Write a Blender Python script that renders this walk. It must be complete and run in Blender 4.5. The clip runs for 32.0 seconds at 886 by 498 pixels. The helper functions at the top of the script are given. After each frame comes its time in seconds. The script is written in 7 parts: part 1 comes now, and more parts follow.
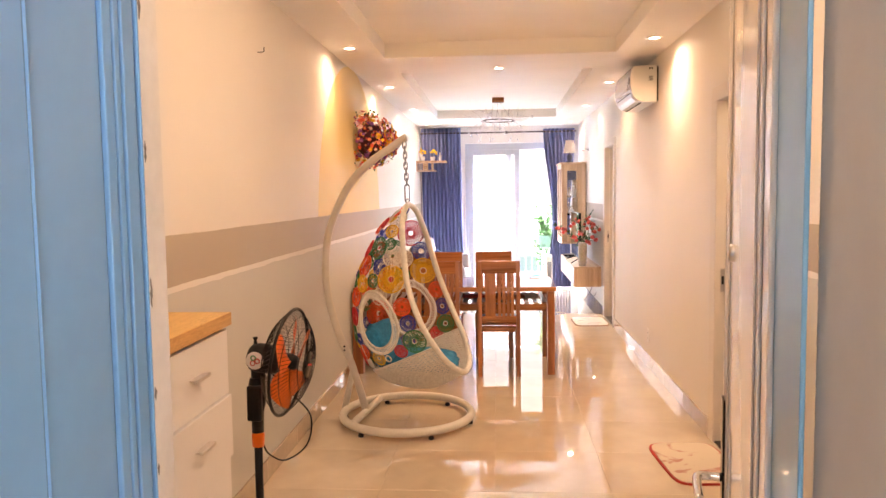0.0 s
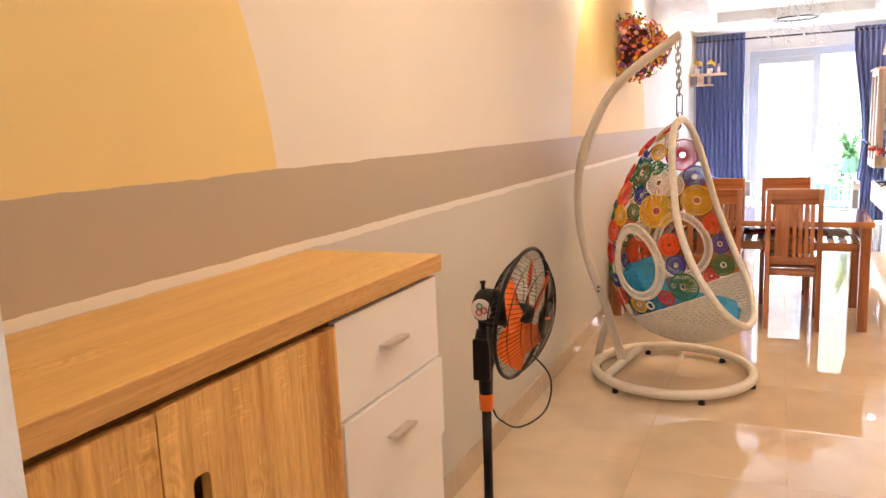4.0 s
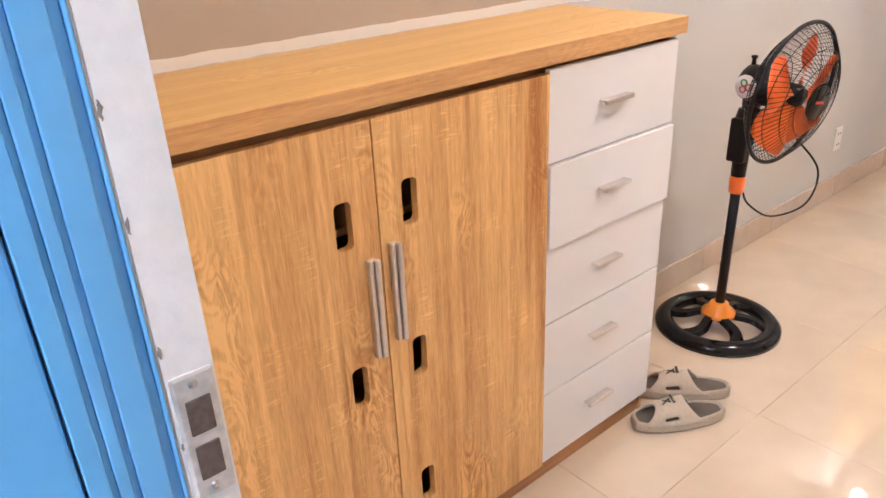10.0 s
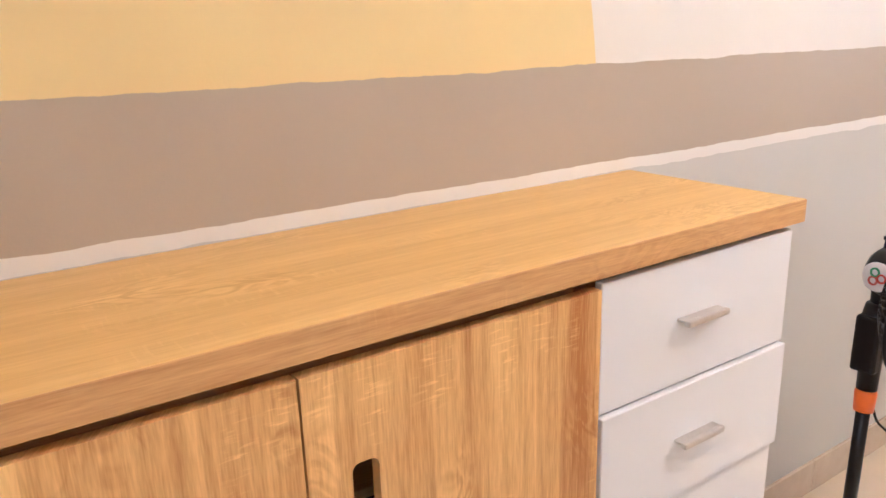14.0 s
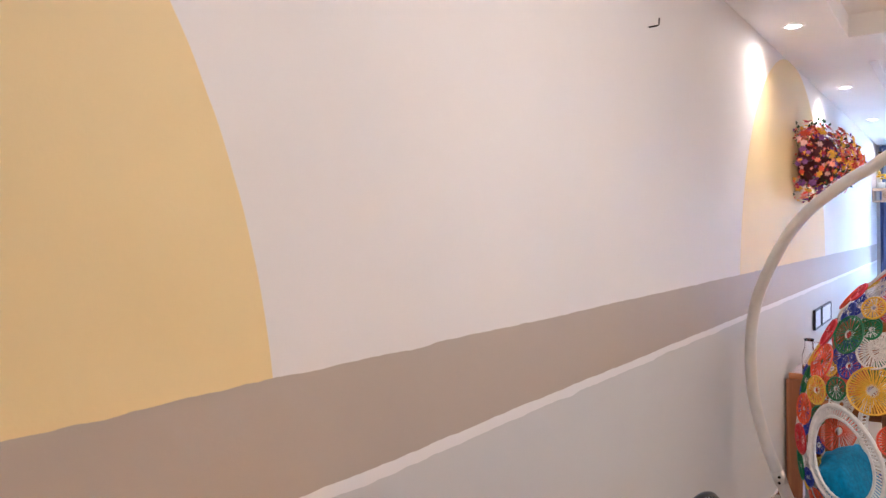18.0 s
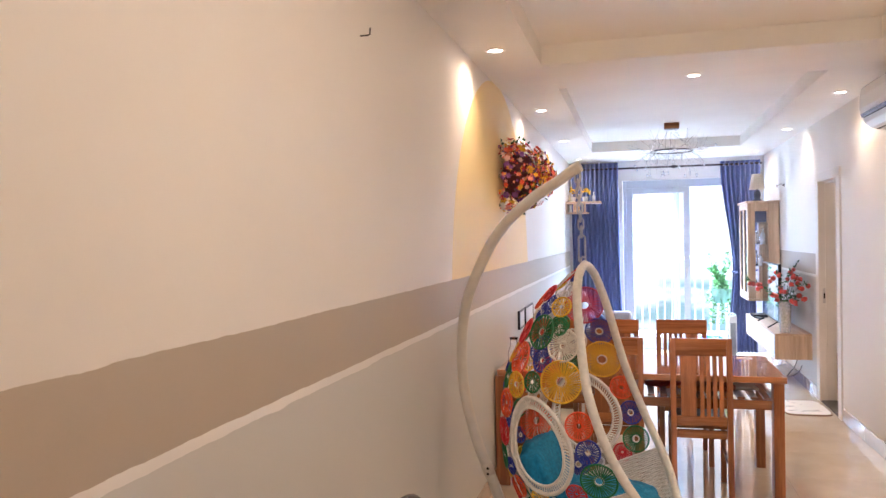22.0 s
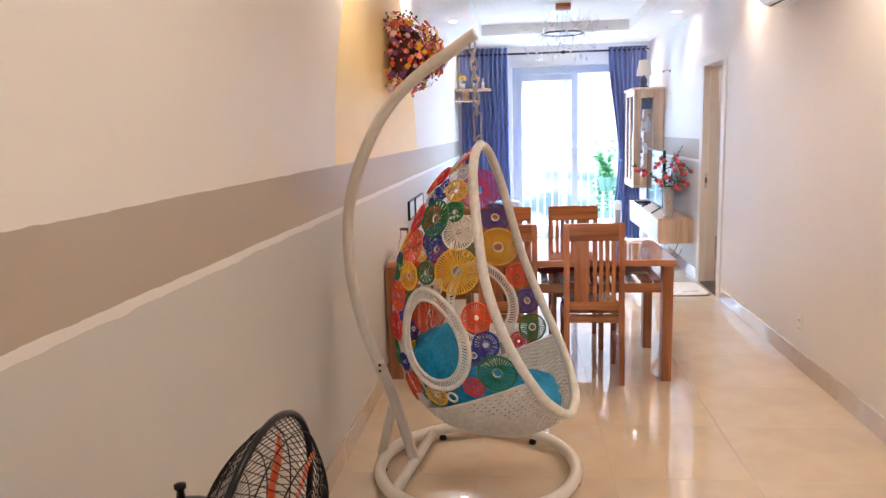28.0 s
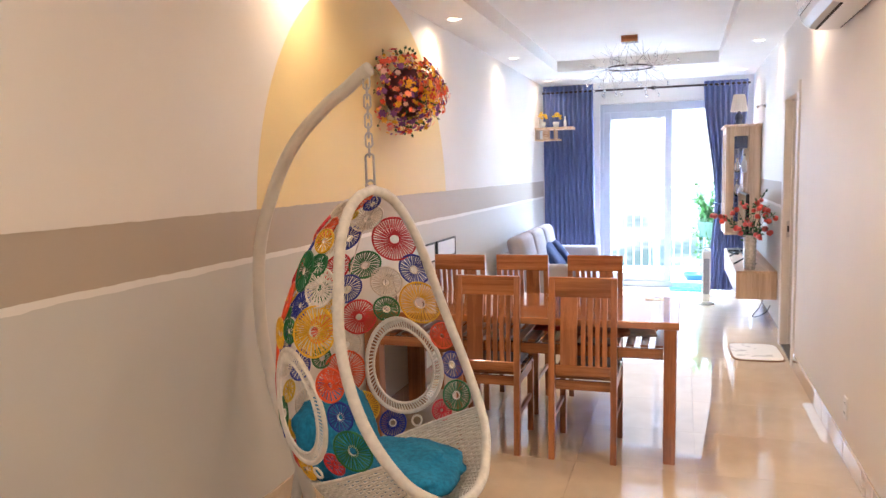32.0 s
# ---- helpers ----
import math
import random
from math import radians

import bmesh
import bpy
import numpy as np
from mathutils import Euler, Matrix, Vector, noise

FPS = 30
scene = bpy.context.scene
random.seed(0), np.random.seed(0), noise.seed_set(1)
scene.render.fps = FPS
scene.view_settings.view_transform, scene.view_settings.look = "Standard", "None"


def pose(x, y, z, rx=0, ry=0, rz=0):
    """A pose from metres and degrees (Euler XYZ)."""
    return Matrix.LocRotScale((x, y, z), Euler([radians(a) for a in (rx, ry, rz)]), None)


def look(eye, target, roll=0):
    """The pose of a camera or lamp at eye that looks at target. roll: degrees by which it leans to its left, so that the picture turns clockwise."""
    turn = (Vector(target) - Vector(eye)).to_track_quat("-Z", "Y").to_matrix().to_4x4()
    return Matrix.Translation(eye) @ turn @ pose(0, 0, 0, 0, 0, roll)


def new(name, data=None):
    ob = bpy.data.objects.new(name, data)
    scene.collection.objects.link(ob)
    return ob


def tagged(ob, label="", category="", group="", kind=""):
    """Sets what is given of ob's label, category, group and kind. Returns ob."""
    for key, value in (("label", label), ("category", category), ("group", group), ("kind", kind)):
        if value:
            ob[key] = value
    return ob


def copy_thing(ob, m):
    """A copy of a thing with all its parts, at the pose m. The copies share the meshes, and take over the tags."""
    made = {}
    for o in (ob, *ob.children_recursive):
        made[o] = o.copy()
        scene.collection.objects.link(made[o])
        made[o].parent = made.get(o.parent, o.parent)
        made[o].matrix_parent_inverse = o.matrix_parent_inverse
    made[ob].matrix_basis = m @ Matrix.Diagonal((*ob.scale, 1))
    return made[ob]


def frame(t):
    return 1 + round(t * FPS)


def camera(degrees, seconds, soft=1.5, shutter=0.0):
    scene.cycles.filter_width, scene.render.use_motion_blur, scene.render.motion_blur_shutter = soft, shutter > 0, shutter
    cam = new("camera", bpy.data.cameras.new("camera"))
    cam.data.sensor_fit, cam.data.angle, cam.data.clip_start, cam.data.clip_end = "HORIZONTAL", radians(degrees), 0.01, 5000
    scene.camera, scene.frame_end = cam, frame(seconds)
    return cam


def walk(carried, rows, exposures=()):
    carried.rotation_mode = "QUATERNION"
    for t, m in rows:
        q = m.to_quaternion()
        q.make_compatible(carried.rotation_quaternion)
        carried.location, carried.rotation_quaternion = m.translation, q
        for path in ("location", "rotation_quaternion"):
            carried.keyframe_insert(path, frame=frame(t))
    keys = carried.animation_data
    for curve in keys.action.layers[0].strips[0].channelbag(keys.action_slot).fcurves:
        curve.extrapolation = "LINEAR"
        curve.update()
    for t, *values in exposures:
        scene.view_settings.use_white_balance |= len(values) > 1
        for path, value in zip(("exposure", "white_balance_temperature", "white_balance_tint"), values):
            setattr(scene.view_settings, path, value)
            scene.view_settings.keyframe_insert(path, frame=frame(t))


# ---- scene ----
cam = camera(62.3, 32.0)
PATH = [
    (0, (1.266, -0.36, 1.537), (1.117, 1.629, 1.389), -0.8),
    (0.5, (1.237, -0.285, 1.529), (1.116, 1.704, 1.356), -1.0),
    (1, (1.219, -0.182, 1.524), (1.131, 1.806, 1.33), -1.4),
    (1.5, (1.287, -0.042, 1.522), (0.939, 1.918, 1.33), -1.6),
    (2, (1.338, 0.06, 1.515), (0.716, 1.949, 1.299), -0.8),
    (2.5, (1.326, 0.121, 1.495), (0.593, 1.964, 1.243), -0.8),
    (3, (1.272, 0.192, 1.488), (0.478, 2.004, 1.193), -1.3),
    (3.5, (1.192, 0.246, 1.485), (0.38, 2.045, 1.162), -2.1),
    (5.5, (1.156, 0.383, 1.45), (0.14, 2.073, 1.119), -2.0),
    (6, (1.145, 0.42, 1.433), (-0.003, 2.011, 1.047), -2.2),
    (6.5, (1.166, 0.433, 1.419), (-0.09, 1.924, 0.972), -2.5),
    (7, (1.186, 0.437, 1.415), (-0.15, 1.848, 0.941), -2.9),
    (7.5, (1.204, 0.436, 1.411), (-0.214, 1.758, 0.917), -2.9),
    (8, (1.241, 0.434, 1.411), (-0.258, 1.616, 0.816), -3.3),
    (8.5, (1.277, 0.413, 1.407), (-0.251, 1.535, 0.77), -3.3),
    (9, (1.334, 0.366, 1.411), (-0.138, 1.546, 0.746), -2.5),
    (9.5, (1.383, 0.336, 1.423), (-0.048, 1.526, 0.692), -2.3),
    (10, (1.422, 0.298, 1.435), (0.022, 1.447, 0.584), -2.7),
    (10.5, (1.43, 0.287, 1.44), (0.012, 1.386, 0.556), -3.0),
    (11, (1.409, 0.299, 1.44), (-0.036, 1.384, 0.583), -3.1),
    (11.5, (1.312, 0.333, 1.442), (-0.136, 1.44, 0.62), -2.3),
    (12, (1.215, 0.365, 1.436), (-0.244, 1.507, 0.683), -2.1),
    (12.5, (1.155, 0.448, 1.44), (-0.323, 1.607, 0.753), -2.5),
    (13, (1.119, 0.571, 1.454), (-0.412, 1.688, 0.814), -2.5),
    (13.5, (1.113, 0.656, 1.455), (-0.49, 1.71, 0.891), -2.2),
    (15.5, (0.949, 1.008, 1.44), (-0.591, 2.164, 0.898), 0.9),
    (16, (0.95, 1.102, 1.455), (-0.487, 2.419, 1.01), 1.3),
    (16.5, (0.898, 1.109, 1.49), (-0.366, 2.624, 1.162), 0.0),
    (17, (0.859, 1.095, 1.547), (-0.326, 2.692, 1.338), -0.7),
    (18, (0.87, 1.059, 1.615), (-0.285, 2.691, 1.572), -0.9),
    (18.5, (0.879, 1.053, 1.623), (-0.319, 2.654, 1.658), -1.4),
    (19, (0.898, 1.067, 1.627), (-0.28, 2.683, 1.655), -1.3),
    (19.5, (0.908, 1.093, 1.62), (-0.103, 2.819, 1.638), -1.4),
    (20, (0.898, 1.121, 1.6), (0.076, 2.943, 1.61), -1.6),
    (20.5, (0.881, 1.122, 1.59), (0.208, 3.005, 1.57), -1.2),
    (21, (0.875, 1.136, 1.593), (0.308, 3.054, 1.555), -1.2),
    (21.5, (0.893, 1.137, 1.602), (0.367, 3.066, 1.563), -1.3),
    (22, (0.904, 1.146, 1.604), (0.396, 3.08, 1.576), -1.1),
    (22.5, (0.875, 1.16, 1.601), (0.386, 3.099, 1.579), -0.8),
    (23, (0.826, 1.161, 1.594), (0.377, 3.11, 1.568), -0.7),
    (23.5, (0.786, 1.16, 1.595), (0.426, 3.127, 1.561), -0.9),
    (24, (0.752, 1.162, 1.585), (0.481, 3.143, 1.534), -1.0),
    (24.5, (0.734, 1.169, 1.57), (0.513, 3.155, 1.494), -0.8),
    (25, (0.734, 1.213, 1.561), (0.524, 3.198, 1.442), -0.7),
    (25.5, (0.713, 1.232, 1.545), (0.392, 3.182, 1.239), -0.6),
    (27.5, (0.764, 1.34, 1.522), (0.536, 3.3, 1.196), -1.4),
    (28, (0.846, 1.441, 1.536), (0.633, 3.405, 1.218), -1.6),
    (28.5, (0.916, 1.565, 1.53), (0.699, 3.528, 1.212), -1.4),
    (29, (0.967, 1.712, 1.523), (0.726, 3.672, 1.205), -1.3),
    (29.5, (1.084, 1.82, 1.542), (0.846, 3.782, 1.232), -2.0),
    (30, (1.273, 1.869, 1.551), (0.948, 3.826, 1.294), -2.1),
    (30.5, (1.371, 1.913, 1.548), (0.996, 3.863, 1.307), -1.5),
    (31, (1.481, 1.962, 1.528), (1.112, 3.915, 1.299), -2.0),
    (31.5, (1.643, 1.968, 1.54), (1.165, 3.898, 1.323), -1.9),
    (32, (1.759, 1.974, 1.532), (1.141, 3.865, 1.326), -1.3),
]
# stops and white balance of the clip's camera on the way
EXPOSURES = [
    (0.0, 0.84, 7600, 26), (1.0, 0.80, 7300, 25), (2.0, 0.77, 6900, 22), (3.0, 0.80, 6950, 23), (6.0, 1.24, 5850, 8), (7.0, 1.27, 5000, 10), (8.0, 1.46, 4620, 12),
    (9.0, 1.43, 4660, 14), (10.0, 1.47, 5020, 14), (11.0, 1.52, 5300, 14), (12.0, 1.53, 5480, 14), (13.0, 1.53, 5180, 10), (13.5, 1.50, 5020, 11), (16.0, 1.18, 4300, 16), (17.0, 0.98, 4560, 14),
    (18.0, 0.85, 4760, 16), (20.0, 0.64, 5130, 17), (23.0, 0.57, 5800, 15), (25.0, 0.60, 5750, 15), (29.0, 0.66, 5490, 14), (32.0, 0.63, 5860, 15),
]
walk(cam, [(t, look(eye, target, roll)) for t, eye, target, roll in PATH], exposures=EXPOSURES)

# ---- world and daylight ----
world = bpy.data.worlds.new("world")
scene.world = world
world.use_nodes = True
wn = world.node_tree
sky = wn.nodes.new("ShaderNodeTexSky")
sky.sky_type = "NISHITA"
sky.sun_disc = False
sky.sun_elevation = radians(55)
sky.sun_rotation = radians(150)
wn.nodes["Background"].inputs["Strength"].default_value = 0.15
wn.links.new(sky.outputs["Color"], wn.nodes["Background"].inputs["Color"])

sun = new("sun", bpy.data.lights.new("sun", "SUN"))
sun.data.energy, sun.data.angle, sun.data.color = 3.0, radians(0.5), (1.0, 0.96, 0.9)
sun.matrix_world = look((0, 0, 0), (0.4, -0.45, -1.0))


def daylight(eye, target, width, height, power):
    """Area lamp added out of view, standing in for sky light through the balcony door from above and from either side.
    """
    lamp = new("daylight", bpy.data.lights.new("daylight", "AREA"))
    lamp.data.shape, lamp.data.size, lamp.data.size_y = "RECTANGLE", width, height
    lamp.data.energy, lamp.data.color = power, (0.64, 0.81, 1.0)
    lamp.matrix_world = look(eye, target)


daylight((1.6, 12.35, 3.02), (1.45, 8.0, 0.6), 2.4, 1.1, 1550)
daylight((-0.5, 13.3, 1.5), (2.3, 8.8, 1.0), 1.5, 2.3, 190)
daylight((3.7, 13.3, 1.5), (0.4, 8.2, 1.0), 1.5, 2.3, 120)
scene.view_settings.exposure = 0.3

# ---- materials ----
def material(name, colour, rough=0.5, metal=0.0, grain=0.0, grain_size=20.0, stain=0.0, stain_size=2.0,
             bump=0.0, bump_size=200.0, stretch=(1, 1, 1), coat=0.0, vary=0.0, emit=0.0):
    """Principled paint with variation at two scales, a fine relief and, where wanted, a shift per piece."""
    m = bpy.data.materials.new(name)
    m.use_nodes = True
    n, l = m.node_tree.nodes, m.node_tree.links
    b = n["Principled BSDF"]
    b.inputs["Roughness"].default_value, b.inputs["Metallic"].default_value = rough, metal
    b.inputs["Coat Weight"].default_value = coat
    b.inputs["Base Color"].default_value = (*colour, 1)
    tc = n.new("ShaderNodeTexCoord")
    mp = n.new("ShaderNodeMapping")
    mp.inputs["Scale"].default_value = stretch
    l.new(tc.outputs["Object"], mp.inputs["Vector"])
    last = None
    for amount, size in ((grain, grain_size), (stain, stain_size)):
        if amount <= 0:
            continue
        t = n.new("ShaderNodeTexNoise")
        t.inputs["Scale"].default_value, t.inputs["Detail"].default_value = size, 4
        l.new(mp.outputs["Vector"], t.inputs["Vector"])
        r = n.new("ShaderNodeMapRange")
        r.inputs["From Min"].default_value, r.inputs["From Max"].default_value = 0.3, 0.7
        r.inputs["To Min"].default_value, r.inputs["To Max"].default_value = 1 - amount, 1 + amount * 0.6
        l.new(t.outputs["Fac"], r.inputs["Value"])
        last = scaled(n, l, r.outputs["Result"], last)
    if vary > 0:
        oi = n.new("ShaderNodeObjectInfo")
        r = n.new("ShaderNodeMapRange")
        r.inputs["To Min"].default_value, r.inputs["To Max"].default_value = 1 - vary, 1 + vary
        l.new(oi.outputs["Random"], r.inputs["Value"])
        last = scaled(n, l, r.outputs["Result"], last)
    if last is not None:
        mx = n.new("ShaderNodeVectorMath")
        mx.operation = "SCALE"
        mx.inputs[0].default_value = colour
        l.new(last, mx.inputs["Scale"])
        l.new(mx.outputs["Vector"], b.inputs["Base Color"])
    if bump > 0:
        t = n.new("ShaderNodeTexNoise")
        t.inputs["Scale"].default_value, t.inputs["Detail"].default_value = bump_size, 3
        l.new(mp.outputs["Vector"], t.inputs["Vector"])
        bp = n.new("ShaderNodeBump")
        bp.inputs["Strength"].default_value, bp.inputs["Distance"].default_value = bump, 0.002
        l.new(t.outputs["Fac"], bp.inputs["Height"])
        l.new(bp.outputs["Normal"], b.inputs["Normal"])
    if emit > 0:
        b.inputs["Emission Color"].default_value, b.inputs["Emission Strength"].default_value = (*colour, 1), emit
    return m


def scaled(n, l, value, last):
    """The product of two brightness factors."""
    if last is None:
        return value
    mul = n.new("ShaderNodeMath")
    mul.operation = "MULTIPLY"
    l.new(value, mul.inputs[0])
    l.new(last, mul.inputs[1])
    return mul.outputs[0]


def wood(name, dark, light, along="Z", rough=0.4, ring=9.0, fine=1.0, coat=0.0, vary=0.06):
    """Straight-grained wood: long soft streaks, fine pores and now and then a cathedral figure, along one axis."""
    m = bpy.data.materials.new(name)
    m.use_nodes = True
    n, l = m.node_tree.nodes, m.node_tree.links
    b = n["Principled BSDF"]
    b.inputs["Roughness"].default_value = rough
    b.inputs["Coat Weight"].default_value = coat
    b.inputs["Coat Roughness"].default_value = 0.12
    tc = n.new("ShaderNodeTexCoord")
    oi = n.new("ShaderNodeObjectInfo")
    off = n.new("ShaderNodeVectorMath")
    off.operation = "MULTIPLY_ADD"
    off.inputs[1].default_value = (7.0, 5.0, 3.0)
    l.new(oi.outputs["Random"], off.inputs[0])
    l.new(tc.outputs["Object"], off.inputs[2])

    def noise_at(scale_long, scale_across, detail, distortion=0.0):
        mp = n.new("ShaderNodeMapping")
        s = [scale_across] * 3
        s["XYZ".index(along)] = scale_long
        mp.inputs["Scale"].default_value = s
        l.new(off.outputs["Vector"], mp.inputs["Vector"])
        t = n.new("ShaderNodeTexNoise")
        t.inputs["Scale"].default_value, t.inputs["Detail"].default_value = 1.0, detail
        t.inputs["Distortion"].default_value = distortion
        l.new(mp.outputs["Vector"], t.inputs["Vector"])
        return t.outputs["Fac"]

    broad = noise_at(0.5, ring, 2, 0.6)
    streak = noise_at(1.6, ring * 6, 3, 0.3)
    pore = noise_at(14.0, ring * 42 * fine, 2)
    a = n.new("ShaderNodeMath")
    a.operation = "MULTIPLY_ADD"
    a.inputs[1].default_value = 0.55
    l.new(streak, a.inputs[0])
    l.new(broad, a.inputs[2])
    c = n.new("ShaderNodeMath")
    c.operation = "MULTIPLY_ADD"
    c.inputs[1].default_value = 0.35
    l.new(pore, c.inputs[0])
    l.new(a.outputs[0], c.inputs[2])
    ramp = n.new("ShaderNodeValToRGB")
    ramp.color_ramp.elements[0].position, ramp.color_ramp.elements[0].color = 0.68, (*dark, 1)
    ramp.color_ramp.elements[1].position, ramp.color_ramp.elements[1].color = 1.0, (*light, 1)
    sub = n.new("ShaderNodeMath")
    sub.operation = "SUBTRACT"
    sub.inputs[1].default_value = 0.12
    l.new(c.outputs[0], sub.inputs[0])
    l.new(sub.outputs[0], ramp.inputs["Fac"])
    r = n.new("ShaderNodeMapRange")
    r.inputs["To Min"].default_value, r.inputs["To Max"].default_value = 1 - vary, 1 + vary
    l.new(oi.outputs["Random"], r.inputs["Value"])
    mx = n.new("ShaderNodeVectorMath")
    mx.operation = "SCALE"
    l.new(ramp.outputs["Color"], mx.inputs[0])
    l.new(r.outputs["Result"], mx.inputs["Scale"])
    l.new(mx.outputs["Vector"], b.inputs["Base Color"])
    bp = n.new("ShaderNodeBump")
    bp.inputs["Strength"].default_value, bp.inputs["Distance"].default_value = 0.12, 0.001
    l.new(pore, bp.inputs["Height"])
    l.new(bp.outputs["Normal"], b.inputs["Normal"])
    return m


def oak_planks(name, dark, light, across, along, rough=0.42, width=0.085, fleck=0.12, figure=0.17, streaks=0.42, broad=0.48, vein=0.0):
    """Printed oak veneer: planks of uneven tone side by side, fine pores, pale cross flecks and, in some planks, a curly figure."""
    m = bpy.data.materials.new(name)
    m.use_nodes = True
    n, l = m.node_tree.nodes, m.node_tree.links
    b = n["Principled BSDF"]
    b.inputs["Roughness"].default_value = rough
    tc = n.new("ShaderNodeTexCoord")
    oi = n.new("ShaderNodeObjectInfo")
    sep = n.new("ShaderNodeSeparateXYZ")
    l.new(tc.outputs["Object"], sep.inputs[0])

    def maths(op, a, c=None, d=None, use_clamp=False):
        k = n.new("ShaderNodeMath")
        k.operation = op
        k.use_clamp = use_clamp
        for i, v in enumerate((a, c, d)):
            if isinstance(v, (int, float)):
                k.inputs[i].default_value = v
            elif v is not None:
                l.new(v, k.inputs[i])
        return k.outputs[0]

    def vec(a, c, d):
        k = n.new("ShaderNodeCombineXYZ")
        for i, v in enumerate((a, c, d)):
            if isinstance(v, (int, float)):
                k.inputs[i].default_value = v
            else:
                l.new(v, k.inputs[i])
        return k.outputs[0]

    def noise(v, detail=2, distortion=0.0):
        t = n.new("ShaderNodeTexNoise")
        t.inputs["Scale"].default_value, t.inputs["Detail"].default_value, t.inputs["Distortion"].default_value = 1.0, detail, distortion
        l.new(v, t.inputs["Vector"])
        return t.outputs["Fac"]

    u, v = sep.outputs[across], sep.outputs[along]
    other = sep.outputs[({"X", "Y", "Z"} - {across, along}).pop()]
    u = maths("ADD", maths("ADD", u, maths("MULTIPLY", other, 0.6)), maths("MULTIPLY", oi.outputs["Random"], 3.0))
    wob = maths("MULTIPLY", noise(vec(maths("MULTIPLY", u, 9.0), maths("MULTIPLY", v, 1.2), 0.0), 1), 0.03)
    cell = maths("FLOOR", maths("DIVIDE", maths("ADD", u, wob), width))
    wn_ = n.new("ShaderNodeTexWhiteNoise")
    wn_.noise_dimensions = "1D"
    l.new(cell, wn_.inputs["W"])
    tone = wn_.outputs["Value"]
    soft = noise(vec(maths("MULTIPLY", u, 22.0), maths("MULTIPLY", v, 0.5), 0.0), 2, 0.3)
    streak = noise(vec(maths("MULTIPLY", u, 110.0), maths("MULTIPLY", v, 5.0), 0.0), 3, 0.5)
    pore = noise(vec(maths("MULTIPLY", u, 420.0), maths("MULTIPLY", v, 26.0), 0.0), 2)
    veins = maths("MULTIPLY", maths("SUBTRACT", noise(vec(maths("MULTIPLY", u, 15.0), maths("MULTIPLY", v, 0.45), 2.0), 2, 0.6), 0.58), 7.0, None, True)
    field = noise(vec(maths("MULTIPLY", u, 13.0), maths("MULTIPLY", v, 5.0), 0.0), 3, 1.8)
    where = maths("MULTIPLY", maths("SUBTRACT", noise(vec(maths("MULTIPLY", u, 7.0), maths("MULTIPLY", v, 2.6), 9.0), 1), 0.55), 8.0, None, True)
    curl = maths("MULTIPLY", maths("SINE", maths("MULTIPLY", field, 44.0)), where)
    ray = noise(vec(maths("MULTIPLY", u, 28.0), maths("MULTIPLY", v, 190.0), 0.0), 2, 0.5)
    patch = noise(vec(maths("MULTIPLY", u, 14.0), maths("MULTIPLY", v, 5.0), 4.0), 1)
    flecks = maths("MULTIPLY", maths("MULTIPLY", maths("SUBTRACT", ray, 0.55), 4.0, None, True), maths("MULTIPLY", maths("SUBTRACT", patch, 0.52), 6.0, None, True))
    total = maths("MULTIPLY_ADD", tone, 0.10, 0.10)
    for value, weight in ((soft, broad), (streak, streaks), (pore, streaks * 0.9), (curl, figure), (flecks, fleck * 2.5), (veins, -vein)):
        total = maths("MULTIPLY_ADD", value, weight, total)
    ramp = n.new("ShaderNodeValToRGB")
    mean = 0.15 + 0.5 * (broad + 1.9 * streaks)
    ramp.color_ramp.elements[0].position, ramp.color_ramp.elements[0].color = mean - 0.27, (*dark, 1)
    ramp.color_ramp.elements[1].position, ramp.color_ramp.elements[1].color = min(1.0, mean + 0.17), (*light, 1)
    l.new(total, ramp.inputs["Fac"])
    l.new(ramp.outputs["Color"], b.inputs["Base Color"])
    bp = n.new("ShaderNodeBump")
    bp.inputs["Strength"].default_value, bp.inputs["Distance"].default_value = 0.10, 0.001
    l.new(pore, bp.inputs["Height"])
    l.new(bp.outputs["Normal"], b.inputs["Normal"])
    return m


CREAM, TAUPE, PALE, OFFWHITE, YELLOW = (0.80, 0.755, 0.71), (0.475, 0.40, 0.322), (0.61, 0.595, 0.57), (0.82, 0.79, 0.76), (0.83, 0.65, 0.31)


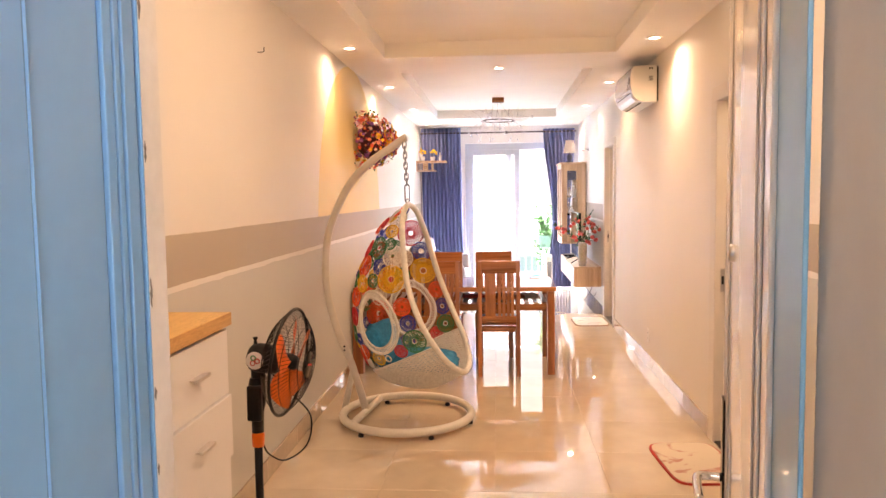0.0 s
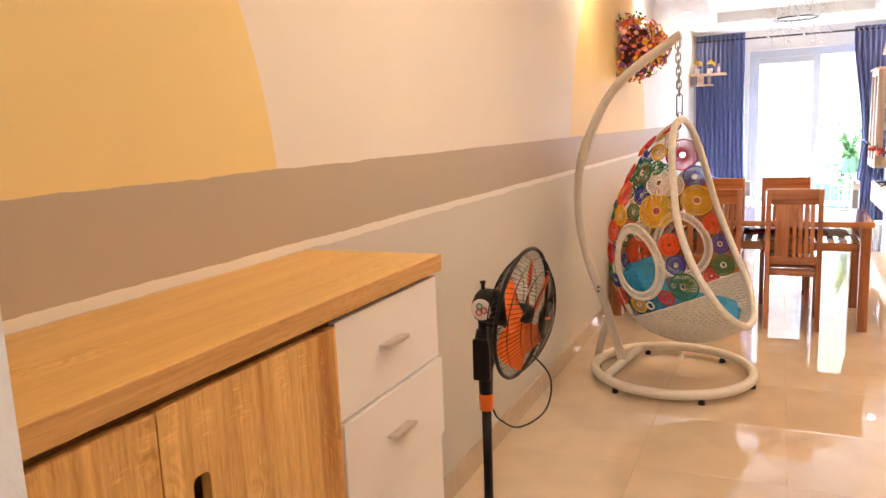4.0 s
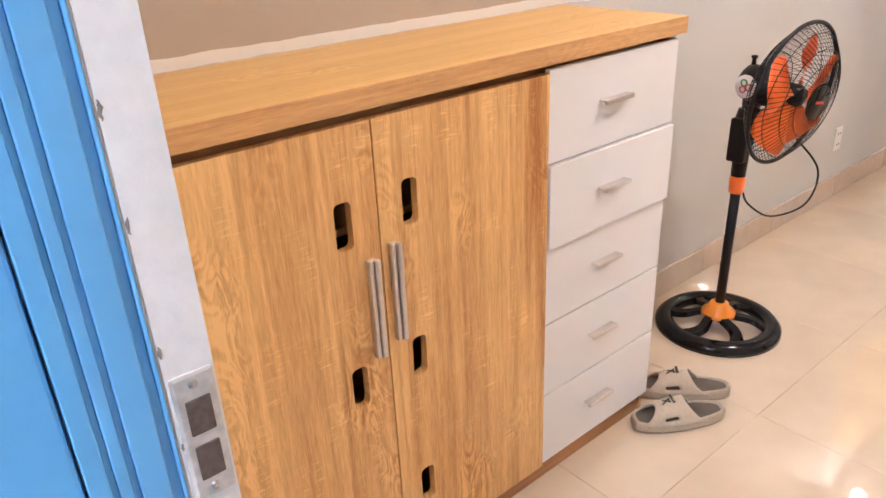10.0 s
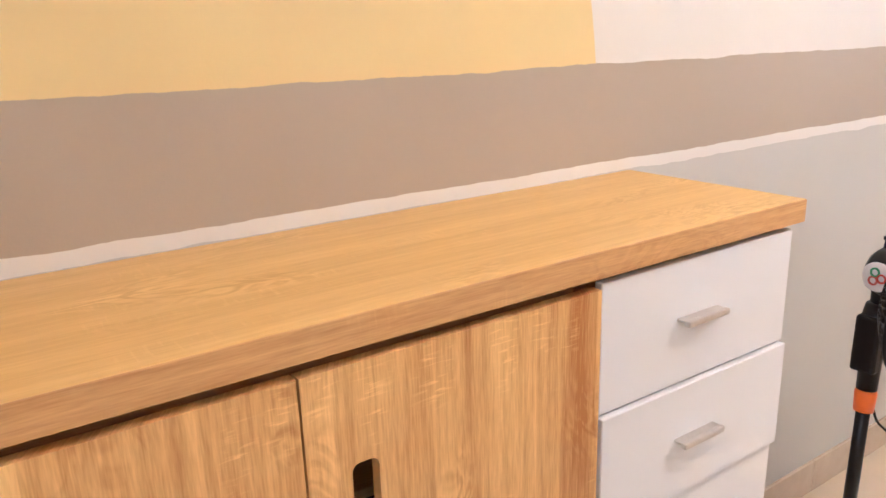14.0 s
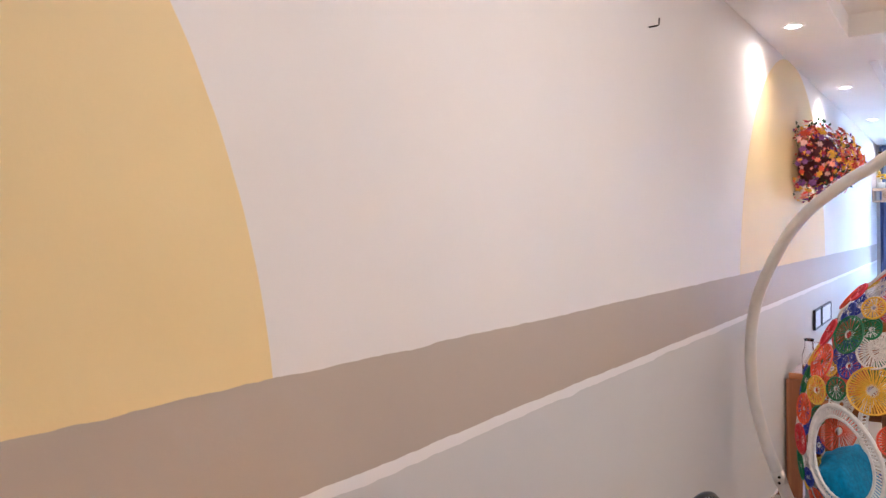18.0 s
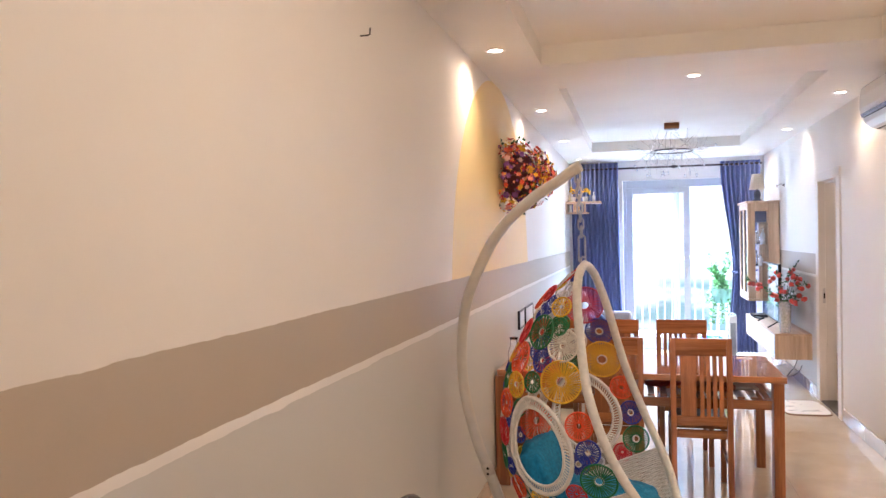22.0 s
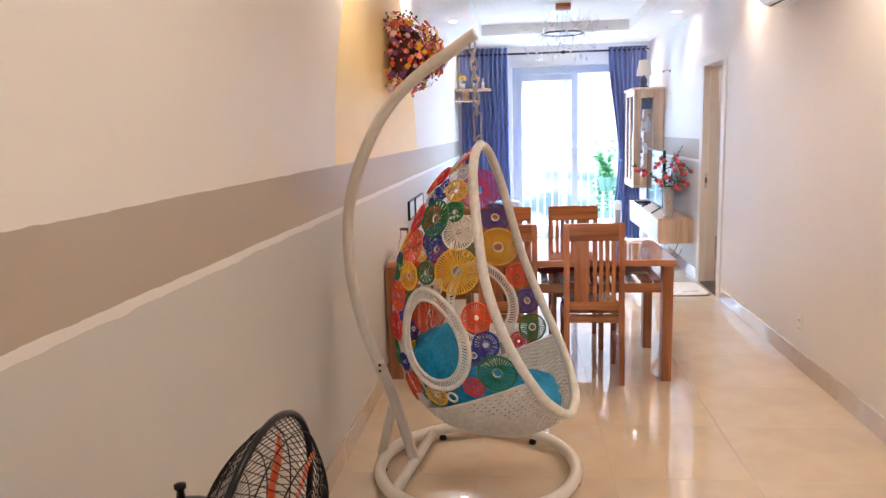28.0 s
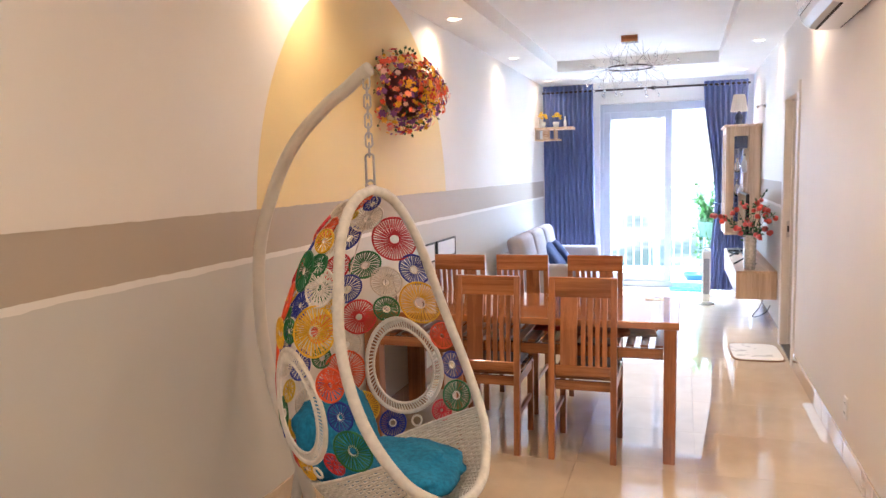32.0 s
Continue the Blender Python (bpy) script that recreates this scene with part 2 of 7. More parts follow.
def wall_paint(name, bands=(), suns=()):
    """Wall paint in world metres: a taupe band with a white line under it along stretches of y, half suns above it, all with
    hand-painted, slightly wavering edges."""
    m = bpy.data.materials.new(name)
    m.use_nodes = True
    n, l = m.node_tree.nodes, m.node_tree.links
    b = n["Principled BSDF"]
    b.inputs["Roughness"].default_value = 0.55
    tc = n.new("ShaderNodeTexCoord")
    sep = n.new("ShaderNodeSeparateXYZ")
    l.new(tc.outputs["Object"], sep.inputs[0])

    def maths(op, a, c, use_clamp=False):
        k = n.new("ShaderNodeMath")
        k.operation = op
        k.use_clamp = use_clamp
        for i, v in enumerate((a, c)):
            if v is None:
                continue
            if isinstance(v, (int, float)):
                k.inputs[i].default_value = v
            else:
                l.new(v, k.inputs[i])
        return k.outputs[0]

    def waver(size, amount):
        t = n.new("ShaderNodeTexNoise")
        t.inputs["Scale"].default_value, t.inputs["Detail"].default_value = size, 5
        l.new(tc.outputs["Object"], t.inputs["Vector"])
        return maths("MULTIPLY", maths("SUBTRACT", t.outputs["Fac"], 0.5), amount)

    y, z = sep.outputs["Y"], maths("ADD", sep.outputs["Z"], waver(3.0, 0.012))
    z = maths("ADD", z, waver(14.0, 0.010))
    zl = maths("ADD", z, waver(5.0, 0.016))
    step = lambda v, edge: maths("MULTIPLY", maths("SUBTRACT", v, edge), 900.0, True)  # noqa: E731

    def mix(fac, base, colour):
        k = n.new("ShaderNodeMix")
        k.data_type = "RGBA"
        l.new(fac, k.inputs["Factor"])
        if isinstance(base, tuple):
            k.inputs["A"].default_value = (*base, 1)
        else:
            l.new(base, k.inputs["A"])
        k.inputs["B"].default_value = (*colour, 1)
        return k.outputs["Result"]

    flat = mix(step(sep.outputs["Y"], 1e6), CREAM, CREAM)
    for yc, zc, radius in suns:
        dy, dz = maths("SUBTRACT", y, yc), maths("SUBTRACT", z, zc)
        d = maths("SQRT", maths("ADD", maths("MULTIPLY", dy, dy), maths("MULTIPLY", dz, dz)), None)
        flat = mix(maths("MULTIPLY", maths("SUBTRACT", radius, d), 900.0, True), flat, YELLOW)
    for y0, y1 in bands:
        here = maths("MULTIPLY", step(y, y0), maths("SUBTRACT", 1.0, step(y, y1)))
        for top, colour, level in ((1.392, TAUPE, z), (1.192, OFFWHITE, z), (1.167, PALE, zl)):
            below = maths("SUBTRACT", 1.0, step(level, top))
            flat = mix(maths("MULTIPLY", below, here), flat, colour)
    t = n.new("ShaderNodeTexNoise")
    t.inputs["Scale"].default_value, t.inputs["Detail"].default_value = 1.3, 4
    l.new(tc.outputs["Object"], t.inputs["Vector"])
    r = n.new("ShaderNodeMapRange")
    r.inputs["To Min"].default_value, r.inputs["To Max"].default_value = 0.95, 1.05
    l.new(t.outputs["Fac"], r.inputs["Value"])
    mx = n.new("ShaderNodeVectorMath")
    mx.operation = "SCALE"
    l.new(flat, mx.inputs[0])
    l.new(r.outputs["Result"], mx.inputs["Scale"])
    l.new(mx.outputs["Vector"], b.inputs["Base Color"])
    t2 = n.new("ShaderNodeTexNoise")
    t2.inputs["Scale"].default_value, t2.inputs["Detail"].default_value = 160.0, 3
    l.new(tc.outputs["Object"], t2.inputs["Vector"])
    bp = n.new("ShaderNodeBump")
    bp.inputs["Strength"].default_value, bp.inputs["Distance"].default_value = 0.2, 0.0012
    l.new(t2.outputs["Fac"], bp.inputs["Height"])
    l.new(bp.outputs["Normal"], b.inputs["Normal"])
    return m


def glass(name, tint=(1, 1, 1), rough=0.0):
    m = bpy.data.materials.new(name)
    m.use_nodes = True
    b = m.node_tree.nodes["Principled BSDF"]
    b.inputs["Base Color"].default_value = (*tint, 1)
    b.inputs["Transmission Weight"].default_value = 1.0
    b.inputs["Roughness"].default_value, b.inputs["IOR"].default_value = rough, 1.45
    return m


PAINT_LEFT = wall_paint("wall_paint_left", bands=((-1.0, 20.0),), suns=((0.434, 1.26, 1.40), (6.11, 1.295, 1.355)))
PAINT_RIGHT = wall_paint("wall_paint_right", bands=((8.8, 20.0), (-1.0, 3.2)))
PAINT_PLAIN = wall_paint("wall_paint_plain")
CEILING = material("ceiling_paint", (0.90, 0.88, 0.85), 0.6, stain=0.03, bump=0.05)
TILE = material("polished_tile", (0.66, 0.54, 0.40), 0.012, grain=0.05, grain_size=6, stain=0.06, stain_size=1.5, vary=0.006, coat=0.7)
GROUT = material("tile_grout", (0.57, 0.48, 0.385), 0.8, grain=0.1)
TILE.node_tree.nodes["Principled BSDF"].inputs["Specular IOR Level"].default_value = 1.0
SKIRT = material("skirting_tile", (0.58, 0.47, 0.37), 0.03, grain=0.06, stain=0.05, vary=0.03, coat=1.0)
SKIRT.node_tree.nodes["Principled BSDF"].inputs["Specular IOR Level"].default_value = 1.0
OAK_DOOR = oak_planks("oak_veneer_upright", (0.42, 0.165, 0.034), (0.93, 0.585, 0.215), "Y", "Z", figure=0.11, streaks=0.36, broad=0.50, vein=0.22, fleck=0.13)
OAK_TOP = oak_planks("oak_veneer_long", (0.47, 0.245, 0.062), (0.86, 0.57, 0.215), "X", "Y", 0.44, 0.15, 0.05, 0.10, 0.20, 0.26)
OAK_EDGE = wood("oak_edge", (0.36, 0.17, 0.06), (0.58, 0.31, 0.12), "Y", 0.45, ring=14)
WHITE_LAM = material("white_laminate", (0.80, 0.78, 0.79), 0.3, stain=0.03, bump=0.03)
# near-black colour that stands in for shade in holes, slots and gaps
PAINTED_DARK = material("painted_shade", (0.012, 0.01, 0.01), 0.8, grain=0.3)
STEEL = material("brushed_steel", (0.62, 0.58, 0.55), 0.32, 1.0, grain=0.1, grain_size=60)
CHROME = material("chrome", (0.75, 0.75, 0.76), 0.12, 1.0, stain=0.1)
CHAIN = material("galvanised_chain", (0.45, 0.44, 0.43), 0.35, 0.9, grain=0.15)
BLACK = material("black_plastic", (0.007, 0.007, 0.0075), 0.32, grain=0.2, grain_size=40)
BLACK_GLOSS = material("black_gloss_plastic", (0.006, 0.006, 0.0065), 0.12, grain=0.2)
for m in (BLACK, BLACK_GLOSS):
    m.node_tree.nodes["Principled BSDF"].inputs["Specular IOR Level"].default_value = 0.3
ORANGE = material("orange_plastic", (1.0, 0.20, 0.022), 0.3, grain=0.06, stain=0.06)
AMBER = material("amber_plastic", (0.88, 0.30, 0.02), 0.3, stain=0.05)
TUBE = material("white_powder_coat", (0.70, 0.65, 0.58), 0.32, grain=0.04, stain=0.05, bump=0.05)
WICKER = material("white_wicker", (0.78, 0.74, 0.68), 0.45, grain=0.12, grain_size=40, bump=0.5, bump_size=120)
TEAK = wood("teak_upright", (0.26, 0.088, 0.03), (0.50, 0.20, 0.075), "Z", 0.32, ring=9, coat=0.25)
TEAK_X = wood("teak_across", (0.26, 0.088, 0.03), (0.50, 0.20, 0.075), "X", 0.16, ring=9, coat=0.8)
TEAK_TOP = wood("polished_teak", (0.26, 0.088, 0.03), (0.50, 0.20, 0.075), "X", 0.10, ring=9, coat=1.0)
TEAK_TOP.node_tree.nodes["Principled BSDF"].inputs["Specular IOR Level"].default_value = 0.9
TEAK_TOP.node_tree.nodes["Principled BSDF"].inputs["Coat Roughness"].default_value = 0.03
TEAK_Y = wood("teak_deep", (0.26, 0.088, 0.03), (0.50, 0.20, 0.075), "Y", 0.3, ring=9, coat=0.25)
PALE_OAK = wood("pale_oak_upright", (0.52, 0.345, 0.225), (0.76, 0.565, 0.40), "Z", 0.42, ring=8)
PALE_OAK_Y = wood("pale_oak_long", (0.52, 0.345, 0.225), (0.76, 0.565, 0.40), "Y", 0.42, ring=8)
CURTAIN = material("blue_curtain_cloth", (0.14, 0.185, 0.40), 0.85, grain=0.15, grain_size=150, stain=0.1, bump=0.4, bump_size=400)
FRAME_WHITE = material("white_window_frame", (0.50, 0.53, 0.58), 0.3, stain=0.04)
BLUE_PAINT = material("blue_gloss_paint", (0.17, 0.43, 0.76), 0.18, grain=0.03, stain=0.06, coat=0.3, bump=0.06, bump_size=60)
JAMB_WHITE = material("chipped_white_paint", (0.78, 0.75, 0.72), 0.5, grain=0.05, grain_size=60, stain=0.08, stain_size=6, bump=0.3)
LAMP_GLOW = material("lamp_glow", (1.0, 0.86, 0.66), 0.5, emit=14.0)
LAMP_RING = material("lamp_trim", (0.85, 0.83, 0.80), 0.35, stain=0.03)
CLEAR = glass("clear_glass")
SOFA = material("grey_sofa_cloth", (0.40, 0.37, 0.38), 0.9, grain=0.12, grain_size=220, stain=0.08, bump=0.4, bump_size=300)
NAVY = material("navy_cushion_cloth", (0.03, 0.055, 0.16), 0.85, grain=0.15, grain_size=200, bump=0.4, bump_size=300)
PLUSH = material("turquoise_plush", (0.014, 0.22, 0.43), 0.95, grain=0.3, grain_size=60, stain=0.2, stain_size=9, bump=0.8, bump_size=180)
SCREEN = material("dark_screen", (0.01, 0.01, 0.012), 0.10, stain=0.1, coat=0.6)
LEAF = material("dark_green_leaf", (0.03, 0.10, 0.025), 0.5, grain=0.3, vary=0.2)


# ---- building blocks ----
def part(name, bm, mat, parent=None, label="", smooth=False):
    """Links a bmesh as one mesh object, under a thing or a part where given."""
    me = bpy.data.meshes.new(name)
    bm.normal_update()
    bm.to_mesh(me)
    bm.free()
    for m in mat if isinstance(mat, (list, tuple)) else (mat,):
        me.materials.append(m)
    if smooth:
        for p in me.polygons:
            p.use_smooth = True
    ob = new(name, me)
    if parent is not None:
        ob.parent = parent
    if label:
        ob["label"] = label
    return ob


def thing(name, label, category, at=(0, 0, 0), turn=0.0, group=""):
    ob = new(name)
    ob.empty_display_size = 0.1
    ob.matrix_basis = pose(*at, 0, 0, turn)
    return tagged(ob, label, category, group)


def structure(ob, label="", category=""):
    return tagged(ob, label, category, kind="structure")


def box(bm, x0, x1, y0, y1, z0, z1, bevel=0.0, seg=1, m=None):
    """Adds a box with softened edges."""
    c = ((x0 + x1) / 2, (y0 + y1) / 2, (z0 + z1) / 2)
    mat = Matrix.LocRotScale(c, None, (abs(x1 - x0), abs(y1 - y0), abs(z1 - z0)))
    made = bmesh.ops.create_cube(bm, size=1.0, matrix=mat if m is None else m @ mat)
    if bevel > 0:
        edges = {e for v in made["verts"] for e in v.link_edges}
        bmesh.ops.bevel(bm, geom=list(edges), offset=bevel, segments=seg, affect="EDGES", profile=0.5)
    return bm


def boxed(*a, **k):
    return box(bmesh.new(), *a, **k)


def tube(bm, pts, radius, sides=10, closed=False, caps=True):
    """Adds a round bar along points; radius is a number or one for each point."""
    pts = [Vector(p) for p in pts]
    n = len(pts)
    rings = []
    prev = None
    for i, p in enumerate(pts):
        a = pts[(i - 1) % n] if (closed or i > 0) else p
        b = pts[(i + 1) % n] if (closed or i < n - 1) else p
        d = (b - a).normalized()
        if prev is None:
            ref = Vector((0, 0, 1)) if abs(d.z) < 0.9 else Vector((1, 0, 0))
            u = d.cross(ref).normalized()
        else:
            u = (prev - d * prev.dot(d)).normalized()
        prev = u
        v = d.cross(u)
        r = radius[i] if isinstance(radius, (list, tuple)) else radius
        rings.append([bm.verts.new(p + (u * math.cos(2 * math.pi * k / sides) + v * math.sin(2 * math.pi * k / sides)) * r) for k in range(sides)])
    for i in range(n if closed else n - 1):
        r0, r1 = rings[i], rings[(i + 1) % n]
        shift = 0
        if closed and i == n - 1:
            shift = min(range(sides), key=lambda s: (r0[0].co - r1[s].co).length)
        for k in range(sides):
            bm.faces.new((r0[k], r0[(k + 1) % sides], r1[(k + 1 + shift) % sides], r1[(k + shift) % sides]))
    if caps and not closed:
        bm.faces.new(list(reversed(rings[0])))
        bm.faces.new(rings[-1])
    return bm


def lathe(bm, profile, centre=(0, 0, 0), sides=24, m=None):
    """Adds a turned solid: (radius, height) pairs from one end to the other."""
    rows = []
    for r, z in profile:
        if r < 1e-5:
            rows.append([bm.verts.new((0, 0, z))])
        else:
            rows.append([bm.verts.new((r * math.cos(2 * math.pi * k / sides), r * math.sin(2 * math.pi * k / sides), z)) for k in range(sides)])
    for a, b in zip(rows, rows[1:]):
        for k in range(sides):
            j = (k + 1) % sides
            if len(a) == 1 and len(b) == 1:
                continue
            if len(a) == 1:
                bm.faces.new((a[0], b[j], b[k]))
            elif len(b) == 1:
                bm.faces.new((a[k], a[j], b[0]))
            else:
                bm.faces.new((a[k], a[j], b[j], b[k]))
    verts = [v for row in rows for v in row]
    bmesh.ops.transform(bm, matrix=(m if m is not None else Matrix.Translation(centre)), verts=verts)
    bmesh.ops.recalc_face_normals(bm, faces=list({f for v in verts for f in v.link_faces}))
    return bm


def circle_pts(r, n, m=None, z=0.0):
    pts = [Vector((r * math.cos(2 * math.pi * k / n), r * math.sin(2 * math.pi * k / n), z)) for k in range(n)]
    return [m @ p for p in pts] if m is not None else pts


def smooth_pts(pts, steps=8):
    """Points of a smooth curve through the given ones."""
    p = [Vector(q) for q in pts]
    out = []
    for i in range(len(p) - 1):
        a, b, c, d = p[max(i - 1, 0)], p[i], p[i + 1], p[min(i + 2, len(p) - 1)]
        for k in range(steps):
            t = k / steps
            out.append(0.5 * ((2 * b) + (c - a) * t + (2 * a - 5 * b + 4 * c - d) * t * t + (3 * b - a - 3 * c + d) * t ** 3))
    return out + [p[-1]]


# ---- the flat: left wall x = 0, right wall x = 2.58, entrance wall y = 0.3, window wall y = 11.75 ----
RIGHT, NEAR, FAR, LOW, HIGH = 2.58, 0.30, 11.75, 2.64, 2.76

floor = structure(part("floor", boxed(-0.2, 4.6, -2.4, FAR + 0.2, -0.12, -0.004), GROUT), "cream polished porcelain tile floor with thin joints", "floor")
structure(part("wall_left", boxed(-0.2, 0.0, NEAR - 0.1, FAR + 0.2, 0, 3.0), PAINT_LEFT), "cream wall with taupe band and yellow half suns", "wall")

# right wall, with two door openings
bm = bmesh.new()
for y0, y1, z0, z1 in ((NEAR - 0.1, 3.42, 0, 3.0), (3.42, 4.20, 2.11, 3.0), (4.20, 8.0, 0, 3.0), (8.0, 8.775, 2.11, 3.0), (8.775, FAR + 0.2, 0, 3.0)):
    box(bm, RIGHT, RIGHT + 0.14, y0, y1, z0, z1)
structure(part("wall_right", bm, PAINT_RIGHT), "plain cream wall, with taupe band in the living area", "wall")

# window wall
bm = bmesh.new()
for x0, x1, z0, z1 in ((-0.2, 0.74, 0, 3.0), (2.42, 4.6, 0, 3.0), (0.74, 2.42, 2.37, 3.0)):
    box(bm, x0, x1, FAR, FAR + 0.18, z0, z1)
structure(part("wall_window", bm, PAINT_PLAIN), "cream wall round the balcony door", "wall")

# entrance wall and the lobby before it
DOOR_L, DOOR_R = 0.872, 1.60
bm = bmesh.new()
for x0, x1, z0, z1 in ((-0.2, DOOR_L - 0.02, 0, 3.0), (DOOR_R + 0.075, 2.72, 0, 3.0), (DOOR_L - 0.02, DOOR_R + 0.075, 2.12, 3.0)):
    box(bm, x0, x1, NEAR, 0.480, z0, z1)
structure(part("wall_entrance", bm, PAINT_PLAIN), "cream wall round the entrance door", "wall")
bm = bmesh.new()
box(bm, -0.9, -0.7, -2.4, NEAR, 0, 3.0)
box(bm, 3.2, 3.4, -2.4, NEAR, 0, 3.0)
box(bm, -0.9, 3.4, -2.6, -2.4, 0, 3.0)
box(bm, -0.9, -0.2, NEAR - 0.002, NEAR + 0.16, 0, 3.0)
box(bm, 2.72, 3.4, NEAR - 0.002, NEAR + 0.16, 0, 3.0)
structure(part("wall_lobby", bm, PAINT_PLAIN), "plain cream lobby walls outside the door", "wall")
structure(part("ceiling_lobby", boxed(-0.9, 3.4, -2.6, NEAR, 2.7, 2.8), CEILING), "white lobby ceiling", "ceiling")

# rooms behind the two openings
bm = bmesh.new()
box(bm, 4.4, 4.6, 2.2, FAR, 0, 3.0)
box(bm, RIGHT + 0.14, 4.4, 2.2, 2.3, 0, 3.0)
box(bm, RIGHT + 0.14, 4.4, 6.0, 6.1, 0, 3.0)
structure(part("wall_bedroom", bm, PAINT_PLAIN), "plain cream bedroom walls", "wall")
structure(part("ceiling_bedroom", boxed(RIGHT + 0.14, 4.6, 2.2, FAR, 2.6, 2.7), CEILING), "white bedroom ceiling", "ceiling")

# ceiling with two shallow trays
bm = bmesh.new()
TRAYS = ((0.37, 2.21, 1.1, 5.6), (0.40, 2.12, 6.34, 10.45))
box(bm, -0.1, RIGHT + 0.1, 0.2, TRAYS[0][2], LOW, 3.0)
box(bm, -0.1, RIGHT + 0.1, TRAYS[0][3], TRAYS[1][2], LOW, 3.0)
box(bm, -0.1, RIGHT + 0.1, TRAYS[1][3], FAR, LOW, 3.0)
for x0, x1, y0, y1 in TRAYS:
    box(bm, -0.1, x0, y0, y1, LOW, 3.0)
    box(bm, x1, RIGHT + 0.1, y0, y1, LOW, 3.0)
    box(bm, x0, x1, y0, y1, HIGH, 3.0)
structure(part("ceiling", bm, CEILING), "white plaster ceiling with shallow trays", "ceiling")

# skirting, one tile piece beside the next
SKIRT_H, SKIRT_T = 0.115, 0.012
base = structure(new("baseboard"), "beige polished tile skirting along the walls", "baseboard")


def skirting(x0, y0, x1, y1, nx, ny):
    n = max(1, round(math.hypot(x1 - x0, y1 - y0) / 0.6))
    for i in range(n):
        a, b = i / n, (i + 1) / n
        ax, ay, bx, by = x0 + (x1 - x0) * a, y0 + (y1 - y0) * a, x0 + (x1 - x0) * b, y0 + (y1 - y0) * b
        g = 0.001
        bm = bmesh.new()
        if ny == 0:
            box(bm, min(ax, ax + nx * SKIRT_T), max(ax, ax + nx * SKIRT_T), min(ay, by) + g, max(ay, by) - g, 0.0, SKIRT_H, 0.003)
        else:
            box(bm, min(ax, bx) + g, max(ax, bx) - g, min(ay, ay + ny * SKIRT_T), max(ay, ay + ny * SKIRT_T), 0.0, SKIRT_H, 0.003)
        part("skirting_tile", bm, SKIRT, base)


skirting(0.0, 0.47, 0.0, FAR - 0.01, 1, 0)
skirting(RIGHT, 0.47, RIGHT, 3.36, -1, 0)
skirting(RIGHT, 4.26, RIGHT, 7.94, -1, 0)
skirting(RIGHT, 8.835, RIGHT, FAR - 0.01, -1, 0)
skirting(0.02, FAR, 0.73, FAR, 0, -1)

# ---- door openings in the right wall ----
DOOR_CREAM = material("cream_door_paint", (0.76, 0.70, 0.63), 0.35, stain=0.05, bump=0.05)
BLACK_STONE = material("black_granite", (0.02, 0.018, 0.017), 0.12, grain=0.4, grain_size=90)
BED_FLOOR = wood("bedroom_plank", (0.22, 0.09, 0.035), (0.42, 0.2, 0.08), "Y", 0.3)


def side_door(name, y0, y1, label):
    ob = structure(new(name), label, "doorway")
    z = 2.11
    for n, a, b, c, d in (("frame_post", y1 - 0.065, y1 + 0.045, 0.0, z - 0.04), ("frame_post", y0 - 0.045, y0 + 0.065, 0.0, z - 0.04), ("frame_head", y0 - 0.045, y1 + 0.045, z - 0.04, z + 0.045)):
        bm = boxed(RIGHT - 0.014, RIGHT + 0.05, a, b, c, d, 0.004)
        part(n, bm, DOOR_CREAM, ob)
    for n, a, b, c, d in (("stop_post", y1 - 0.05, y1 - 0.002, 0, z - 0.055), ("stop_post", y0 + 0.002, y0 + 0.05, 0, z - 0.055), ("stop_head", y0, y1, z - 0.055, z - 0.002)):
        part(n, boxed(RIGHT + 0.051, RIGHT + 0.138, a, b, c, d, 0.003), DOOR_CREAM, ob)
    part("threshold", boxed(RIGHT - 0.002, RIGHT + 0.14, y0 + 0.02, y1 - 0.02, -0.01, 0.012, 0.003), BLACK_STONE, ob, "black granite threshold")
    strike = part("strike_plate", boxed(RIGHT + 0.02, RIGHT + 0.045, y1 - 0.069, y1 - 0.064, 0.93, 1.07, 0.002), STEEL, ob, "steel strike plate")
    part("strike_hole", boxed(RIGHT + 0.026, RIGHT + 0.039, y1 - 0.0705, y1 - 0.0685, 0.975, 1.025), PAINTED_DARK, strike)
    return ob


side_door("door_1", 3.42, 4.20, "open doorway with cream painted frame and granite threshold")
side_door("door_2", 8.0, 8.775, "open doorway with cream painted frame beside the TV shelf")
bm = bmesh.new()
box(bm, RIGHT + 0.141, 4.4, 2.3, FAR, -0.003, 0.004)
structure(part("floor_bedroom", bm, BED_FLOOR), "brown wooden bedroom floor", "floor")

# ---- entrance: blue steel frame, white rebate with strike plate, open leaf ----
# old beige paint edge; on the right post, white paint's shade as colour
JAMB_BEIGE_SHADE = material("beige_and_shaded_paint", (0.58, 0.49, 0.40), 0.4, grain=0.04, stain=0.06, bump=0.06)
ent = structure(new("door_3"), "blue steel entrance door frame with chipped white rebate", "door frame")
ent.location.y = 0.018
